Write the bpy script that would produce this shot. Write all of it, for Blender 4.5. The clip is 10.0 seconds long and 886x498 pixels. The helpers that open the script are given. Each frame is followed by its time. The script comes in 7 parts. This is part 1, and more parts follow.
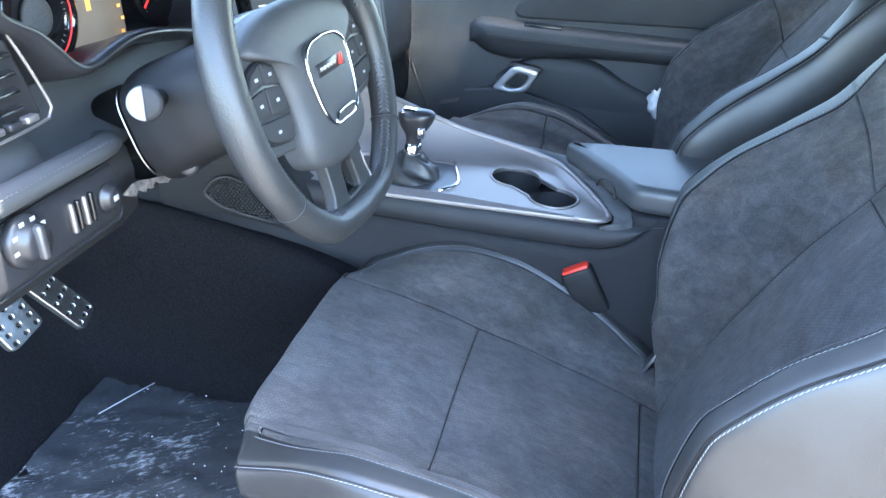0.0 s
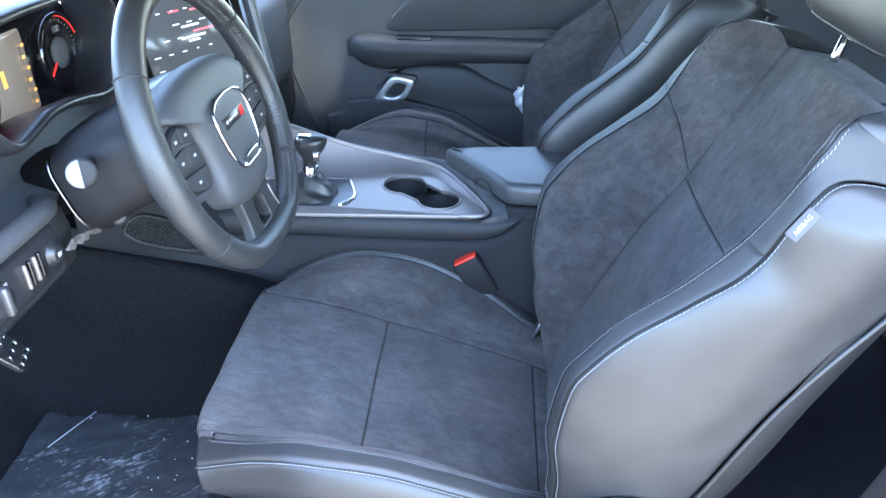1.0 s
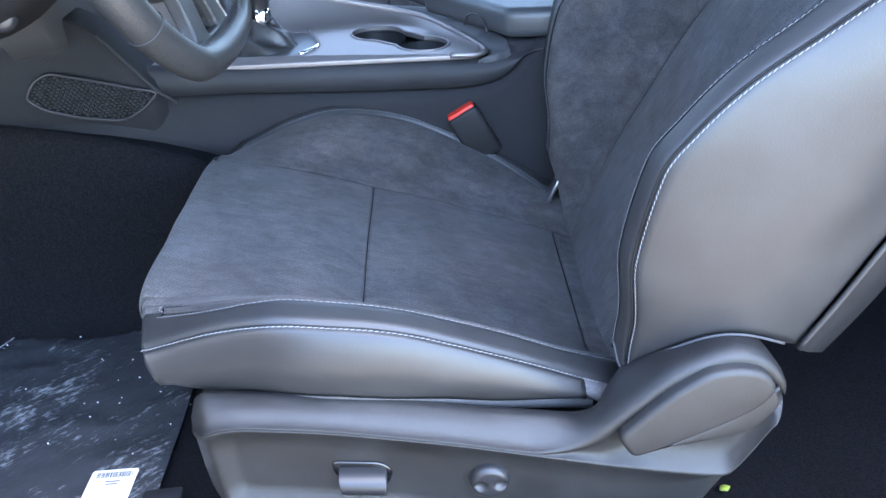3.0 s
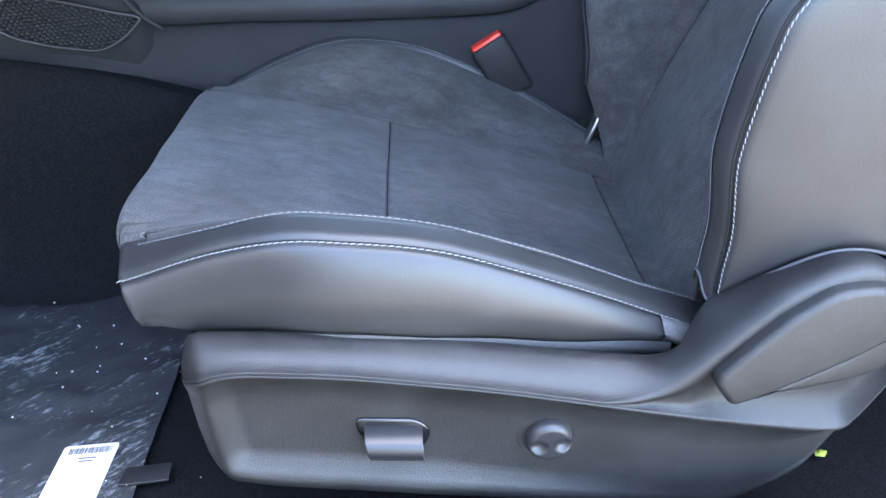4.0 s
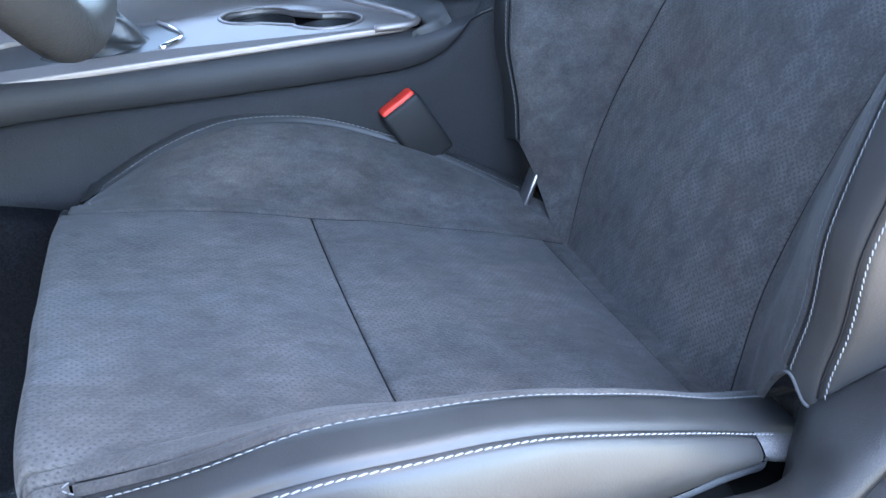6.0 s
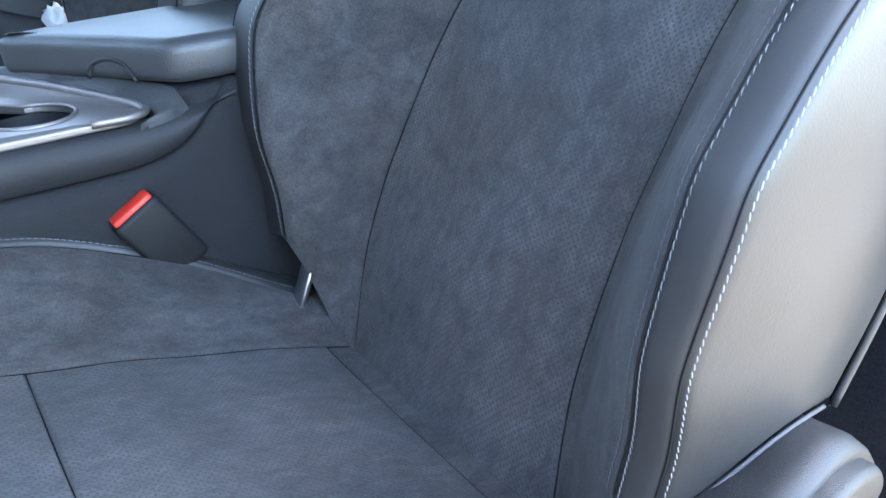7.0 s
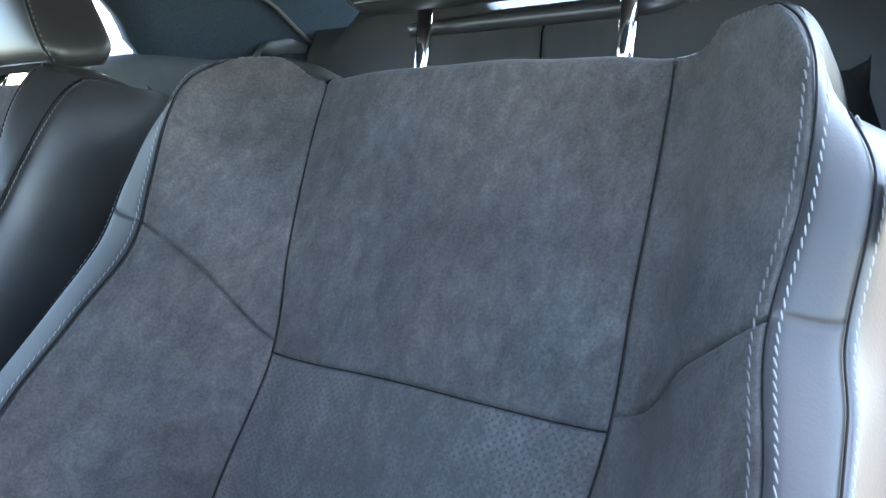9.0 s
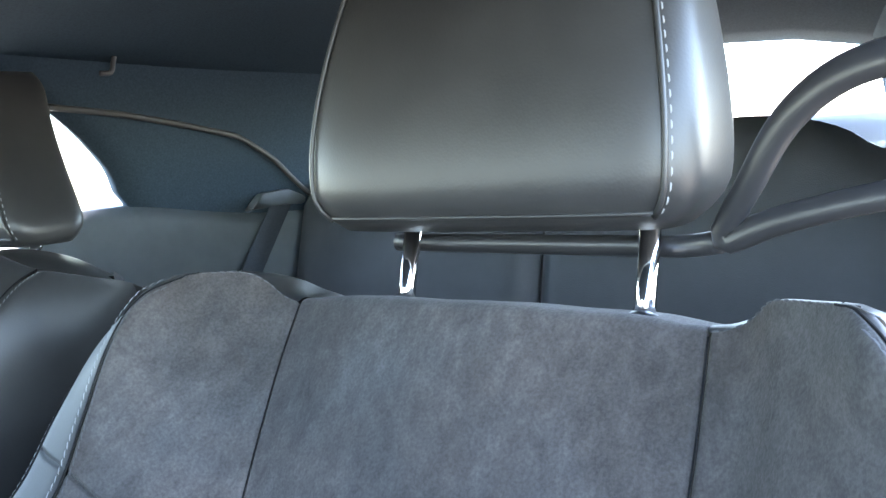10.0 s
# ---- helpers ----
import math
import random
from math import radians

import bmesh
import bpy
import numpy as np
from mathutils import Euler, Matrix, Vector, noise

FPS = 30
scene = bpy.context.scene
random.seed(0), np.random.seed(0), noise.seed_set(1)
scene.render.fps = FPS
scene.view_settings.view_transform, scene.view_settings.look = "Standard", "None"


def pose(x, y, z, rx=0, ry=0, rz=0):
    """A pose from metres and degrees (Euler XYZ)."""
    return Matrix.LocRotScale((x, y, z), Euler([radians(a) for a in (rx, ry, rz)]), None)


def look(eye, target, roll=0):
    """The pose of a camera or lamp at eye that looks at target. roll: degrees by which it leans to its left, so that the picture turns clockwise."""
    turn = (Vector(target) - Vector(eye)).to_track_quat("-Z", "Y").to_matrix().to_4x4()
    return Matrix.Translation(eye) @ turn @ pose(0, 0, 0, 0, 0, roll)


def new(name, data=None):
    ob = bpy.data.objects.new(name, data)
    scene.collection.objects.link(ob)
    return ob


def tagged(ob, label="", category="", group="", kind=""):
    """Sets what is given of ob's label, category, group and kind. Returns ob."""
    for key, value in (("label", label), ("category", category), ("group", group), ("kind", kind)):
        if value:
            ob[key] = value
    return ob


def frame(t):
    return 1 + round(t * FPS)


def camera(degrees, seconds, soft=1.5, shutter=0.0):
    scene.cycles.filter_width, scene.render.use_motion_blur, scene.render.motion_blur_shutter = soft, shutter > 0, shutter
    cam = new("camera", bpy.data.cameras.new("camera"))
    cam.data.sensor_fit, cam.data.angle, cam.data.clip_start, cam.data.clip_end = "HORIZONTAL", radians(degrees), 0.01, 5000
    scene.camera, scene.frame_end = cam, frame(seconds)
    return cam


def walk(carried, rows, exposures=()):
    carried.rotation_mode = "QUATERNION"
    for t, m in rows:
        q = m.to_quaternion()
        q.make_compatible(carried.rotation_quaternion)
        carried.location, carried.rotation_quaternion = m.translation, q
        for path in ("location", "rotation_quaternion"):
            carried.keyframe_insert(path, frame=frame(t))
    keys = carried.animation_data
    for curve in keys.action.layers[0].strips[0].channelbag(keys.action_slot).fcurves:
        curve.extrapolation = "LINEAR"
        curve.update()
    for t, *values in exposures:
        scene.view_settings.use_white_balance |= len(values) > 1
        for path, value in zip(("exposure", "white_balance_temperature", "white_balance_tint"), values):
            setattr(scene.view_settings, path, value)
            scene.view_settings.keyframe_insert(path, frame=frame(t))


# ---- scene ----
cam = camera(60.1, 10.0)
METRES, EYE, TILT, LEAN, TURN = 1.45, 1.18, -28.0, 0.0, 13.5
ROWS = [
    (0.0, 0.0, 0.0, 0.0, 0.0, -0.0, 0.0),
    (0.5, -0.0041, -0.0764, 0.0111, -4.39, -0.77, 4.28),
    (1.0, -0.0021, -0.1168, 0.0185, -7.34, -1.48, 6.98),
    (1.5, -0.0088, -0.1399, 0.0197, -9.14, -1.69, 8.54),
    (2.0, -0.0123, -0.1351, 0.014, -10.01, -2.71, 9.4),
    (2.5, -0.0275, -0.0573, -0.0364, -10.76, -3.49, 10.14),
    (3.0, -0.0468, 0.0553, -0.0999, -11.48, -3.95, 10.9),
    (4.5, -0.0682, 0.1533, -0.155, -12.16, -3.07, 11.95),
    (5.0, -0.0994, 0.1868, -0.1271, -14.44, -3.46, 12.91),
    (6.5, -0.101, 0.3104, -0.0605, -37.59, -8.56, 22.01),
    (7.0, -0.0578, 0.3269, -0.052, -45.29, -9.51, 24.52),
    (7.5, -0.0308, 0.3476, -0.0247, -52.06, -9.45, 26.96),
    (8.0, 0.0001, 0.3549, 0.0051, -57.63, -8.52, 29.31),
    (8.5, 0.0274, 0.3477, 0.0391, -61.43, -6.75, 31.03),
    (9.0, 0.0547, 0.343, 0.0623, -63.98, -4.26, 31.49),
    (9.5, 0.0941, 0.3421, 0.0845, -64.48, -0.35, 31.12),
    (10.0, 0.1237, 0.3359, 0.1082, -63.59, 4.61, 30.28),
]
# four more stations, at the ends of the stretches: seconds, eye, yaw, pitch, roll in degrees
STATIONS = [
    (3.2, -0.0902, 0.0138, 0.9733, 0.232, -31.536, -5.148),
    (4.3, -0.1181, 0.0633, 0.8735, 0.046, -30.329, -5.175),
    (5.2, -0.2010, 0.1503, 0.8872, -4.403, -30.025, -5.564),
    (6.3, -0.2367, 0.2922, 0.8936, -22.694, -30.798, -5.208),
]


def station(x, y, z, yaw, pitch, roll):
    yaw, pitch = radians(yaw), radians(pitch)
    ahead = Vector((-math.sin(yaw) * math.cos(pitch), math.cos(yaw) * math.cos(pitch), math.sin(pitch)))
    eye = Vector((x, y, z))
    return look(eye, eye + ahead, roll)


PATH = [(t, pose(0, 0, EYE, TILT, LEAN, TURN) @ pose(METRES * x, METRES * y, METRES * z, 90 + pitch, roll, yaw)) for t, x, y, z, yaw, pitch, roll in ROWS]
PATH += [(t, station(*row)) for t, *row in STATIONS]
walk(cam, sorted(PATH, key=lambda row: row[0]),
     [(0.0, 4.92, 6400, 6), (1.0, 4.86, 6300, 8), (2.0, 4.72, 6200, 10), (3.0, 4.63, 6500, 11), (4.5, 4.66, 6600, 10), (6.5, 4.95, 6700, 7), (7.5, 4.85, 7000, 6), (8.0, 4.55, 7000, 6), (9.0, 4.72, 7050, 8), (9.5, 4.75, 6950, 9), (10.0, 5.15, 6900, 9)])
# ---------------------------------------------------------------- light
world = bpy.data.worlds.new("sky")
scene.world = world
world.use_nodes = True
_wn = world.node_tree.nodes
_sky = _wn.new("ShaderNodeTexSky")
_sky.sky_type = "NISHITA"
_sky.sun_disc = False
SUN_EL, SUN_AZ = 70.0, 86.0
_sky.sun_elevation = radians(SUN_EL)
_sky.sun_rotation = radians(SUN_AZ)
_wn["Background"].inputs["Strength"].default_value = 0.15
world.node_tree.links.new(_sky.outputs[0], _wn["Background"].inputs["Color"])
# the sun stands high behind the car on the passenger's side; the roof shades the cabin
_sun = bpy.data.lights.new("sun", "SUN")
_sun.energy, _sun.angle, _sun.color = 4.0, radians(0.6), (1.0, 0.95, 0.88)
sun = new("sun", _sun)
_az, _el = radians(4.0), radians(SUN_EL)
sun.matrix_world = look((6 * math.cos(_el) * math.cos(_az), 6 * math.cos(_el) * math.sin(_az), 6 * math.sin(_el)), (0, 0, 0))


# ---------------------------------------------------------------- materials
def material(name, base, rough=0.5, metal=0.0, vary=0.0, vscale=8.0, bump=0.0, bscale=900.0, sheen=0.0,
             coat=0.0, dark=None, kind="noise", spec=0.5, emit=0.0, rvary=0.0, uv=False, fine=0.0, fscale=600.0):
    m = bpy.data.materials.new(name)
    m.use_nodes = True
    nt = m.node_tree
    nd, ln = nt.nodes, nt.links
    b = nd["Principled BSDF"]
    b.inputs["Base Color"].default_value = (*base, 1)
    b.inputs["Roughness"].default_value = rough
    b.inputs["Metallic"].default_value = metal
    b.inputs["Specular IOR Level"].default_value = spec
    b.inputs["Sheen Weight"].default_value = sheen
    b.inputs["Sheen Roughness"].default_value = 0.45
    b.inputs["Coat Weight"].default_value = coat
    if emit:
        b.inputs["Emission Color"].default_value = (*base, 1)
        b.inputs["Emission Strength"].default_value = emit
    tc = nd.new("ShaderNodeTexCoord")
    co = tc.outputs["UV" if uv else "Object"]
    if vary or rvary:
        n = nd.new("ShaderNodeTexNoise")
        n.inputs["Scale"].default_value = vscale
        n.inputs["Detail"].default_value = 6.0
        n.inputs["Roughness"].default_value = 0.62
        ln.new(co, n.inputs["Vector"])
        if vary:
            r = nd.new("ShaderNodeValToRGB")
            lo = dark if dark else tuple(c * (1 - vary) for c in base)
            hi = tuple(min(1, c * (1 + vary)) for c in base)
            r.color_ramp.elements[0].position, r.color_ramp.elements[1].position = 0.32, 0.68
            r.color_ramp.elements[0].color, r.color_ramp.elements[1].color = (*lo, 1), (*hi, 1)
            ln.new(n.outputs["Fac"], r.inputs["Fac"])
            ln.new(r.outputs["Color"], b.inputs["Base Color"])
        if rvary:
            mr = nd.new("ShaderNodeMapRange")
            mr.inputs["To Min"].default_value, mr.inputs["To Max"].default_value = rough - rvary, rough + rvary
            ln.new(n.outputs["Fac"], mr.inputs["Value"])
            ln.new(mr.outputs["Result"], b.inputs["Roughness"])
    if fine:
        # a second, much finer mottle over the first
        n2 = nd.new("ShaderNodeTexNoise")
        n2.inputs["Scale"].default_value = fscale
        n2.inputs["Detail"].default_value = 2.0
        ln.new(co, n2.inputs["Vector"])
        m2 = nd.new("ShaderNodeMapRange")
        m2.inputs["From Min"].default_value, m2.inputs["From Max"].default_value = 0.3, 0.7
        m2.inputs["To Min"].default_value, m2.inputs["To Max"].default_value = 1 - fine, 1 + fine
        ln.new(n2.outputs["Fac"], m2.inputs["Value"])
        sc = nd.new("ShaderNodeVectorMath"); sc.operation = "SCALE"
        lk = b.inputs["Base Color"].links
        if lk:
            ln.new(lk[0].from_socket, sc.inputs[0])
        else:
            sc.inputs[0].default_value = base
        ln.new(m2.outputs["Result"], sc.inputs["Scale"])
        ln.new(sc.outputs["Vector"], b.inputs["Base Color"])
    if bump:
        if kind == "voronoi":
            t = nd.new("ShaderNodeTexVoronoi")
            out = t.outputs["Distance"]
        else:
            t = nd.new("ShaderNodeTexNoise")
            t.inputs["Detail"].default_value = 3.0
            out = t.outputs["Fac"]
        t.inputs["Scale"].default_value = bscale
        ln.new(co, t.inputs["Vector"])
        bp = nd.new("ShaderNodeBump")
        bp.inputs["Strength"].default_value = bump
        bp.inputs["Distance"].default_value = 0.0012
        ln.new(out, bp.inputs["Height"])
        ln.new(bp.outputs["Normal"], b.inputs["Normal"])
    return m


def suede(name, base, holes=False):
    """Short-napped suede: brushed patches, streaks along the nap and fine fibres; with holes, rows of small punched dots."""
    m = bpy.data.materials.new(name)
    m.use_nodes = True
    nt = m.node_tree
    nd, ln = nt.nodes, nt.links
    b = nd["Principled BSDF"]
    b.inputs["Roughness"].default_value, b.inputs["Specular IOR Level"].default_value = 0.95, 0.12
    b.inputs["Sheen Weight"].default_value, b.inputs["Sheen Roughness"].default_value = 0.08, 0.5
    tc = nd.new("ShaderNodeTexCoord")

    def layer(scale, detail, lo, hi, stretch=None, turn=0.0):
        mp = nd.new("ShaderNodeMapping")
        mp.inputs["Rotation"].default_value = (0.3, 0.2, radians(turn))
        mp.inputs["Scale"].default_value = stretch or (1, 1, 1)
        ln.new(tc.outputs["Object"], mp.inputs["Vector"])
        n = nd.new("ShaderNodeTexNoise")
        n.inputs["Scale"].default_value, n.inputs["Detail"].default_value, n.inputs["Roughness"].default_value = scale, detail, 0.65
        n.inputs["Distortion"].default_value = 0.6 if stretch else 0.0
        ln.new(mp.outputs["Vector"], n.inputs["Vector"])
        r = nd.new("ShaderNodeMapRange")
        r.inputs["From Min"].default_value, r.inputs["From Max"].default_value = 0.33, 0.67
        r.inputs["To Min"].default_value, r.inputs["To Max"].default_value = lo, hi
        ln.new(n.outputs["Fac"], r.inputs["Value"])
        return r.outputs["Result"], n.outputs["Fac"]

    def times(a, c):
        x = nd.new("ShaderNodeMath")
        x.operation = "MULTIPLY"
        ln.new(a, x.inputs[0])
        ln.new(c, x.inputs[1])
        return x.outputs["Value"]
    patch, _ = layer(11.0, 4.0, 0.74, 1.27)
    streak, _ = layer(34.0, 5.0, 0.79, 1.22, (1.0, 2.6, 1.6), 28.0)
    fibre, fac = layer(520.0, 3.0, 0.80, 1.21)
    tint, _ = layer(7.0, 3.0, 0.0, 1.0)
    mix = nd.new("ShaderNodeMix")
    mix.data_type = "RGBA"
    mix.inputs[6].default_value = (base * 0.98, base * 0.99, base * 1.02, 1)
    mix.inputs[7].default_value = (base * 1.12, base * 0.99, base * 0.93, 1)
    ln.new(tint, mix.inputs[0])
    sc = nd.new("ShaderNodeVectorMath")
    sc.operation = "SCALE"
    ln.new(mix.outputs[2], sc.inputs[0])
    ln.new(times(times(patch, streak), fibre), sc.inputs["Scale"])
    colour = sc.outputs["Vector"]
    bp = nd.new("ShaderNodeBump")
    bp.inputs["Strength"].default_value, bp.inputs["Distance"].default_value = 0.45, 0.0012
    ln.new(fac, bp.inputs["Height"])
    normal = bp.outputs["Normal"]
    if holes:
        mp = nd.new("ShaderNodeMapping")
        mp.inputs["Rotation"].default_value = (0, 0, radians(45))
        mp.inputs["Scale"].default_value = (245, 245, 245)
        ln.new(tc.outputs["UV"], mp.inputs["Vector"])
        fr = nd.new("ShaderNodeVectorMath")
        fr.operation = "FRACTION"
        ln.new(mp.outputs["Vector"], fr.inputs[0])
        ds = nd.new("ShaderNodeVectorMath")
        ds.operation = "DISTANCE"
        ds.inputs[1].default_value = (0.5, 0.5, 0.0)
        ln.new(fr.outputs["Vector"], ds.inputs[0])
        mr = nd.new("ShaderNodeMapRange")
        mr.inputs["From Min"].default_value, mr.inputs["From Max"].default_value = 0.15, 0.27
        ln.new(ds.outputs["Value"], mr.inputs["Value"])
        mx = nd.new("ShaderNodeMix")
        mx.data_type = "RGBA"
        mx.inputs[6].default_value = (0.047, 0.047, 0.048, 1)
        ln.new(mr.outputs["Result"], mx.inputs[0])
        ln.new(colour, mx.inputs[7])
        colour = mx.outputs[2]
        b2 = nd.new("ShaderNodeBump")
        b2.inputs["Strength"].default_value, b2.inputs["Distance"].default_value = 0.3, 0.001
        ln.new(mr.outputs["Result"], b2.inputs["Height"])
        ln.new(normal, b2.inputs["Normal"])
        normal = b2.outputs["Normal"]
    ln.new(colour, b.inputs["Base Color"])
    ln.new(normal, b.inputs["Normal"])
    return m


SUEDE = suede("suede", 0.050)
SUEDE_PERF = suede("suede_perforated", 0.061, True)
LEATHER = material("leather", (0.025, 0.025, 0.0255), 0.41, vary=0.18, vscale=14, bump=0.05, bscale=600.0, kind="voronoi", rvary=0.07, spec=0.5)
BAND_LEATHER = material("band_leather", (0.025, 0.025, 0.0255), 0.54, vary=0.18, vscale=14, bump=0.05, bscale=600.0, kind="voronoi", rvary=0.07, spec=0.4)
VINYL = material("vinyl", (0.045, 0.046, 0.048), 0.56, vary=0.14, vscale=10, bump=0.2, bscale=700.0, kind="voronoi")
# black vinyl made paler and bluer: light on the quarter trim as base colour
LIT_VINYL = material("lit_vinyl", (0.075, 0.090, 0.102), 0.5, vary=0.14, vscale=10, bump=0.15, bscale=700.0, kind="voronoi")
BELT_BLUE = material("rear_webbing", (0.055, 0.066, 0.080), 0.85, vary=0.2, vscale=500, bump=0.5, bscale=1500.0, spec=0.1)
STALK_GREY = material("stalk_grey", (0.15, 0.15, 0.155), 0.6)
DOOR_VINYL = material("door_vinyl", (0.030, 0.031, 0.034), 0.58, vary=0.14, vscale=10, bump=0.15, bscale=700.0, kind="voronoi")
SATIN = material("satin_handle", (0.62, 0.62, 0.63), 0.34, metal=0.85)
# cabin vinyl darkened: the low console's weaker light is in its base colour
SHADED_VINYL = material("shaded_vinyl", (0.0125, 0.013, 0.015), 0.68, vary=0.14, vscale=10, bump=0.35, bscale=600.0, kind="voronoi", spec=0.22)
PAD_VINYL = material("pad_vinyl", (0.021, 0.0215, 0.024), 0.6, vary=0.12, vscale=12, bump=0.1, bscale=700.0, kind="voronoi", spec=0.3)
RIM_LEATHER = material("rim_leather", (0.024, 0.024, 0.024), 0.42, vary=0.12, vscale=20, bump=0.2, bscale=430.0, kind="voronoi", rvary=0.05)
LID = material("armrest_leather", (0.046, 0.049, 0.052), 0.42, vary=0.12, vscale=12, bump=0.2, bscale=650.0, kind="voronoi", spec=0.6)
HOOD = material("instrument_hood", (0.012, 0.012, 0.013), 0.6, vary=0.2, vscale=30, bump=0.2, bscale=1200.0, spec=0.3)
PLASTIC = material("grained_plastic", (0.0125, 0.0125, 0.0130), 0.46, vary=0.28, vscale=25, bump=0.45, bscale=1300.0, rvary=0.07, spec=0.55, fine=0.5, fscale=1600.0)
SMOOTH = material("smooth_black_plastic", (0.02, 0.02, 0.022), 0.35)
GLOSS = material("gloss_black", (0.008, 0.008, 0.009), 0.08, coat=0.5)
SILVER = material("satin_silver", (0.34, 0.308, 0.300), 0.58, metal=1.0, bump=0.03, bscale=2500.0)
GRAPHITE = material("graphite_plate", (0.12, 0.12, 0.125), 0.42, metal=0.7, bump=0.05, bscale=2500.0)
CHROME = material("chrome", (0.75, 0.75, 0.77), 0.09, metal=1.0)
THREAD = material("thread", (0.19, 0.195, 0.20), 0.8)
FOAM = material("pale_foam", (0.085, 0.078, 0.074), 0.95, vary=0.6, vscale=120, bump=1.0, bscale=160.0)
# near black, for the shade drawn into seam grooves
SEAM_SHADE = material("seam_shade", (0.012, 0.012, 0.013), 0.9, spec=0.1)
DARK_THREAD = material("dark_thread", (0.05, 0.05, 0.055), 0.7)
CARPET = material("carpet", (0.0075, 0.0075, 0.0088), 0.98, vary=0.5, vscale=320, bump=1.0, bscale=520.0, spec=0.08, fine=0.55, fscale=900.0)
HEADLINER = material("headliner", (0.029, 0.045, 0.061), 0.98, vary=0.2, vscale=300, bump=0.3, bscale=900.0, spec=0.1)
WEBBING = material("belt_webbing", (0.008, 0.0075, 0.008), 0.85, vary=0.2, vscale=500, bump=0.5, bscale=1500.0, spec=0.1)
FABRIC = material("woven_fabric", (0.085, 0.085, 0.088), 0.9, vary=0.4, vscale=700, bump=0.6, bscale=1100.0)
RED = material("red_plastic", (0.62, 0.035, 0.02), 0.38)
PAPER = material("paper", (0.80, 0.80, 0.80), 0.6, vary=0.05, vscale=40)
INK = material("ink", (0.07, 0.07, 0.08), 0.6)
GREY_INK = material("grey_ink", (0.35, 0.35, 0.37), 0.6)
WHITE_INK = material("white_print", (0.30, 0.30, 0.31), 0.5)
RUBBER = material("rubber", (0.018, 0.018, 0.019), 0.75)
STEEL = material("brushed_steel", (0.55, 0.55, 0.56), 0.3, metal=1.0, vary=0.1, vscale=60)
CONCRETE = material("asphalt", (0.118, 0.105, 0.093), 0.9, vary=0.2, vscale=0.7, bump=0.3, bscale=30)
LINER = material("underside", (0.02, 0.02, 0.02), 0.9)
PAINT = material("body_paint", (0.10, 0.10, 0.11), 0.25, coat=1.0)


# ---------------------------------------------------------------- mesh tools
def link(name, bm, mat, parent=None, label="", smooth=True, loc=None):
    me = bpy.data.meshes.new(name)
    bm.to_mesh(me)
    bm.free()
    if smooth:
        for p in me.polygons:
            p.use_smooth = True
    me.materials.append(mat)
    ob = new(name, me)
    if parent:
        ob.parent = parent
    if loc:
        ob.location = loc
    if label:
        ob["label"] = label
    return ob


def part(name, bm, mat, parent, label="", smooth=True):
    return link(name, bm, mat, parent, label, smooth)


def thing(name, at, label, category, group="", kind=""):
    ob = new(name)
    ob.location = at
    ob.empty_display_size = 0.05
    return tagged(ob, label, category, group, kind)


def key(v, pairs):
    """Smooth curve through a few (v, value) pairs."""
    n = len(pairs)
    if v <= pairs[0][0]:
        return pairs[0][1]
    if v >= pairs[-1][0]:
        return pairs[-1][1]
    for i in range(n - 1):
        if v <= pairs[i + 1][0]:
            break
    (x0, y0), (x1, y1) = pairs[i], pairs[i + 1]

    def slope(k):
        a, b = pairs[max(k - 1, 0)], pairs[min(k + 1, n - 1)]
        return (b[1] - a[1]) / (b[0] - a[0])
    h = x1 - x0
    t = (v - x0) / h
    m0, m1 = slope(i) * h, slope(i + 1) * h
    return ((2 * t - 3) * t * t + 1) * y0 + ((t - 2) * t + 1) * t * m0 + (3 - 2 * t) * t * t * y1 + (t - 1) * t * t * m1


def spline(pts, t):
    """Catmull-Rom through points; t counts points."""
    n = len(pts)
    i = min(max(int(t), 0), n - 2)
    f = t - i
    p1, p2 = pts[i], pts[i + 1]
    p0 = pts[i - 1] if i > 0 else 2 * p1 - p2
    p3 = pts[i + 2] if i + 2 < n else 2 * p2 - p1
    return 0.5 * ((2 * p1) + (p2 - p0) * f + (2 * p0 - 5 * p1 + 4 * p2 - p3) * f * f + (3 * p1 - p0 - 3 * p2 + p3) * f * f * f)


def smooth_line(pts, step=0.006, closed=False):
    pts = [Vector(p) for p in pts]
    if closed:
        n = len(pts)
        out = []
        for i in range(n):
            p0, p1, p2, p3 = (pts[(i + k) % n] for k in (-1, 0, 1, 2))
            m = max(2, int((p2 - p1).length / step))
            out += [spline([p0, p1, p2, p3], 1 + k / m) for k in range(m)]
        return out
    out = []
    for i in range(len(pts) - 1):
        m = max(1, int((pts[i + 1] - pts[i]).length / step))
        out += [spline(pts, i + k / m) for k in range(m)]
    return out + [pts[-1]]


def side_sign(fn):
    """+1 or -1: turns the cross product of a surface's two directions outward (up at its middle)."""
    n = (fn(0.5, 6.03) - fn(0.5, 5.97)).cross(fn(0.51, 6) - fn(0.49, 6))
    return 1.0 if n.z > 0 else -1.0


def crowd(t, k=0.8):
    """Evenly spaced 0..1 moved towards both ends."""
    return t - k * math.sin(2 * math.pi * t) / (2 * math.pi)


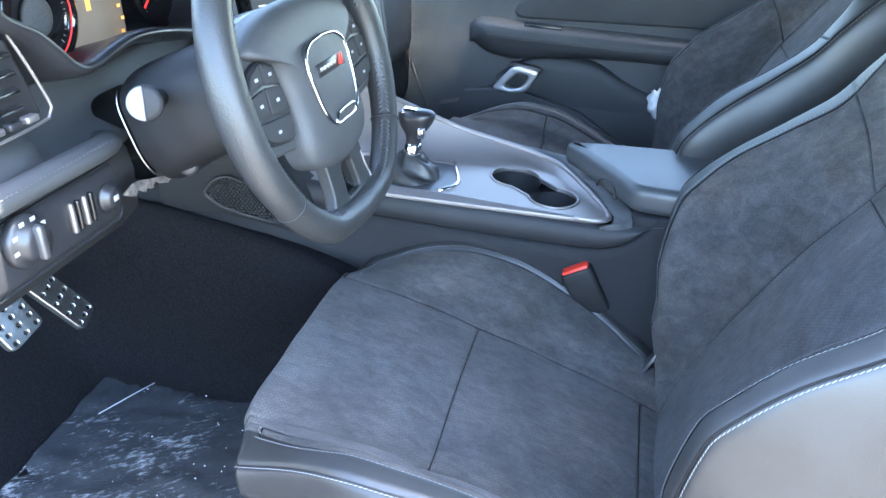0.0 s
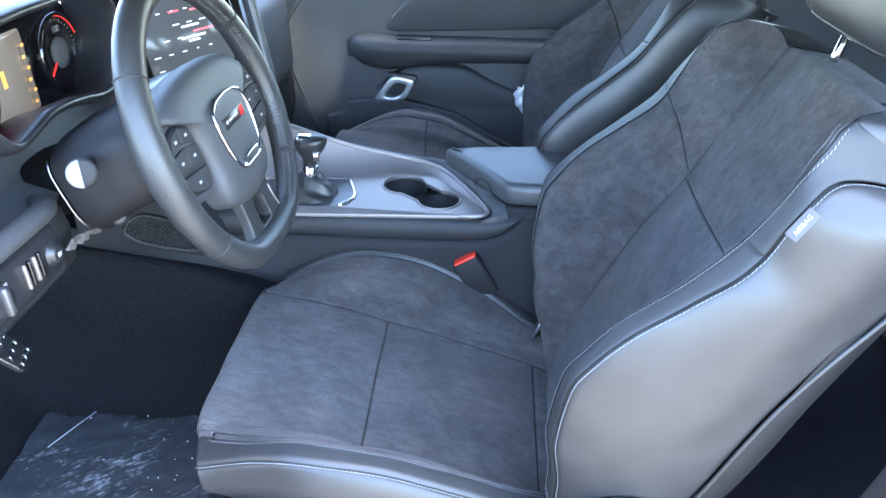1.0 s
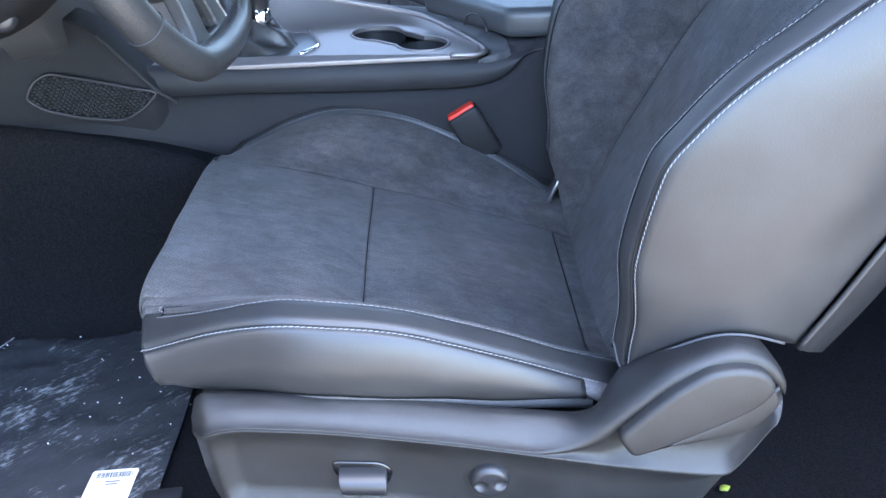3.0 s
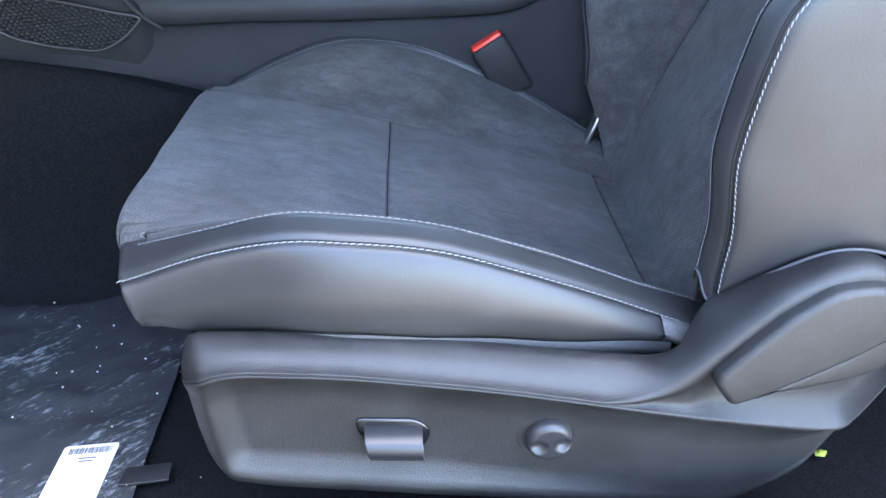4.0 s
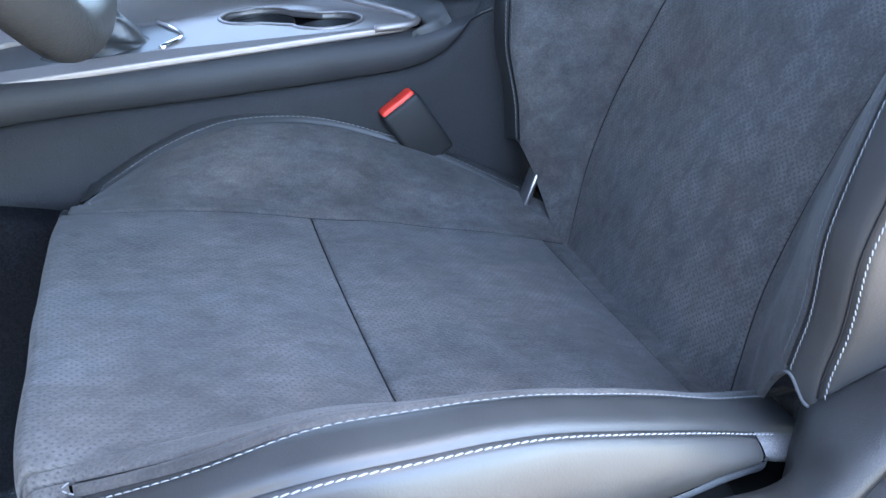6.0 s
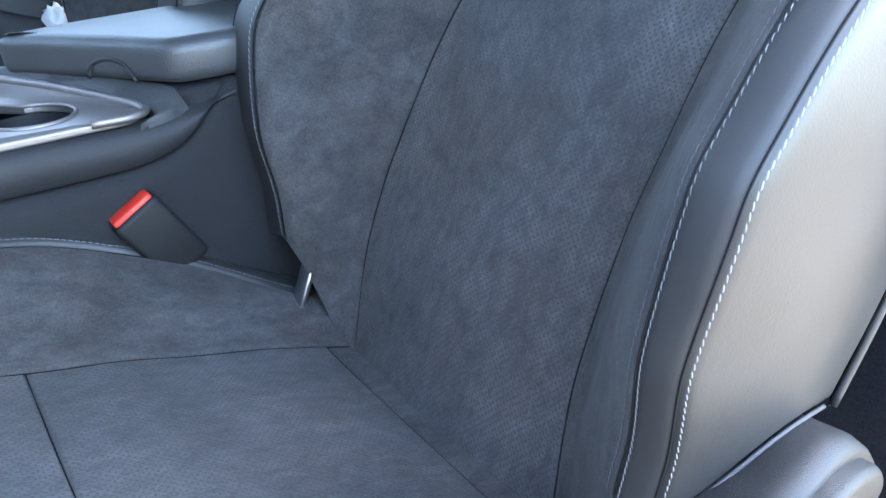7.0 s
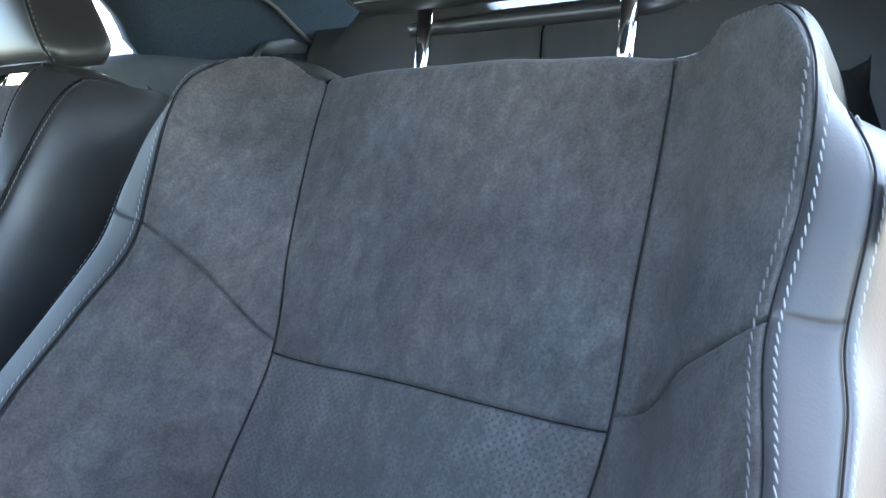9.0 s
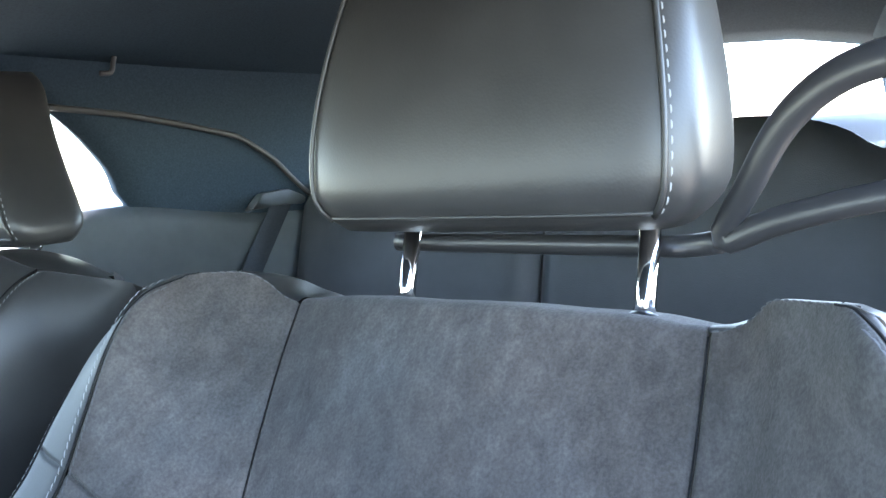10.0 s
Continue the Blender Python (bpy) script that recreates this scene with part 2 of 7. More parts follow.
def sheet(fn, s0, s1, a0, a1, n, m, depth=0.0, width=0.006, edges="lrbt", puff=0.0, flip=1, wrinkle=0.0):
    """A panel of the surface fn(s, a). Its edges dip into the seams; it is puffed a little between them."""
    P = [[fn(s0 + (s1 - s0) * crowd(i / n), a0 + (a1 - a0) * crowd(j / m)) for j in range(m + 1)] for i in range(n + 1)]
    sign = side_sign(fn)
    U = [[0.0] * (m + 1) for _ in range(n + 1)]
    V = [[0.0] * (m + 1) for _ in range(n + 1)]
    for i in range(n + 1):
        for j in range(1, m + 1):
            U[i][j] = U[i][j - 1] + (P[i][j] - P[i][j - 1]).length
    for j in range(m + 1):
        for i in range(1, n + 1):
            V[i][j] = V[i - 1][j] + (P[i][j] - P[i - 1][j]).length
    bm = bmesh.new()
    uvl = bm.loops.layers.uv.new("uv")
    vs, uv = [], {}
    for i in range(n + 1):
        for j in range(m + 1):
            du = P[i][min(j + 1, m)] - P[i][max(j - 1, 0)]
            dv = P[min(i + 1, n)][j] - P[max(i - 1, 0)][j]
            nn = du.cross(dv).normalized() * sign
            d = 1.0
            if "l" in edges: d = min(d, U[i][j])
            if "r" in edges: d = min(d, U[i][m] - U[i][j])
            if "b" in edges: d = min(d, V[i][j])
            if "t" in edges: d = min(d, V[n][j] - V[i][j])
            off = -depth * math.exp(-(d / width) ** 2) + puff * (1 - math.exp(-(d / 0.03) ** 2))
            p = P[i][j] + nn * off
            if wrinkle:
                p = p + nn * wrinkle * min(1.0, d / 0.02) * noise.noise(Vector((p.x * 18, p.y * 18, p.z * 18 + 3)))
            v = bm.verts.new((p.x, p.y * flip, p.z))
            uv[v] = (U[i][j] - U[i][m] / 2, V[i][j])
            vs.append(v)
    for i in range(n):
        for j in range(m):
            q = [vs[i * (m + 1) + j], vs[i * (m + 1) + j + 1], vs[(i + 1) * (m + 1) + j + 1], vs[(i + 1) * (m + 1) + j]]
            f = bm.faces.new(q if sign * flip > 0 else q[::-1])
            for lp in f.loops:
                lp[uvl].uv = uv[lp.vert]
    bm.normal_update()
    return bm


def on_surface(fn, path, lift=0.0, flip=1):
    """Points and outward normals along a path of (s, a) on a surface."""
    out = []
    sign = side_sign(fn)
    for s, a in path:
        p = fn(s, a)
        nn = (fn(s, a + 0.03) - fn(s, a - 0.03)).cross(fn(s + 0.01, a) - fn(s - 0.01, a)).normalized() * sign
        p = p + nn * lift
        out.append((Vector((p.x, p.y * flip, p.z)), Vector((nn.x, nn.y * flip, nn.z))))
    return out


def stitch_run(bm, pts, spacing=0.0065, length=0.0045, r=0.0008, slant=0.0, side=0.0):
    """Raised thread stitches along points with normals."""
    acc, nxt = 0.0, spacing / 2
    for (p, n), (q, n2) in zip(pts[:-1], pts[1:]):
        d = (q - p).length
        while nxt <= acc + d and d > 0:
            f = (nxt - acc) / d
            c, nn = p.lerp(q, f), n.lerp(n2, f).normalized()
            t = (q - p).normalized()
            b = nn.cross(t).normalized()
            c = c + b * side
            t = (t + b * slant).normalized()
            b = nn.cross(t).normalized()
            ring = []
            for k, (e, w) in enumerate(((-0.5, 0.35), (-0.25, 1.0), (0.25, 1.0), (0.5, 0.35))):
                o = c + t * (length * e) - nn * (r * 0.8 if k in (0, 3) else 0)
                ring.append([bm.verts.new(o + b * r * w), bm.verts.new(o + nn * r * w), bm.verts.new(o - b * r * w)])
            for u, v in zip(ring[:-1], ring[1:]):
                bm.faces.new((u[0], u[1], v[1], v[0]))
                bm.faces.new((u[1], u[2], v[2], v[1]))
            nxt += spacing
        acc += d
    return bm


def tube(bm, pts, r, seg=10, closed=False, flat=1.0, up=None, caps=True):
    """A round (or flattened) bar along points; r is a number or one per point."""
    pts = [Vector(p) for p in pts]
    n = len(pts)
    rings = []
    prev = Vector(up) if up else None
    for i, p in enumerate(pts):
        if closed:
            t = (pts[(i + 1) % n] - pts[i - 1]).normalized()
        else:
            t = (pts[min(i + 1, n - 1)] - pts[max(i - 1, 0)]).normalized()
        if prev is None:
            prev = Vector((0, 0, 1)) if abs(t.z) < 0.9 else Vector((1, 0, 0))
        nn = (prev - t * prev.dot(t)).normalized()
        if not up:
            prev = nn
        bb = t.cross(nn)
        rr = r[i] if isinstance(r, (list, tuple)) else r
        rings.append([bm.verts.new(p + nn * (rr * flat * math.cos(2 * math.pi * k / seg)) + bb * (rr * math.sin(2 * math.pi * k / seg))) for k in range(seg)])
    for i in range(n if closed else n - 1):
        a, b = rings[i], rings[(i + 1) % n]
        for k in range(seg):
            bm.faces.new((a[k], a[(k + 1) % seg], b[(k + 1) % seg], b[k]))
    if caps and not closed:
        bm.faces.new(rings[0][::-1])
        bm.faces.new(rings[-1])
    return bm


def rbox(sx, sy, sz, bev=0.005, seg=3, at=(0, 0, 0), turn=None, bm=None):
    """A box with rounded edges."""
    bm = bm or bmesh.new()
    g = bmesh.ops.create_cube(bm, size=1.0)
    vs = g["verts"]
    bmesh.ops.scale(bm, vec=(sx, sy, sz), verts=vs)
    es = list({e for v in vs for e in v.link_edges})
    r = bmesh.ops.bevel(bm, geom=es, offset=bev, segments=seg, affect="EDGES", profile=0.5)
    vs = list({v for f in r["faces"] for v in f.verts} | {v for v in vs if v.is_valid})
    m = Matrix.Translation(at) @ (turn if turn else Matrix())
    bmesh.ops.transform(bm, matrix=m, verts=vs)
    return bm


def slab(outline, z0, z1, bev=0.003, seg=2, holes=(), axis="z"):
    """A plate from a plan outline, with holes, between two levels. axis: the way it is thick."""
    bm = bmesh.new()

    def put(u, v, w):
        return (u, v, w) if axis == "z" else (u, w, v) if axis == "y" else (w, u, v)
    loops = []
    for ring in (outline, *holes):
        vs = [bm.verts.new(put(u, v, z1)) for u, v in ring]
        loops.append([bm.edges.new((vs[i], vs[(i + 1) % len(vs)])) for i in range(len(vs))])
    bmesh.ops.triangle_fill(bm, edges=[e for l in loops for e in l], use_beauty=True)
    top = list(bm.faces)
    r = bmesh.ops.extrude_face_region(bm, geom=top)
    dv = [g for g in r["geom"] if isinstance(g, bmesh.types.BMVert)]
    d = z0 - z1
    bmesh.ops.translate(bm, vec=put(0, 0, d), verts=dv)
    bmesh.ops.recalc_face_normals(bm, faces=bm.faces)
    if bev:
        es = [e for e in bm.edges if len(e.link_faces) == 2 and e.calc_face_angle() > 1.0]
        bmesh.ops.bevel(bm, geom=es, offset=bev, segments=seg, affect="EDGES", profile=0.5)
    return bm


def rounded(poly, r=0.01, n=4):
    """A plan outline with its corners rounded."""
    out = []
    m = len(poly)
    for i in range(m):
        p, a, b = Vector(poly[i]), Vector(poly[i - 1]), Vector(poly[(i + 1) % m])
        da, db = (a - p), (b - p)
        k = min(r, da.length * 0.45, db.length * 0.45)
        s, e = p + da.normalized() * k, p + db.normalized() * k
        for j in range(n + 1):
            t = j / n
            out.append(tuple((1 - t) ** 2 * s + 2 * t * (1 - t) * p + t * t * e))
    return out


def circle(cx, cy, r, n=32, a0=0.0, sy=1.0):
    return [(cx + r * math.cos(a0 + 2 * math.pi * k / n), cy + r * sy * math.sin(a0 + 2 * math.pi * k / n)) for k in range(n)]


def lathe(profile, seg=32, m=None, bm=None):
    """A turned piece from (radius, height) pairs about z."""
    bm = bm or bmesh.new()
    rings = []
    made = []
    for r, z in profile:
        rings.append([bm.verts.new((r * math.cos(2 * math.pi * k / seg), r * math.sin(2 * math.pi * k / seg), z)) for k in range(seg)])
        made += rings[-1]
    for a, b in zip(rings[:-1], rings[1:]):
        for k in range(seg):
            bm.faces.new((a[k], a[(k + 1) % seg], b[(k + 1) % seg], b[k]))
    bm.faces.new(rings[0][::-1])
    bm.faces.new(rings[-1])
    if m:
        bmesh.ops.transform(bm, matrix=m, verts=made)
    return bm


def sections(rows, close=False, caps=False):
    """A skin over rows of points, all of one length."""
    bm = bmesh.new()
    R = [[bm.verts.new(p) for p in row] for row in rows]
    for a, b in zip(R[:-1], R[1:]):
        m = len(a)
        for k in range(m if close else m - 1):
            bm.faces.new((a[k], a[(k + 1) % m], b[(k + 1) % m], b[k]))
    if caps:
        bm.faces.new(R[0][::-1])
        bm.faces.new(R[-1])
    bmesh.ops.recalc_face_normals(bm, faces=bm.faces)
    return bm


# ---------------------------------------------------------------- the seats
# Seat space: x to the rear, u to the passenger's side from the seat's middle (outer side minus), z from the world's zero.


def banded(pts, a):
    """Rounded through the points, but straight across the two leather bands."""
    for i in (2, 9):
        if i <= a <= i + 1:
            return pts[i].lerp(pts[i + 1], a - i) + (spline(pts, a) - pts[i].lerp(pts[i + 1], a - i)) * 0.15
    return spline(pts, a)


def cush_hem(x):
    return key(x, [(-0.37, 0.551), (-0.334, 0.5472), (-0.278, 0.5515), (-0.212, 0.5493), (-0.158, 0.5408), (-0.094, 0.5283), (-0.035, 0.5123), (0.01, 0.5022), (0.04, 0.494), (0.06, 0.4863), (0.11, 0.4494)])


def cushion(s, a):
    """The cushion's skin. s: 0 front edge, 1 rear, below 0 down the front; a: 0 outer hem ... 6 middle ... 12 inner hem."""
    tt = min(max(s, 0.0), 1.0)
    x = -0.372 + 0.482 * tt + max(0.0, s - 1) * 0.4
    us = key(x, [(-0.37, 0.1938), (-0.3, 0.2256), (-0.24, 0.2365), (-0.15, 0.2391), (-0.09, 0.232), (-0.03, 0.2216), (0.02, 0.2124), (0.06, 0.1999), (0.11, 0.1836)])
    us_in = key(x, [(-0.37, 0.1958), (-0.3, 0.2296), (-0.24, 0.2373), (-0.15, 0.2433), (-0.09, 0.2435), (-0.03, 0.2348), (0.02, 0.2216), (0.06, 0.2036), (0.11, 0.186)])
    ud = key(x, [(-0.37, 0.24), (-0.3, 0.2542), (-0.23, 0.2688), (-0.15, 0.2677), (-0.09, 0.2605), (-0.03, 0.2516), (0.04, 0.238), (0.11, 0.224)])
    zd = key(x, [(-0.37, 0.5958), (-0.3, 0.62), (-0.24, 0.6323), (-0.19, 0.6276), (-0.13, 0.6137), (-0.07, 0.5865), (-0.01, 0.5543), (0.05, 0.5176), (0.11, 0.4814)])
    zs = zd + 0.004
    zs_in = key(x, [(-0.37, 0.5948), (-0.3, 0.6132), (-0.24, 0.6236), (-0.19, 0.62), (-0.13, 0.6045), (-0.07, 0.5773), (-0.01, 0.5462), (0.05, 0.5096), (0.11, 0.4745)])
    zi = key(x, [(-0.37, 0.6138), (-0.29, 0.5963), (-0.22, 0.5758), (-0.16, 0.5543), (-0.1, 0.5356), (-0.05, 0.5152), (0.01, 0.4928), (0.07, 0.4666), (0.11, 0.4482)])
    ui_in = key(x, [(-0.37, 0.1321), (-0.25, 0.1314), (-0.13, 0.1293), (0, 0.1294), (0.11, 0.1295)])
    zb = min(cush_hem(x), zd - 0.012)
    pts = []
    for sg in (-1, 1):
        ui = 0.164
        if sg > 0:
            us, zs, ui = us_in, zs_in, ui_in
        side = [(sg * (ud + 0.008), zb), (sg * (ud + 0.0145), zb + 0.55 * (zd - zb)), (sg * ud, zd), (sg * us, zs),
                (sg * (ui + 0.5 * (us - ui)), zi + 0.56 * (zs - zi)), (sg * ui, zi)]
        if sg < 0:
            pts += side + [(-0.015, zi - 0.003)]
        else:
            pts += side[::-1]
    out = []
    for u, z in pts:
        e = abs(u) / 0.28
        xx = x + 0.030 * e ** 4 * (1 - tt) ** 2
        if s < 0:
            th = min(-s / 0.6, 1.0) * math.pi / 2
            q = max(0.0, (-s - 0.6) / 0.4)
            f = 1.0 - 0.75 * min(1.0, e) ** 3
            g = 0.5 * (1 - math.cos(th)) + 0.5 * q
            xx = xx - 0.015 * f * math.sin(th) + 0.012 * q
            z = z + (0.530 + 0.030 * min(1.0, e) ** 2 - z) * g
        xx += max(0.0, zd - z) * 0.45 * e ** 3 * (1 - tt) ** 3
        out.append(Vector((xx, u, z)))
    return banded(out, a)


def back_line(z):
    return key(z, [(0.44, 0.094), (0.53, 0.133), (0.59, 0.166), (0.64, 0.193), (0.70, 0.222), (0.76, 0.252), (0.82, 0.289), (0.86, 0.318), (0.90, 0.347), (0.94, 0.376), (1.0, 0.418), (1.06, 0.46)])


BACK_FOOT = [0.594, 0.583, 0.509, 0.517, 0.468, 0.437, 0.438, 0.438, 0.475, 0.521, 0.52, 0.587, 0.599]


# the top edge over each shoulder: height against distance from the seat's middle
SHOULDER_OUT = [(0, 0.0), (1, 0.0), (1.5, 0.0065), (2.0, 0.0085), (2.5, 0.0017), (3.0, -0.0045), (3.5, -0.0118), (4.2, -0.020), (6, -0.0281)]
SHOULDER_IN = [(0, 0.0), (1, 0.0), (1.5, 0.008), (2.0, 0.0100), (2.5, 0.0045), (3.0, -0.0022), (3.5, -0.0102), (4.2, -0.0185), (6, -0.0266)]


def backrest(s, a):
    """The backrest's skin, with its seams led round the top corner of each shoulder."""
    q, p = (s - 0.92) / 0.13, (abs(a - 6) - 1) / 2
    if q <= 0 or p <= 0:
        return back_skin(s, a)
    qq, pp = min(q, 1.0), min(p, 1.0)
    fade = 1.0 - min(1.0, max(0.0, (p - 1) / 0.5))
    p -= pp * (1 - math.sqrt(1 - 0.386 * qq * qq)) * fade
    return back_skin(s - 0.13 * qq * (1 - math.sqrt(1 - 0.386 * pp * pp)) * fade, 6 + math.copysign(1 + 2 * p, a - 6))


def back_skin(s, a):
    """s: 0 foot, 1 top edge, above 1 over the top; a: 0 outer rear piping ... 6 middle ... 12 inner."""
    foot = key(a, list(enumerate(BACK_FOOT)))
    # the cross seams climb towards the bolsters
    tt = min(s, 1.0)
    tt += (0.15 if a > 6 else 0.115) * (min(max(abs(a - 6) - 1, 0.0), 3.2) / 2) ** 1.25 * max(0.0, tt * (1 - tt)) * 2
    z = foot + (0.992 + key(abs(a - 6), SHOULDER_OUT if a < 6 else SHOULDER_IN) - foot) * tt
    h = key(z, [(0.44, 0.0266), (0.55, 0.0734), (0.606, 0.1135), (0.677, 0.1357), (0.713, 0.1289), (0.76, 0.1134), (0.811, 0.0874), (0.862, 0.067), (0.905, 0.068), (0.945, 0.0731), (0.975, 0.0679), (0.992, 0.0534)])
    hd_out = key(z, [(0.44, 0.018), (0.55, 0.0661), (0.606, 0.1075), (0.677, 0.1325), (0.713, 0.1265), (0.76, 0.1078), (0.811, 0.0779), (0.862, 0.053), (0.905, 0.0604), (0.93, 0.0589), (0.948, 0.046), (0.958, 0.02), (0.966, -0.022), (0.973, -0.066), (0.992, -0.1)])
    hd_in = key(z, [(0.44, 0.0248), (0.55, 0.0666), (0.606, 0.1072), (0.677, 0.1328), (0.713, 0.1266), (0.76, 0.1074), (0.811, 0.084), (0.862, 0.066), (0.905, 0.063), (0.945, 0.056), (0.97, 0.04), (0.992, 0.001)])
    us_out = key(z, [(0.5, 0.2212), (0.6, 0.2357), (0.69, 0.2429), (0.81, 0.2402), (0.862, 0.2281), (0.91, 0.2334), (0.945, 0.2334), (0.975, 0.2259), (1, 0.2097)])
    us_in = key(z, [(0.5, 0.1881), (0.6, 0.2051), (0.69, 0.2196), (0.81, 0.2204), (0.862, 0.2147), (0.91, 0.2201), (0.945, 0.2204), (0.975, 0.2176), (1, 0.2054)])
    ud_out = key(z, [(0.53, 0.2474), (0.6, 0.2583), (0.67, 0.2684), (0.76, 0.2681), (0.84, 0.2601), (0.865, 0.2544), (0.92, 0.2578), (0.95, 0.2419), (0.975, 0.2253), (1, 0.2146)])
    ud_in = key(z, [(0.53, 0.252), (0.6, 0.262), (0.67, 0.27), (0.76, 0.266), (0.84, 0.26), (0.865, 0.2585), (0.92, 0.26), (0.95, 0.258), (0.975, 0.25), (1, 0.236)])
    inner = key(z, [(0.44, 0.1219), (0.59, 0.1539), (0.7, 0.1412), (0.8, 0.1119), (0.83, 0.1113), (0.88, 0.1269), (0.95, 0.1394), (1, 0.1417)])
    outer = key(z, [(0.44, 0.1524), (0.55, 0.1291), (0.64, 0.1229), (0.7, 0.1286), (0.76, 0.1356), (0.82, 0.1447), (0.88, 0.1423), (0.95, 0.1407), (1, 0.1385)])
    ur = key(z, [(0.55, 0.2601), (0.7, 0.2651), (0.85, 0.2582), (0.95, 0.258), (0.992, 0.2392)])
    rear = key(z, [(0.55, -0.0795), (0.7, -0.0782), (0.843, -0.0918), (0.9, -0.0907), (0.992, -0.0635)])
    mid = key(z, [(0.44, -0.03), (0.55, -0.008), (0.61, 0.012), (0.68, 0.022), (0.76, 0.012), (0.85, -0.004), (0.93, -0.014), (0.965, -0.035), (0.99, -0.07)])
    pts = []
    for sg in (-1, 1):
        ui, us, ud, hd = (inner, us_in, ud_in, hd_in) if sg > 0 else (outer, us_out, ud_out, hd_out)
        side = [(sg * ur, rear), (sg * (0.5 * (ur + ud) + 0.016), min(mid, 0.5 * (rear + hd) + 0.01)), (sg * ud, hd), (sg * us, h),
                (sg * (ui + 0.52 * (us - ui)), 0.50 * h), (sg * ui, 0.0)]
        if sg < 0:
            pts += side + [(0.0, 0.004)]
        else:
            pts += side[::-1]
    x = back_line(z)
    c, k = 0.866, 0.5
    out = []
    for j, (u, hh) in enumerate(pts):
        up = 0.0
        far = min(1.0, max(0.1, 1 - (abs(j - 6) - 3) * 0.4))
        # the inner side panel stays level at the top
        rise = (0.012, 0.034, 0.040)[j - 10] * min(1.0, max(0.0, (s - 0.72) / 0.28)) ** 2 if j > 9 else 0.0
        if s > 1 and abs(j - 6) < 2:
            th = min((s - 1) * 4.2, math.pi / 2)
            f2 = max(0.0, (s - 1.374) / 0.226)
            hh, up = hh - 0.018 * (1 - math.cos(th)), 0.009 * math.sin(th) - 0.012 * f2 ** 2
            back = (min(hh, -0.085) - hh) * f2
            hh, up = hh + back, up - 0.42 * back
        elif s > 1:
            # behind the sewn edge the leather runs level, then falls away
            w = max(0.0, (s - 1.05) / 0.55)
            back = hh - min(hh, -0.085)
            hh, up = hh - back * w, (0.02 * min(s - 1, 0.05) + back * (0.40 * w - 0.34 * w * w)) * far
        out.append(Vector((x - c * hh + k * (up + rise), u, z + k * hh + c * (up + rise))))
    return banded(out, a)


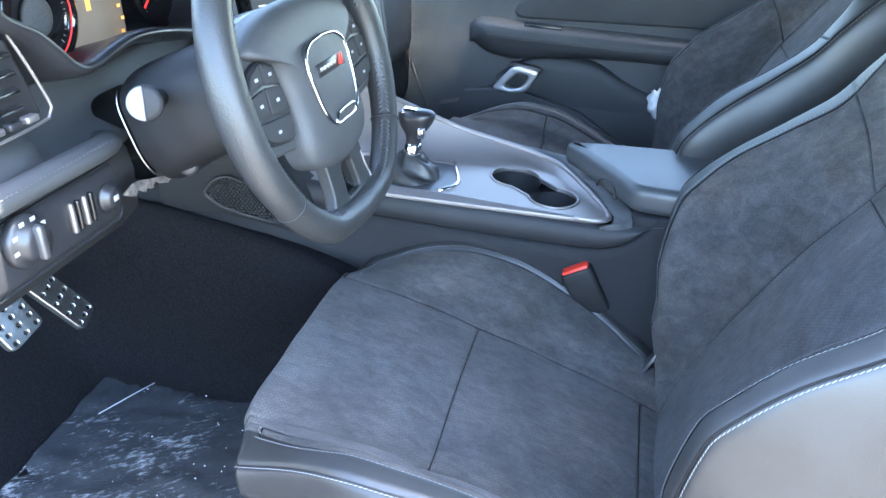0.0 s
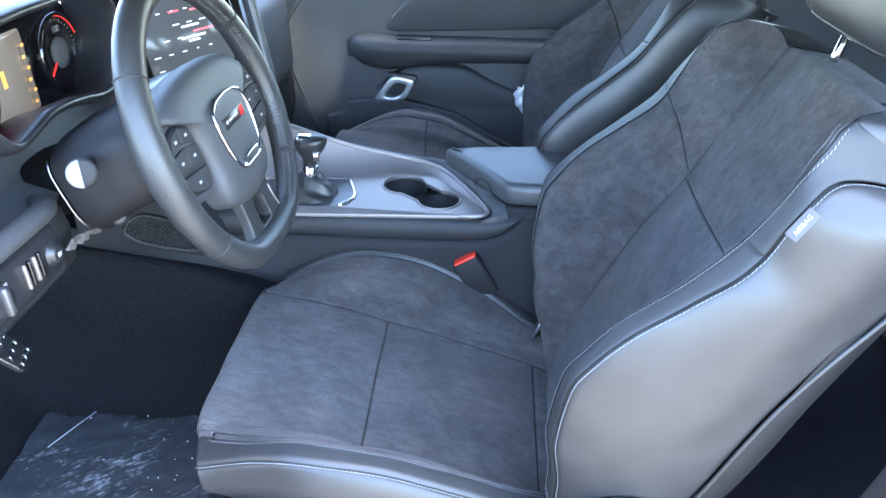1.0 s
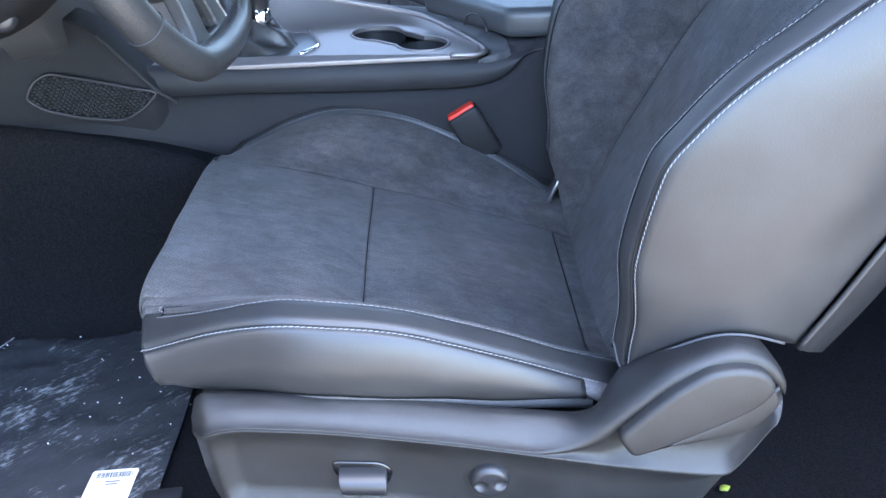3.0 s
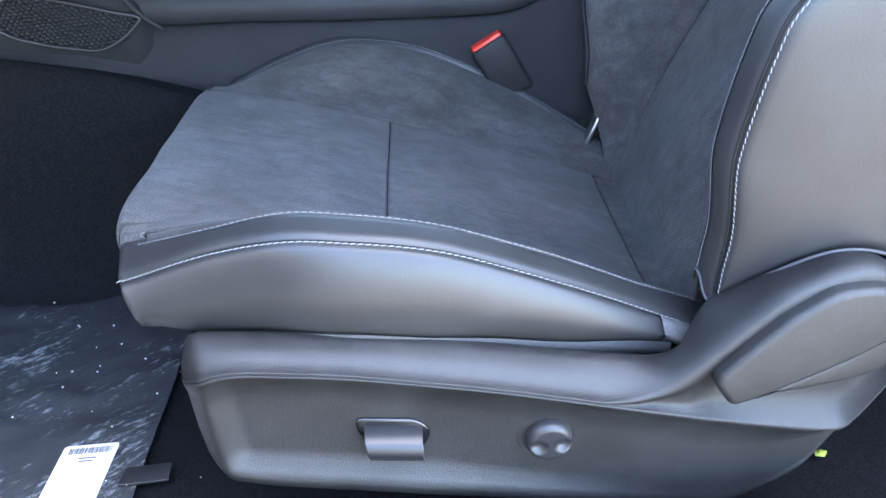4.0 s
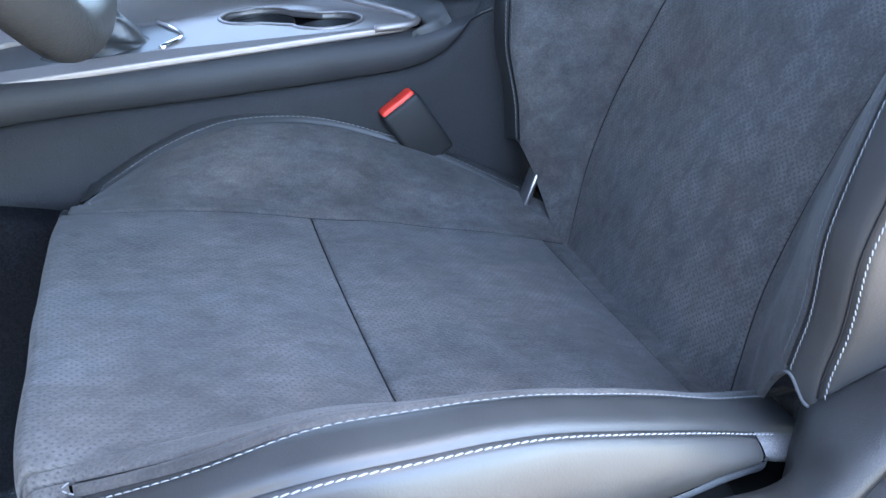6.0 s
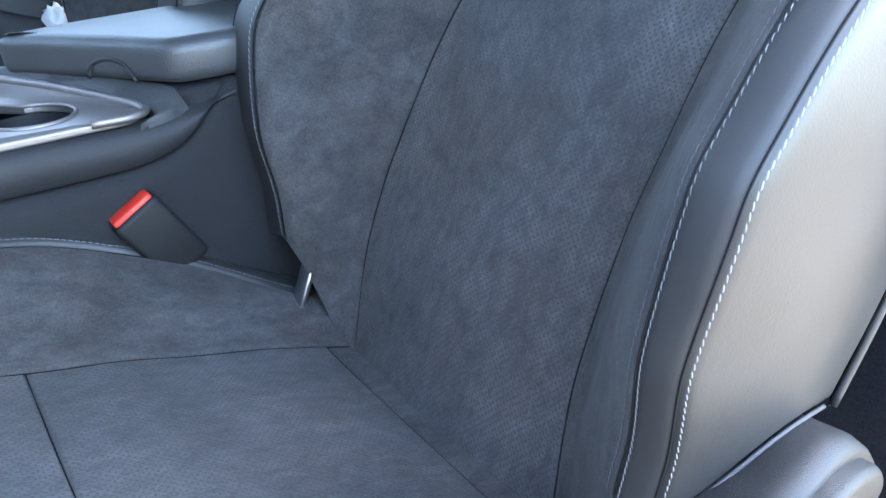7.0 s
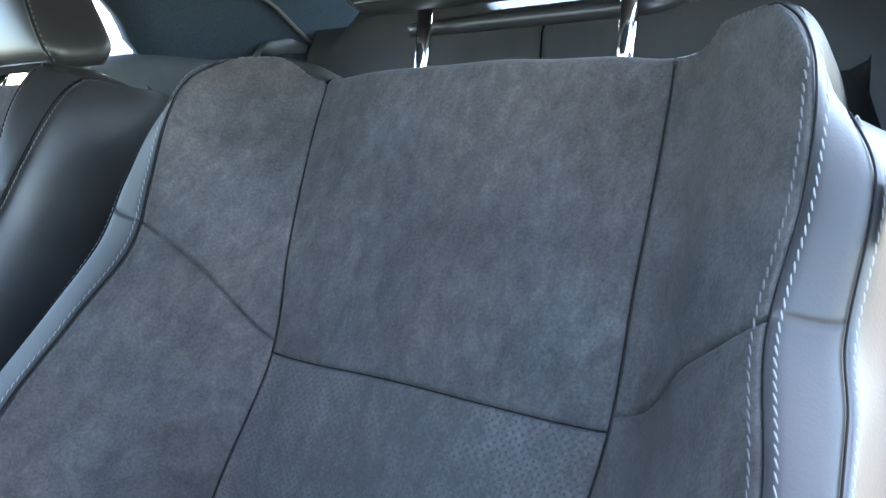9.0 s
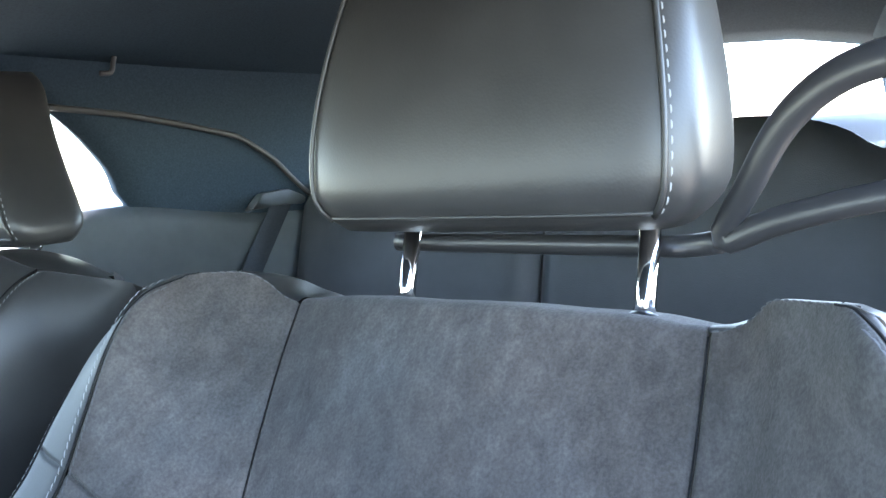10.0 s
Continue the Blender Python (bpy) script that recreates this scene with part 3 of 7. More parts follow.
def build_seat(name, y, dz, flip, label, driver):
    seat = thing(name, (0, y, dz), label, "car seat", "front seats")
    cush = lambda nm, s0, s1, a0, a1, n, m, mt, lb="", **kw: part(nm, sheet(cushion, s0, s1, a0, a1, n, m, flip=flip, **kw), mt, seat, lb)
    back = lambda nm, s0, s1, a0, a1, n, m, mt, lb="", **kw: part(nm, sheet(backrest, s0, s1, a0, a1, n, m, flip=flip, **kw), mt, seat, lb)
    sm = dict(depth=0.007, width=0.0020)
    # cushion: perforated insert in two panels, a rear strip, suede bolsters, leather outer faces
    cush("cushion_insert", -1.0, 0.424, 3.42, 7, 70, 64, SUEDE_PERF, "perforated dark suede cushion panel", puff=0.003, wrinkle=0.0012, depth=0.0035, width=0.0016)
    cush("cushion_insert", 0.424, 0.925, 3.42, 7, 46, 64, SUEDE_PERF, "perforated dark suede cushion panel", puff=0.003, wrinkle=0.0014, depth=0.0035, width=0.0016)
    cush("cushion_rear_strip", 0.925, 1.06, 3.42, 7, 12, 50, SUEDE, puff=0.004, **sm)
    cush("cushion_bolster", 0.035, 1.04, 3, 3.42, 90, 12, SUEDE, "dark suede side bolster", puff=0.0, wrinkle=0.0012, depth=0.0025, width=0.0022)
    cush("cushion_bolster", 0.0, 1.04, 7, 9, 90, 26, SUEDE, "dark suede side bolster", puff=0.002, wrinkle=0.0012, **sm)
    cush("bolster_nose", -1.0, 0.035, 3, 3.42, 34, 10, SUEDE_PERF, "perforated dark suede at the front corner", depth=0.0025, width=0.0022, edges="l")
    cush("bolster_nose", -1.0, 0.0, 7, 9, 34, 20, LEATHER, "black leather bolster front", depth=0.005, width=0.0026, edges="tl")
    for a0, a1, e in ((2, 3, "l"), (9, 10, "r")):
        cush("bolster_band", 0.035, 0.985, a0, a1, 120, 10, LEATHER, "black leather band between stitched seams", depth=0.003, width=0.003, edges="lr")
        cush("band_front", -1.0, 0.035, a0, a1, 40, 10, LEATHER, "black leather band round the front corner", depth=0.003, width=0.003, edges=e)
    cush("cushion_side", -0.5, 0.875, 0, 2, 110, 22, LEATHER, "smooth black leather side panel", depth=0.004, width=0.005, edges="lrt", wrinkle=0.001)
    cush("cushion_side", -0.5, 0.875, 10, 12, 110, 22, LEATHER, "smooth black leather side panel", depth=0.004, width=0.005, edges="lrt", wrinkle=0.001)
    cush("side_end", 0.875, 0.97, 0, 2, 10, 16, FABRIC, "folded cloth end of the side panel", depth=0.003, width=0.005, wrinkle=0.004)
    cush("side_end", 0.875, 0.97, 10, 12, 10, 16, FABRIC, "folded cloth end of the side panel", depth=0.003, width=0.005, wrinkle=0.004)
    # backrest
    back("backrest_insert", -0.06, 0.687, 5, 7, 80, 46, SUEDE_PERF, "perforated dark suede backrest panel", puff=0.003, wrinkle=0.0012, depth=0.004, width=0.0015)
    back("upper_insert", 0.687, 1.60, 5, 7, 70, 46, SUEDE, "plain dark suede upper backrest panel", puff=0.004, wrinkle=0.0014, depth=0.004, width=0.0015)
    for a0, a1, b0, b1, c0, c1 in ((3, 5, 2, 3, 0, 2), (7, 9, 9, 10, 10, 12)):
        sm = dict(depth=0.004, width=0.0015)
        back("backrest_bolster", 0.0, 0.70, a0, a1, 80, 26, SUEDE, "dark suede backrest bolster", puff=0.003, wrinkle=0.0012, **sm)
        back("shoulder_bolster", 0.70, 1.05, a0, a1, 60, 26, SUEDE, "dark suede shoulder bolster", puff=0.0, wrinkle=0.0012, edges="lrb", **sm)
        back("backrest_band", 0.0, 0.70, b0, b1, 80, 8, BAND_LEATHER, "black leather band between stitched seams", depth=0.0015, width=0.002)
        back("backrest_band", 0.70, 1.05, b0, b1, 60, 8, BAND_LEATHER, "black leather band between stitched seams", depth=0.0015, width=0.002, edges="lrb")
        back("shoulder_cap", 1.05, 1.60, b0 if b0 < 6 else a0, a1 if b0 < 6 else b1, 20, 26, LEATHER, "black leather over the shoulder", depth=0.002, width=0.003, edges="")
        back("backrest_side", 0.0, 1.60, c0, c1, 140, 24, LEATHER, "smooth black leather backrest side", depth=0.004, width=0.005, edges="lrb", wrinkle=0.001)
    # rear shell
    rows = []
    for i in range(41):
        s = i / 40 * 1.3
        z = 0.592 + (0.992 - 0.592) * min(s, 1)
        x = back_line(z)
        ur = key(z, [(0.55, 0.262), (0.70, 0.272), (0.85, 0.264), (0.95, 0.256), (0.992, 0.238)])
        row = []
        for f, hh in ((-0.985, -0.080), (-0.975, -0.094), (-0.93, -0.118), (-0.6, -0.135), (0, -0.14), (0.6, -0.135), (0.93, -0.118), (0.975, -0.094), (0.985, -0.080)):
            hh = hh * key(s, [(0, 1.0), (0.6, 1.0), (0.85, 0.86), (1.0, 0.66), (1.3, 0.5)])
            up = 0.0 if s < 1 else 0.018 * math.sin(min((s - 1) * 5, 1.57))
            row.append((x - 0.866 * hh + 0.5 * up, ur * f * flip, z + 0.5 * hh + 0.866 * up))
        rows.append(row)
    part("backrest_shell", sections(rows), HOOD, seat, "black rear shell")
    # piping along the shell's edge
    for a in (0, 12):
        bm = bmesh.new()
        ps = on_surface(backrest, [(k / 60, a) for k in range(0, 64)], 0.002, flip)
        tube(bm, [p for p, n in ps], 0.0028, 8)
        part("piping", bm, LEATHER, seat)
    # sewn seams: a thin dark tube draws the shade in each groove
    for fn, path in ((cushion, [(-0.3 + 1.26 * k / 120, 7) for k in range(121)]), (cushion, [(0.04 + 0.93 * k / 120, 3.42) for k in range(121)]),
                     (cushion, [(0.424, 3.42 + 3.58 * k / 60) for k in range(61)]), (cushion, [(0.925, 3.42 + 3.58 * k / 60) for k in range(61)]), (cushion, [(0.925 + 0.07 * k / 10, 7) for k in range(11)]),
                     (backrest, [(k / 120, 5) for k in range(121)]), (backrest, [(k / 120, 7) for k in range(121)]), (backrest, [(0.687, 5 + k / 20) for k in range(41)])):
        bm = bmesh.new()
        tube(bm, [p for p, n in on_surface(fn, path, -0.0018, flip)], 0.00042, 6)
        part("seam", bm, SEAM_SHADE, seat)
    # dark tubes draw the crease shade where band meets suede and side
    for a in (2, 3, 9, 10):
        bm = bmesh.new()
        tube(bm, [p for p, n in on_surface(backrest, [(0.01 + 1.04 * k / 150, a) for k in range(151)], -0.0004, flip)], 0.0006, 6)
        part("seam", bm, SEAM_SHADE, seat)
    # stitching
    bm = bmesh.new()
    for a in (3, 9):
        sd = 0.006 if a == 3 else -0.006
        stitch_run(bm, on_surface(cushion, [(0.03 + k / 150 * 0.94, a) for k in range(151)], 0.0006, flip), side=sd * flip * -1, length=0.0046, spacing=0.0054, r=0.00042)
    for a in (2, 10):
        sd = 1 if a == 2 else -1
        stitch_run(bm, on_surface(cushion, [(-0.15 + k / 150 * 1.05, a) for k in range(151)], 0.0004, flip), side=0.0045 * (-sd if flip > 0 else sd), slant=0.15, spacing=0.0052, length=0.0047, r=0.00048)
    for a0, a1 in ((3, 3.4), (9, 7.25)):
        stitch_run(bm, on_surface(cushion, [(0.028 + 0.02 * (k / 20 - 0.5) ** 2 * 4 * 0.6, a0 + (a1 - a0) * k / 20) for k in range(21)], 0.0006, flip), length=0.0046, spacing=0.0054, r=0.00042)
    tagged(part("stitching", bm, THREAD, seat, "pale grey cushion stitching"), kind="stuff")
    bm, bm2 = bmesh.new(), bmesh.new()
    for a, sd in ((3, 1), (9, -1)):
        line = on_surface(backrest, [(0.01 + k / 150 * 0.99, a) for k in range(151)], 0.0004, flip)
        stitch_run(bm2, on_surface(backrest, [(1.04, a + sd * (0.1 + 1.85 * k / 40)) for k in range(41)], 0.0004, flip), spacing=0.0062, length=0.0044, r=0.0006)
        stitch_run(bm, line, side=-0.0042 * sd * flip, slant=0.3, spacing=0.0052, length=0.0049, r=0.0004)
        stitch_run(bm2, line, side=0.0055 * sd * flip, slant=0.2, spacing=0.0054, length=0.0050, r=0.0005)
    for a, sd in ((2, 1), (10, -1)):
        line = on_surface(backrest, [(0.01 + k / 150 * 0.985, a) for k in range(151)], 0.0004, flip)
        stitch_run(bm, line, side=-0.0042 * sd * flip, slant=0.2, spacing=0.0050, length=0.0045, r=0.0004)
    tagged(part("stitching", bm, THREAD, seat, "pale grey backrest stitching"), kind="stuff")
    tagged(part("edge_stitching", bm2, DARK_THREAD, seat, "dark thread along the suede edge"), kind="stuff")
    # front hem under the cushion, pan and rails
    part("cushion_pan", rbox(0.40, 0.46, 0.08, 0.02, at=(-0.14, 0, 0.445), turn=pose(0, 0, 0, 0, 12, 0)), LINER, seat)
    for u in (-0.19, 0.19):
        part("rail", rbox(0.50, 0.035, 0.05, 0.006, at=(-0.05, u * flip, 0.372)), LINER, seat)
        part("rail_foot", rbox(0.04, 0.05, 0.10, 0.006, at=(0.14, u * flip, 0.40)), LINER, seat)
    return seat


def headrest(seat, dz, flip):
    """Leather block on two chromed posts."""
    y0 = -0.001 if flip > 0 else -0.006
    def skin(s, a):
        # s: 0 bottom .. 1 top; a: around
        z = 1.040 + dz + 0.193 * s
        w = (0.140 - 0.034 * s ** 1.6 if flip > 0 else 0.146 - 0.095 * s) - 0.012 * (1 - s) ** 6
        d = 0.055 - 0.020 * s - 0.01 * (1 - s) ** 8
        r = max(0.0, (abs(s - 0.5) - 0.36) / 0.14)
        k = 1 - 0.30 * r ** 2.2
        ca, sa = math.cos(a), math.sin(a)
        ex = 0.42
        px = math.copysign(abs(ca) ** ex, ca) * d * k
        py = math.copysign(abs(sa) ** ex, sa) * w * (1 - 0.10 * r ** 2.2)
        return (0.450 + 0.035 * s + 0.010 * (2 * s - 0.9) ** 2 + px, y0 + py + (0.0 if flip > 0 else 0.03 * s), z)
    rows = [[skin(i / 26, 2 * math.pi * k / 72) for k in range(72)] for i in range(27)]
    part("headrest", sections(rows, close=True, caps=True), LEATHER, seat, "smooth black leather headrest")
    for sg in (-1, 1):
        pts = []
        for i in range(1, 26):
            a = math.pi + sg * 0.85
            x, y, z = skin(i / 26, a)
            pts.append((Vector((x - 0.0015, y + 0.001 * -sg, z)), Vector((-0.8, -sg * 0.5, 0.1)).normalized()))
        part("headrest_seam", tube(bmesh.new(), [p for p, n in pts], 0.0016, 6), LEATHER, seat)
    bm = bmesh.new()
    pts = []
    for i in range(1, 26):
        x, y, z = skin(i / 26, math.pi + 0.93)
        pts.append((Vector((x, y, z)), Vector((-0.5, -0.8, 0.1)).normalized()))
    stitch_run(bm, pts, spacing=0.0075, length=0.005, r=0.0006)
    tagged(part("stitching", bm, THREAD, seat, "pale grey headrest stitching"), kind="stuff")
    bm = bmesh.new()
    tube(bm, [Vector(skin(0.05, math.pi + k / 20 * 0.85)) for k in range(-20, 21)], 0.0014, 6)
    part("lower_seam", bm, LEATHER, seat)
    for u in (-0.083, 0.083):
        bm = bmesh.new()
        tube(bm, [(0.438, y0 + u - 0.012, 0.975), (0.447, y0 + u - 0.012, 1.002), (0.463, y0 + u - 0.012, 1.055 + dz)], 0.0058, 16)
        part("post", bm, CHROME, seat, "chromed headrest post")
        part("post_sleeve", lathe([(0.012, 0), (0.012, 0.004), (0.009, 0.007), (0.0075, 0.007)], 20, Matrix.Translation((0.441, y0 + u - 0.012, 0.985)) @ pose(0, 0, 0, 0, 35, 0)), SMOOTH, seat)


driver_seat = build_seat("driver_seat", 0.785, 0.0, 1, "black leather and dark suede driver's seat with pale stitching", True)
headrest(driver_seat, 0, 1)
passenger_seat = build_seat("passenger_seat", 1.469, 0.012, -1, "black leather and dark suede passenger seat with pale stitching", False)
headrest(passenger_seat, -0.028, -1)


def seat_trim():
    """The hard outer shield of the driver's seat with its switches and recliner lever; u is world y less 0.785."""
    y = -0.300
    back = [(-0.32, 0.535), (-0.311, 0.556), (-0.298, 0.563), (-0.197, 0.551), (-0.118, 0.537), (-0.037, 0.518), (0.004, 0.510), (0.037, 0.505), (0.055, 0.512), (0.071, 0.531), (0.099, 0.543), (0.131, 0.555), (0.155, 0.565), (0.183, 0.566), (0.205, 0.553), (0.222, 0.516)]
    crest = [(-0.02, 0.490), (0.0, 0.498), (0.02, 0.504), (0.04, 0.511), (0.062, 0.526), (0.09, 0.552), (0.115, 0.573), (0.145, 0.586), (0.167, 0.589), (0.19, 0.579), (0.206, 0.561), (0.216, 0.540), (0.222, 0.520)]
    ridge = [(-0.32, 0.525), (-0.30, 0.541), (-0.274, 0.547), (-0.236, 0.543), (-0.198, 0.537), (-0.16, 0.529), (-0.081, 0.510), (0.0, 0.487), (0.085, 0.463), (0.164, 0.445), (0.175, 0.449), (0.19, 0.474), (0.205, 0.502), (0.222, 0.518)]
    bot = [(-0.320, 0.500), (-0.313, 0.455), (-0.29, 0.430), (-0.2, 0.408), (-0.1, 0.388), (0.0, 0.370), (0.09, 0.360), (0.12, 0.374), (0.15, 0.400), (0.168, 0.436), (0.19, 0.470), (0.205, 0.498), (0.222, 0.516)]
    ramp = lambda v, a, b: min(1.0, max(0.0, (v - a) / (b - a)))
    rows = []
    for i in range(150):
        x = -0.320 + 0.542 * i / 149
        zi, b = key(x, back), key(x, bot)
        r = max(key(x, ridge), b + 0.002)
        f = ramp(x, -0.05, 0.07)
        f = f * f * (3 - 2 * f)
        c = max(r + 0.0035, key(x, crest) * f + (r + 0.0035) * (1 - f))
        g = c - r
        yi = 0.032 + 0.045 * ramp(x, 0.055, 0.11)
        rim = min(0.015, g * 0.4)
        pk = ramp(x, 0.055, 0.075) * ramp(0.2165 - x, 0.0, 0.012)
        hollow = 0.006 * ramp(g, 0.006, 0.02) + 0.008 * pk
        far = ramp(x, -0.10, 0.06)
        k = r - b
        rec = 0.012 * ramp(x, -0.302, -0.282) * ramp(0.05 - x, 0.0, 0.20)
        top = [(yi + 0.010, zi - 0.030), (yi + 0.002, zi - 0.004), (yi - 0.006, zi)]
        for q, lift in ((0.3, 0.0), (0.6, 0.0015), (0.82, 0.002), (0.94, 0.001)):
            top.append((yi - 0.006 + (0.002 - yi + 0.006) * q, zi + (c - zi) * q ** (1.6 - 0.6 * far) + lift * (1 - far) + 0.0015 * q + 0.0025 * far * math.sin(math.pi * q)))
        prof = top + [(-0.003, c - 0.0015), (-0.0058, c - min(0.005, rim * 0.4)), (-0.0066, c - rim), (-0.0056 + hollow * 0.15, c - rim - g * 0.02), (-0.005 + hollow, c - rim - g * 0.07),
                      (-0.005 + hollow, r + g * 0.20), (-0.005 + hollow * 0.9, r + g * 0.07), (-0.0056, r + g * 0.015), (-0.0066, r), (-0.0055, r - min(0.003, k * 0.06)),
                      (-0.003 + rec * 0.4, r - min(0.008, k * 0.12)), (rec * 0.9, r - min(0.014, k * 0.2)), (rec, r - k * 0.3), (rec, b + k * 0.32), (rec * 0.8, b + k * 0.25), (rec * 0.2, b + k * 0.19), (-0.001, b + k * 0.15), (0.0, b + k * 0.09), (0.006, b + k * 0.03), (0.02, b), (0.04, b - 0.001)]
        e = max(0.0, min(ramp(x, -0.3205, -0.296), ramp(0.2225 - x, 0.0, 0.014))) ** 0.5
        rows.append([(x, y + 0.045 + (p[0] - 0.045) * (0.25 + 0.75 * e), p[1]) for p in prof])
    part("side_shield", sections(rows), PLASTIC, driver_seat, "grained black plastic side shield sweeping up round the recliner")
    # recliner lever and the wing under it
    lever = [(0.063, 0.512), (0.078, 0.487), (0.092, 0.491), (0.134, 0.509), (0.163, 0.523), (0.186, 0.538), (0.198, 0.555), (0.188, 0.573), (0.168, 0.581), (0.140, 0.580), (0.111, 0.561), (0.086, 0.536)]
    part("recliner_lever", slab(rounded(lever, 0.010, 5), y - 0.018, y + 0.004, 0.0055, 5, axis="y"), PLASTIC, driver_seat, "black plastic recliner lever")
    wing = [(0.092, 0.488), (0.125, 0.491), (0.160, 0.496), (0.186, 0.503), (0.206, 0.530), (0.203, 0.552), (0.196, 0.548), (0.165, 0.518), (0.13, 0.502)]
    part("lever_wing", slab(rounded(wing, 0.008, 4), y - 0.010, y + 0.004, 0.003, 3, axis="y"), PLASTIC, driver_seat)
    # switches
    part("switch_surround", slab(rounded([(-0.196, 0.484), (-0.150, 0.478), (-0.139, 0.466), (-0.146, 0.448), (-0.186, 0.453), (-0.196, 0.470)], 0.007), y + 0.0095, y + 0.0135, 0.0015, 2, axis="y"), GLOSS, driver_seat)
    bm = sections([[(-0.190 + dx, y + 0.013, 0.477 - 0.11 * dx), (-0.189 + dx * 0.98, y - 0.006, 0.475 - 0.13 * dx), (-0.188 + dx * 0.96, y - 0.0105, 0.470 - 0.14 * dx), (-0.187 + dx * 0.92, y - 0.0095, 0.462 - 0.14 * dx), (-0.187 + dx * 0.9, y - 0.002, 0.4515 - 0.12 * dx), (-0.187 + dx * 0.9, y + 0.013, 0.450 - 0.12 * dx)] for dx in (0.0, 0.001, 0.003, 0.022, 0.041, 0.043, 0.044)], caps=True)
    part("seat_switch", bm, SMOOTH, driver_seat, "smooth black seat switch")
    part("knob_surround", lathe([(0.0275, -0.002), (0.0262, 0.0012), (0.0225, 0.0022), (0.0205, 0.0008), (0.0200, -0.003)], 48, Matrix.Translation((-0.050, y + 0.0090, 0.452)) @ pose(0, 0, 0, 90, 0, 0)), PLASTIC, driver_seat)
    rows = []
    for q in [0.0002] + [k / 14 for k in range(1, 15)] + [1.0]:
        ring = []
        for k in range(56):
            a = 2 * math.pi * k / 56
            u, w = 0.0190 * q * math.cos(a), 0.0190 * q * math.sin(a)
            out = 0.0125 * (1 - max(0.0, (q - 0.72) / 0.28) ** 2.2 * 0.55)
            for du in (-0.0098, 0.0098):
                d = ((u - du) / 0.0060) ** 2 + ((w + 0.0015) / 0.0052) ** 2
                out -= 0.0042 * math.exp(-d ** 2)
            ring.append((-0.050 + u, y + 0.0090 - out, 0.452 + w))
        rows.append(ring)
    rows[-1] = [(p[0], y + 0.012, p[2]) for p in rows[-2]]
    part("lumbar_knob", sections(rows, close=True), SMOOTH, driver_seat, "round black lumbar knob with two thumb hollows")
    # cloth hem under the leather side
    def hem(s_, a_):
        p = cushion(s_, 0.0)
        return Vector((p.x, p.y + 0.0006 + 0.012 * a_ ** 2, p.z + 0.003 - a_ * (0.016 + 0.008 * max(0.0, s_))))
    rows = [[hem(0.10 + 0.79 * i / 50, k / 4) for k in range(5)] for i in range(51)]
    part("cushion_hem", sections(rows), FABRIC, driver_seat, "grey woven hem")
    # the backrest cover's turned lower edge
    bm = bmesh.new()
    ps = on_surface(backrest, [(0.002, 3.3 - 3.1 * k / 40) for k in range(41)], 0.0, 1)
    tube(bm, [p for p, n in ps], 0.0013, 8)
    part("backrest_hem", bm, DARK_THREAD, driver_seat, "grey turned lower edge of the cover")


seat_trim()


def airbag_tag():
    ps = on_surface(backrest, [(0.80, 2.0), (0.86, 2.0), (0.80, 1.86), (0.86, 1.86)], 0.0015, 1)
    p0, p1, p2 = ps[0][0], ps[1][0], ps[2][0]
    ax = (p1 - p0).normalized()
    n = ps[2][1]
    dn = n.cross(ax).normalized()
    if dn.z > 0:
        dn = -dn
    m = Matrix((ax, -dn, n)).transposed().to_4x4()
    m.translation = ps[2][0] + n * 0.005
    bm = rbox(0.033, 0.014, 0.0014, 0.0006, 2)
    bmesh.ops.transform(bm, matrix=m, verts=bm.verts)
    tag = part("airbag_tag", bm, DARK_THREAD, driver_seat, "dark cloth tag lettered AIRBAG")
    cu = bpy.data.curves.new("tag_lettering", "FONT")
    cu.body, cu.size, cu.align_x, cu.align_y, cu.extrude = "AIRBAG", 0.0066, "CENTER", "CENTER", 0.0002
    cu.materials.append(WHITE_INK)
    ob = new("lettering", cu)
    ob.parent = tag
    ob.matrix_basis = m @ Matrix.Translation((0, 0, 0.0016))


airbag_tag()


# ---------------------------------------------------------------- belt buckle and belt guide
def buckle():
    t = thing("belt_buckle", (0.0, 1.03, 0.0), "black seat belt buckle with a red button beside the console", "seat belt buckle")
    m = Matrix.Translation((-0.022, 0.0, 0.573)) @ pose(0, 0, 0, 0, -28, 0)
    bm = rbox(0.048, 0.026, 0.080, 0.006, 3)
    bmesh.ops.transform(bm, matrix=m, verts=bm.verts)
    part("housing", bm, HOOD, t)
    bm = rbox(0.042, 0.018, 0.012, 0.003, 3, at=(0, 0, 0.038))
    bmesh.ops.transform(bm, matrix=m, verts=bm.verts)
    part("release_button", bm, RED, t, "red release button")
    bm = rbox(0.03, 0.008, 0.12, 0.002, 2, at=(0, 0, -0.09))
    bmesh.ops.transform(bm, matrix=m, verts=bm.verts)
    part("stalk", bm, RUBBER, t)


buckle()


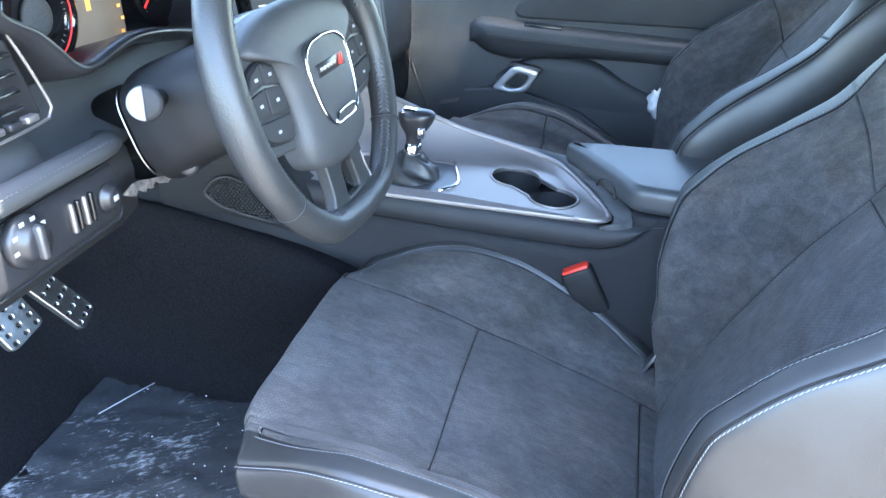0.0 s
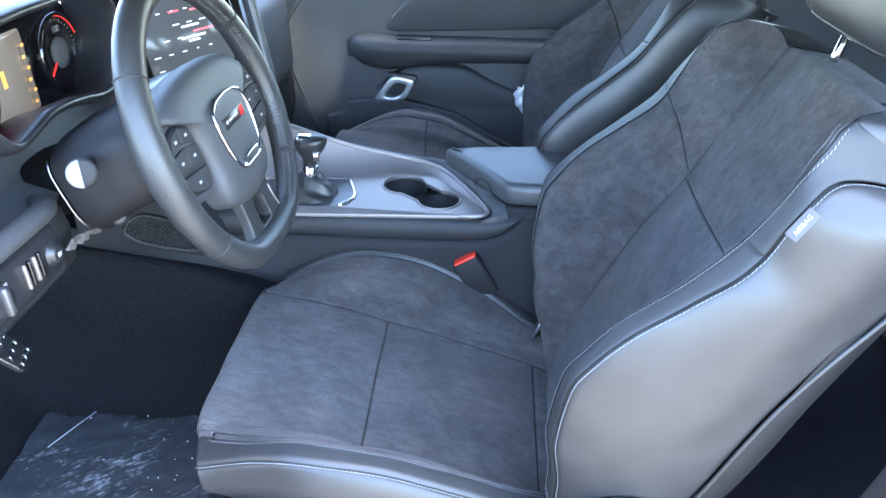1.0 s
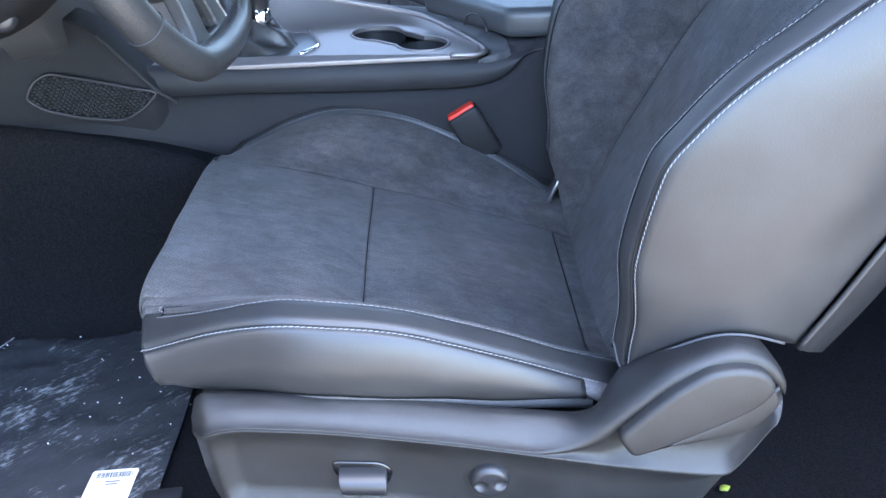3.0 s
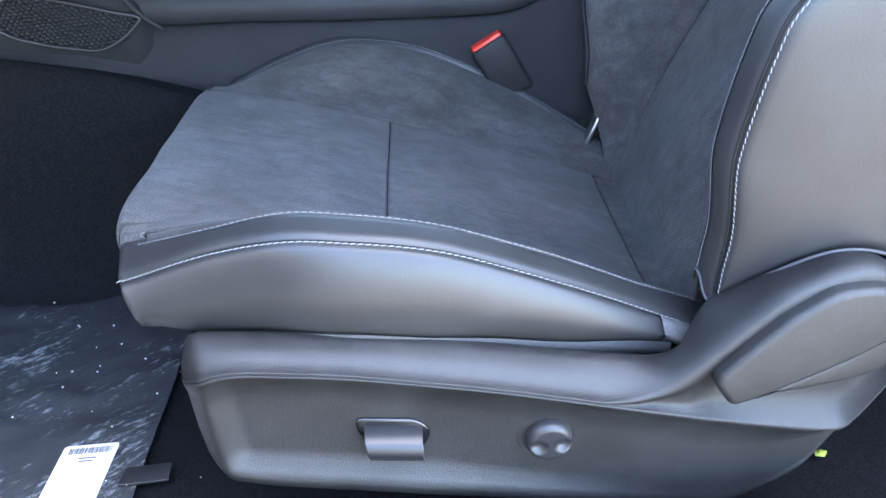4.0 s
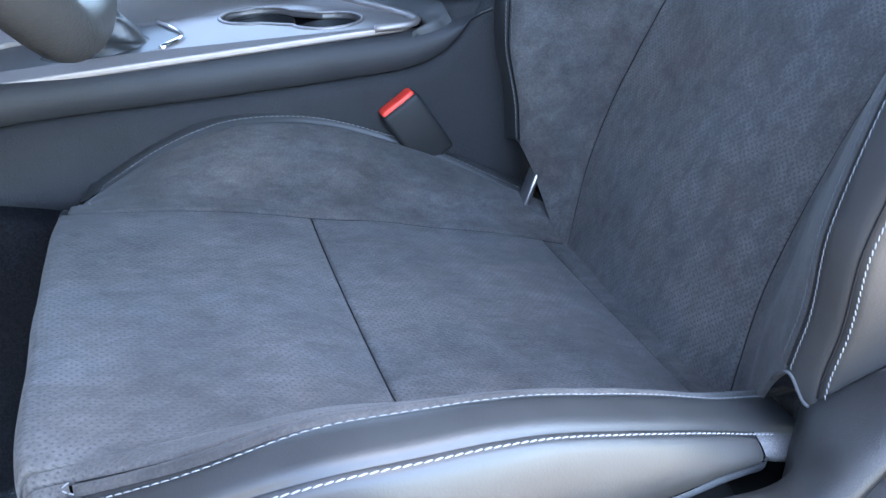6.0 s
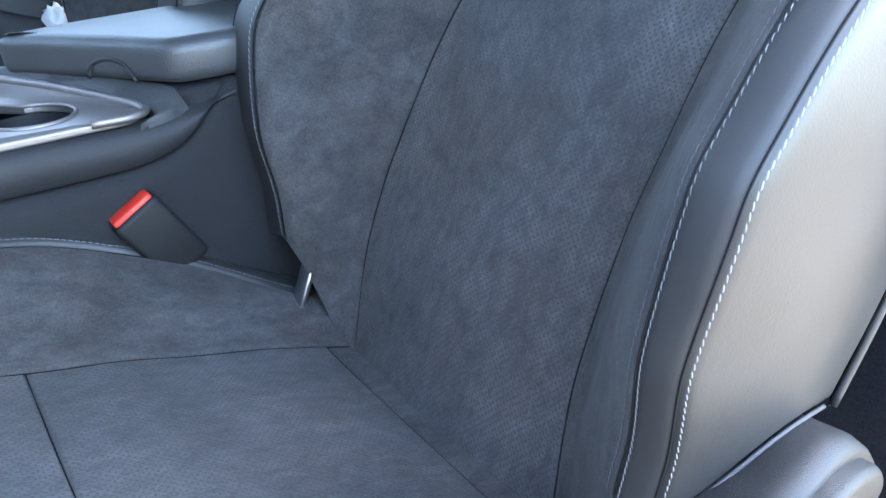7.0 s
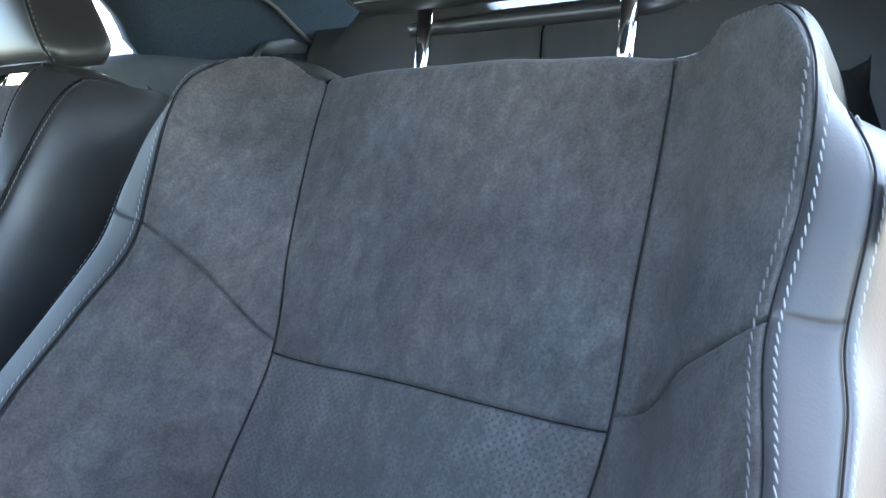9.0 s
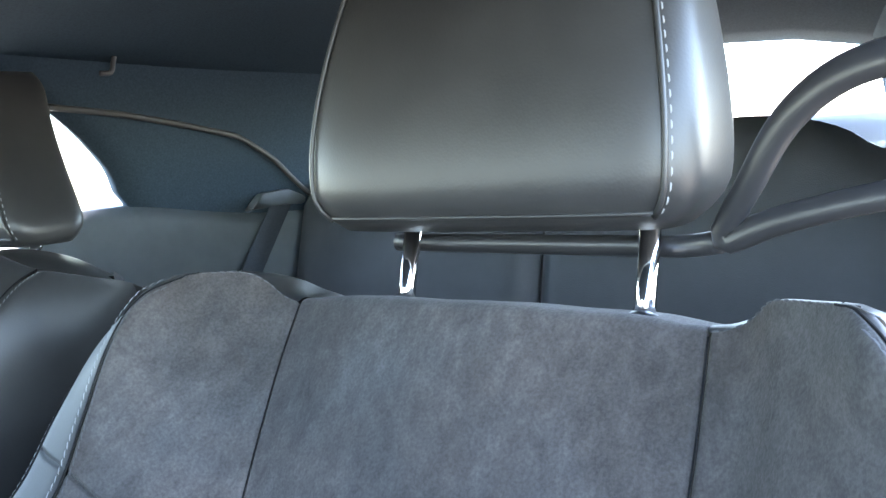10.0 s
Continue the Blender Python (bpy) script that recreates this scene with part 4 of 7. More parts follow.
def belt_guide():
    t = thing("belt_guide", (0.48, 0.773, 1.025), "black plastic seat belt guide loop on the headrest posts", "belt guide")
    def w(p):
        return Vector(p) - Vector((0.48, 0.773, 1.025))
    bm = bmesh.new()
    tube(bm, [w(p) for p in smooth_line([(0.476, 0.885, 1.026), (0.472, 0.80, 1.026), (0.468, 0.70, 1.026), (0.462, 0.672, 1.027), (0.452, 0.650, 1.031)], 0.006)], 0.0048, 12, flat=1.3)
    part("bar", bm, SMOOTH, t)
    loop = [(0.450, 0.648, 1.033), (0.443, 0.633, 1.060), (0.438, 0.614, 1.090), (0.434, 0.590, 1.108), (0.430, 0.560, 1.114), (0.426, 0.535, 1.110), (0.424, 0.520, 1.092),
            (0.426, 0.525, 1.072), (0.430, 0.550, 1.060), (0.436, 0.590, 1.051), (0.443, 0.622, 1.042)]
    bm = bmesh.new()
    lp = smooth_line(loop, 0.006, closed=True)
    tube(bm, [w(p) for p in lp], [0.0068 + 0.002 * math.sin(0.08 * k) ** 2 for k in range(len(lp))], 14, closed=True, flat=0.6, up=(-1, 0, 0.3))
    part("loop", bm, SMOOTH, t)


belt_guide()
# ---------------------------------------------------------------- cabin shell
MID = 1.127
ground = link("ground", slab([(-300, -300), (300, -300), (300, 300), (-300, 300)], 0.0, 0.08, 0), CONCRETE, smooth=False)
tagged(ground, "sunlit grey asphalt ground", "ground", kind="structure")


def shell(name, rows, mat, label, cat="car body", caps=False, close=False, thick=0.012):
    ob = link(name, sections(rows, close, caps), mat)
    md = ob.modifiers.new("thickness", "SOLIDIFY")
    md.thickness = thick
    return tagged(ob, label, cat, kind="structure")


# carpeted floor with the tunnel's side, one sheet running from door sill to door sill
def floor_row(x):
    z = 0.345 + (0.0 if x > -0.84 else (-0.84 - x) * 0.9)
    zr = 0.345 if x < 0.45 else 0.345 + min(0.12, (x - 0.45) * 0.6)
    z = max(z, zr)
    wall = key(x, [(-1.2, 0.70), (-0.8, 0.675), (-0.64, 0.655), (-0.51, 0.625), (-0.41, 0.59), (-0.3, 0.545), (0.0, 0.47), (0.4, 0.47)])
    half = [(0.40, z + 0.07), (0.44, z + 0.06), (0.475, z + 0.012), (0.52, z), (0.70, z), (0.88, z + 0.004), (0.930, z + 0.03), (0.955, z + 0.09), (0.964, max(z + 0.12, wall - 0.016)), (1.02, max(z + 0.13, wall - 0.004))]
    pts = [Vector((x, y, zz)) for y, zz in half]
    pts += [Vector((x, 2 * MID - y, zz)) for y, zz in half[::-1]]
    return [spline(pts, k / 3) for k in range(3 * (len(pts) - 1) + 1)]


shell("floor", [floor_row(-1.25 + 0.06 * i) for i in range(48)], CARPET, "black carpeted car floor", "floor")


def flat(name, outline, z0, z1, axis, mat, label, cat, bev=0.004):
    return tagged(link(name, slab(outline, z0, z1, bev, 2, axis=axis), mat), label, cat, kind="structure")


# firewall, roof lining, rear bulkhead, outer skin below the belt line
flat("wall_front", [(0.38, 0.3), (1.88, 0.3), (1.88, 1.02), (0.38, 1.02)], -1.22, -1.16, "x", CARPET, "black carpeted bulkhead ahead of the footwell", "bulkhead")
flat("sill", [(-1.1, 0.14), (1.7, 0.14), (1.7, 0.40), (-1.1, 0.40)], 0.30, 0.445, "y", PLASTIC, "black plastic door sill trim", "sill")
flat("body_side", [(0.55, 0.14), (1.9, 0.14), (1.9, 0.98), (0.72, 0.98), (0.55, 0.6)], 0.28, 0.34, "y", PAINT, "dark painted rear wing of the car", "car body")
flat("body_side", [(-1.1, 0.14), (1.9, 0.14), (1.9, 0.98), (-1.1, 0.98)], 1.95, 2.0, "y", PAINT, "dark painted far side of the car", "car body")
flat("hood", [(-2.1, 0.3), (-0.98, 0.3), (-0.98, 1.95), (-2.1, 1.95)], 0.90, 0.97, "z", PAINT, "dark painted bonnet ahead of the windscreen", "car body")


def roof_row(x):
    # front edge lengthened, out of view, to keep sun off the instruments
    z = key(x, [(-0.56, 1.255), (-0.42, 1.30), (-0.1, 1.345), (0.3, 1.36), (0.8, 1.352), (1.2, 1.325), (1.55, 1.272)])
    hw = key(x, [(-0.42, 0.56), (0.0, 0.60), (0.6, 0.60), (1.1, 0.53), (1.55, 0.42)])
    hw += 0.07
    # unseen extra width on the passenger's side keeps sun off the door armrest
    rail = 0.09 * min(1.0, max(0.0, (0.62 - x) / 0.15))
    return [(x, MID + hw * f + (rail if f == 1 else 0.0), z - 0.07 * abs(f) ** 3) for f in (-1, -0.85, -0.6, -0.3, 0, 0.3, 0.6, 0.85, 1)]


shell("ceiling", [roof_row(-0.54 + 2.09 * i / 26) for i in range(27)], HEADLINER, "dark cloth roof lining", "headliner", thick=0.03)


def pillar(name, a, b, wa, wb, label):
    """A flat-sided roof post from a to b."""
    bm = bmesh.new()
    tube(bm, [Vector(a).lerp(Vector(b), k / 8) for k in range(9)], [wa + (wb - wa) * k / 8 for k in range(9)], 16, flat=0.45, up=(0, 1, 0))
    return tagged(link(name, bm, HEADLINER), label, "pillar", kind="structure")


pillar("pillar_a", (-0.95, 0.42, 0.95), (-0.40, 0.57, 1.27), 0.05, 0.045, "dark lined windscreen post")
pillar("pillar_a", (-0.95, 1.83, 0.95), (-0.40, 1.69, 1.27), 0.05, 0.045, "dark lined windscreen post")


def sail_d(x, z):
    """Half width of the cabin at the sail panels."""
    return key(x, [(0.5, 0.70), (0.8, 0.68), (1.0, 0.645), (1.3, 0.55), (1.62, 0.46)]) - 0.085 * max(0.0, (z - 1.0) / 0.31) ** 1.5


def side_rear(sg):
    """Quarter trim and sail panel behind the front seats, with the quarter light's opening; sg -1 on the driver's side."""
    yy = lambda d: MID + sg * d
    nm = "driver" if sg < 0 else "passenger"
    # quarter trim below the belt line
    rows = []
    for i in range(25):
        x = 0.62 + 0.75 * i / 24
        d = sail_d(x, 1.0) - 0.036
        zt = key(x, [(0.62, 1.035), (0.8, 1.04), (1.05, 1.00), (1.37, 0.99)])
        rows.append([(x, yy(d - 0.03), 0.42), (x, yy(d - 0.06), 0.62), (x, yy(d - 0.07), 0.74), (x, yy(d - 0.05), 0.80), (x, yy(d - 0.012), 0.88), (x, yy(d - 0.012), zt - 0.03), (x, yy(d), zt - 0.006), (x, yy(d + 0.035), zt)])
    shell("quarter_trim", rows, LIT_VINYL, "black vinyl rear quarter trim", "trim panel")
    # sail panel between the quarter light and the rear window
    rows = []
    for i in range(17):
        f = i / 16
        z = 0.95 + 0.36 * f
        xf = key(z, [(0.95, 0.85), (1.04, 0.815), (1.065, 0.797), (1.10, 0.785), (1.16, 0.735), (1.2, 0.69), (1.31, 0.55)])
        xr = key(f, [(0, 1.62), (0.5, 1.56), (1, 1.40)])
        row = []
        for k in range(13):
            x = xf + (xr - xf) * k / 12
            row.append((x, yy(sail_d(x, z)), z))
        rows.append(row)
    shell("sail_panel", rows, HEADLINER, "dark lined panel behind the quarter window", "trim panel", thick=0.03)
    # moulded seam between roof lining and lower sail panel
    bm = bmesh.new()
    tube(bm, [(p.x, yy(sail_d(p.x, p.z) - 0.036), p.z) for p in smooth_line([(0.60, 0, 1.212), (0.69, 0, 1.202), (0.78, 0, 1.192), (0.869, 0, 1.177), (0.96, 0, 1.157), (1.012, 0, 1.143), (1.05, 0, 1.12), (1.086, 0, 1.095), (1.13, 0, 1.05), (1.181, 0, 1.0)], 0.02)], 0.0055, 8)
    tagged(link("trim", bm, VINYL), "moulded edge of the sail panel", "trim", kind="structure")


side_rear(-1)
side_rear(1)

# rear window: pane in a dark surround between the sail panels
bm = bmesh.new()
q = [bm.verts.new(p) for p in ((1.52, MID - 0.40, 1.285), (1.52, MID + 0.40, 1.285), (1.86, MID + 0.52, 0.97), (1.86, MID - 0.52, 0.97))]
bm.faces.new(q)
GLASS = bpy.data.materials.new("glass")
GLASS.use_nodes = True
_g = GLASS.node_tree.nodes["Principled BSDF"]
_g.inputs["Base Color"].default_value = (0.85, 0.9, 0.9, 1)
_g.inputs["Transmission Weight"].default_value, _g.inputs["Roughness"].default_value, _g.inputs["IOR"].default_value = 1.0, 0.0, 1.05
window_1 = tagged(link("window_1", bm, GLASS, smooth=False), "clear rear window", "window", kind="structure")
window_1.visible_shadow = False
flat("boot_lid", [(1.90, MID - 0.62), (1.90, MID + 0.62), (2.35, MID + 0.60), (2.35, MID - 0.60)], 0.95, 1.115, "z", PAINT, "dark painted boot lid behind the rear window", "car body", 0.02)
flat("parcel_shelf", [(1.28, MID - 0.60), (1.28, MID + 0.60), (1.92, MID + 0.55), (1.92, MID - 0.55)], 0.93, 0.955, "z", CARPET, "black parcel shelf behind the rear seat", "shelf")
flat("wall_rear", [(0.45, 0.3), (1.8, 0.3), (1.8, 0.95), (0.45, 0.95)], 1.60, 1.66, "x", LINER, "dark panel behind the rear seat", "bulkhead")


# the driver's door stands open ahead of the seat: a plain panel
rows = []
for i in range(13):
    f = i / 12
    c = Vector((-0.72 + 0.54 * f, 0.40 - 1.015 * f, 0))
    n_ = Vector((0.883, 0.469, 0))
    rows.append([c + n_ * d + Vector((0, 0, z)) for d, z in ((-0.04, 0.36), (0.03, 0.36), (0.05, 0.50), (0.06, 0.74), (0.04, 0.78), (0.03, 0.96), (0.0, 0.99), (-0.04, 0.98))])
shell("door_1", rows, VINYL, "black open driver's door panel", "car door", caps=True, close=True)


def rear_seat():
    t = thing("rear_bench", (0.95, MID, 0.345), "black vinyl rear bench seat behind the front seats", "car seat")
    o = Vector((0.95, MID, 0.345))
    for sg in (-1, 1):
        rows = []
        for i in range(25):
            f = i / 24
            u = 0.03 + 0.50 * f
            e = max(0.0, min(1, f / 0.08, (1 - f) / 0.08)) ** 0.5
            rows.append([Vector((0.64, MID + sg * u, 0.50 + 0.02 * e)) - o, Vector((0.66, MID + sg * u, 0.555 + 0.03 * e)) - o, Vector((0.85, MID + sg * u, 0.555 + 0.015 * e)) - o, Vector((1.04, MID + sg * u, 0.52)) - o])
        part("bench_cushion", sections(rows), VINYL, t)
        rows = []
        for i in range(33):
            f = i / 32
            u = 0.0015 + 0.5495 * f
            e = max(0.0, min(1, f / 0.06, (1 - f) / 0.06)) ** 0.5
            bump = 0.055 * max(0, 1 - ((f - 0.52) / 0.30) ** 2) ** 0.6
            rows.append([Vector(p) - o for p in ((1.02, MID + sg * u, 0.52), (1.05 - 0.035 * e, MID + sg * u, 0.66), (1.10 - 0.035 * e, MID + sg * u, 0.85), (1.14 - 0.03 * e, MID + sg * u, 1.00 + bump * 0.8), (1.175, MID + sg * u, 1.045 + bump), (1.23, MID + sg * u, 1.04 + bump * 0.9), (1.29, MID + sg * u, 0.95))])
        part("bench_back", sections(rows), VINYL, t)
    return t


rear_seat()


def rear_belt(sg):
    t = thing("rear_belt", (1.06, MID + sg * 0.595, 0.95), "dark rear seat belt through a plastic guide", "seat belt", "rear belts")
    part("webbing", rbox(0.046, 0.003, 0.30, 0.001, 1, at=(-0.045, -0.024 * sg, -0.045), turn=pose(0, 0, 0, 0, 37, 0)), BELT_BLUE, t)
    part("guide", slab(rounded([(-0.05, 0.052), (-0.015, 0.082), (0.05, 0.086), (0.10, 0.066), (0.09, 0.052), (0.03, 0.056)], 0.006, 3), -0.030 * sg, -0.008 * sg, 0.003, 2, axis="y"), LIT_VINYL, t)


rear_belt(1)


def coat_hook():
    t = thing("coat_hook", (0.773, 1.70, 1.275), "small dark plastic coat hook on the roof lining", "hook")
    bm = bmesh.new()
    tube(bm, smooth_line([(0.024, -0.002, 0.006), (0.012, -0.008, 0.013), (0.0, -0.012, 0.012), (-0.008, -0.014, -0.004), (-0.016, -0.016, -0.022), (-0.034, -0.014, -0.024)], 0.004), 0.0030, 10, flat=1.4)
    part("arm", bm, VINYL, t)
    part("base", rbox(0.026, 0.010, 0.008, 0.003, 2, at=(0.020, 0.004, 0.008)), VINYL, t)


coat_hook()


def front_belt():
    t = thing("front_belt", (0.50, 0.47, 0.50), "dark seat belt webbing hanging beside the rear bench", "seat belt")
    bm = bmesh.new()
    rows = []
    for i in range(21):
        f = i / 20
        c = Vector((0.322 + 0.153 * f, 0.462, 0.37 + 0.43 * f)) - t.location
        w = Vector((0.021, 0.0, -0.0075))
        rows.append([c - w, c, c + w])
    ob = part("webbing", sections(rows), WEBBING, t)
    md = ob.modifiers.new("thickness", "SOLIDIFY")
    md.thickness = 0.0015
    bm.free()


front_belt()

TINT = bpy.data.materials.new("tinted_glass")
TINT.use_nodes = True
_t = TINT.node_tree.nodes["Principled BSDF"]
_t.inputs["Base Color"].default_value = (0.48, 0.52, 0.52, 1)
_t.inputs["Transmission Weight"].default_value, _t.inputs["Roughness"].default_value, _t.inputs["IOR"].default_value = 1.0, 0.0, 1.05
bm = bmesh.new()
bm.faces.new([bm.verts.new(p) for p in ((-0.90, 1.92, 0.985), (0.80, 1.90, 0.985), (0.72, 1.74, 1.28), (-0.42, 1.72, 1.28))])
window_2 = tagged(link("window_2", bm, TINT, smooth=False), "tinted passenger side window", "window", kind="structure")


# ---------------------------------------------------------------- passenger door
def passenger_door():
    t = thing("passenger_door", (0.0, 1.88, 0.345), "black vinyl passenger door trim with armrest and satin handle", "car door")
    o = Vector((0.0, 1.88, 0.345))
    rows = []
    for i in range(61):
        x = -0.62 + 1.26 * i / 60
        f = max(0.0, 1 - abs(x + 0.62) / 0.05)
        rows.append([Vector(p) - o for p in ((x, 1.86 + 0.03 * f, 0.36), (x, 1.838 + 0.03 * f, 0.46), (x, 1.842 + 0.03 * f, 0.60), (x, 1.866 + 0.02 * f, 0.70), (x, 1.885, 0.78), (x, 1.892, 0.84), (x, 1.890, 0.92), (x, 1.90, 0.985), (x, 1.925, 1.005), (x, 1.95, 1.0))])
    part("door_panel", sections(rows), DOOR_VINYL, t)
    # armrest: a padded beam with a blunt nose, its underside swept up towards the rear
    rows = []
    for i in range(61):
        x = -0.382 + 0.76 * i / 60
        e = min(1.0, (x + 0.384) / 0.05) ** 0.5
        zt = key(x, [(-0.382, 0.785), (-0.355, 0.803), (-0.261, 0.796), (0.118, 0.774), (0.38, 0.760)])
        zb = key(x, [(-0.382, 0.765), (-0.355, 0.737), (-0.323, 0.722), (-0.257, 0.712), (-0.12, 0.722), (0.10, 0.716), (0.38, 0.706)])
        zm = zt - 0.030
        d = 0.066 * e
        rows.append([Vector(p) - o for p in ((x, 1.90, zt + 0.002), (x, 1.888 - d * 0.4, zt + 0.001), (x, 1.888 - d * 0.8, zt - 0.002), (x, 1.888 - d * 0.97, zt - 0.009), (x, 1.888 - d, zm + 0.006), (x, 1.888 - d, zm), (x, 1.888 - d * 0.985, zm - 0.003),
                                             (x, 1.888 - d * 0.97, zm - 0.010), (x, 1.888 - d * 0.85, zb + (zm - zb) * 0.35), (x, 1.888 - d * 0.6, zb + 0.004), (x, 1.888 - d * 0.2, zb), (x, 1.90, zb - 0.001))])
    arm = part("armrest", sections(rows, caps=True), DOOR_VINYL, t, "padded black armrest with a stitched edge")
    bm = bmesh.new()
    for dz in (0.008, 0.014):
        stitch_run(bm, [(Vector((-0.33 + 0.6 * k / 80, 1.8212, 0.763 + dz - 0.030 * k / 80)) - o, Vector((0, -1, 0.3)).normalized()) for k in range(81)], spacing=0.008, length=0.005, r=0.0007)
    tagged(part("stitching", bm, DARK_THREAD, arm), kind="stuff")
    part("window_switch", rbox(0.09, 0.02, 0.008, 0.003, 2, at=Vector((-0.20, 1.852, 0.794)) - o, turn=pose(0, 0, 0, 0, 3, 0)), GLOSS, t)
    # upper inlay panel
    part("inlay", slab(rounded([(-0.30, 0.806), (0.34, 0.795), (0.34, 0.95), (-0.02, 0.955), (-0.2, 0.90)], 0.09, 8), 1.879 - o.y, 1.90 - o.y, 0.006, 3, axis="y"), DOOR_VINYL, t, "smooth black upper panel inlay").location = (0, 0, -o.z)
    # lower panel wing sweeping back under the armrest
    rows = []
    for i in range(51):
        x = -0.31 + 0.50 * i / 50
        zc = key(x, [(-0.31, 0.668), (-0.275, 0.693), (-0.235, 0.712), (-0.204, 0.720), (-0.136, 0.720), (-0.069, 0.710), (-0.004, 0.674), (0.036, 0.656), (0.077, 0.642), (0.13, 0.60), (0.19, 0.54)])
        rows.append([Vector(p) - o for p in ((x, 1.880, zc + 0.004), (x, 1.856, zc + 0.002), (x, 1.846, zc - 0.006), (x, 1.843, zc - 0.03), (x, 1.842, zc - 0.08), (x, 1.846, zc - 0.16), (x, 1.85, 0.42))])
    part("door_wing", sections(rows), DOOR_VINYL, t)
    # map pocket
    part("map_pocket", slab(rounded([(-0.44, 0.40), (0.15, 0.40), (0.05, 0.50), (-0.10, 0.60), (-0.237, 0.640), (-0.298, 0.648), (-0.388, 0.638), (-0.398, 0.610), (-0.45, 0.600)], 0.008, 4), 1.824 - o.y, 1.850 - o.y, 0.006, 3, axis="y"), DOOR_VINYL, t, "black door pocket").location = (0, 0, -o.z)
    # seam where the door meets the end of the dashboard
    bm = bmesh.new()
    tube(bm, [p - o for p in smooth_line([(-0.36, 1.868, 0.985), (-0.46, 1.862, 0.925), (-0.525, 1.858, 0.85), (-0.545, 1.852, 0.79), (-0.53, 1.848, 0.71), (-0.50, 1.842, 0.62), (-0.47, 1.838, 0.54)], 0.02)], 0.0028, 6)
    part("door_seam", bm, RUBBER, t)
    # satin pull handle: an open rounded ring
    ring = [(-0.314, 0.652), (-0.258, 0.711), (-0.198, 0.698), (-0.224, 0.650), (-0.262, 0.643)]
    hole = [(-0.284, 0.660), (-0.250, 0.695), (-0.220, 0.688), (-0.238, 0.659), (-0.262, 0.654)]
    part("pull_handle", slab(rounded(ring, 0.014, 5), 1.796 - o.y, 1.822 - o.y, 0.004, 3, holes=[rounded(hole, 0.009, 4)], axis="y"), SATIN, t, "satin silver pull handle").location = (0, 0, -o.z)
    part("handle_cup", slab(rounded([(-0.31, 0.64), (-0.27, 0.715), (-0.19, 0.70), (-0.235, 0.635)], 0.015, 4), 1.823 - o.y, 1.84 - o.y, 0.003, 2, axis="y"), SMOOTH, t).location = (0, 0, -o.z)


passenger_door()

# dash end panel with a small slot, ahead of the door
flat("trim_dash_end", rounded([(-0.75, 0.50), (-0.60, 0.50), (-0.535, 0.62), (-0.535, 0.80), (-0.56, 0.84), (-0.80, 0.84)], 0.02), 1.822, 1.90, "y", HOOD, "black panel at the end of the dashboard", "trim")
part("slot", slab(rounded([(-0.577, 0.736), (-0.577, 0.750), (-0.543, 0.747), (-0.543, 0.733)], 0.006), 1.818, 1.826, 0.002, 2, axis="y"), SILVER, bpy.data.objects["trim_dash_end"])


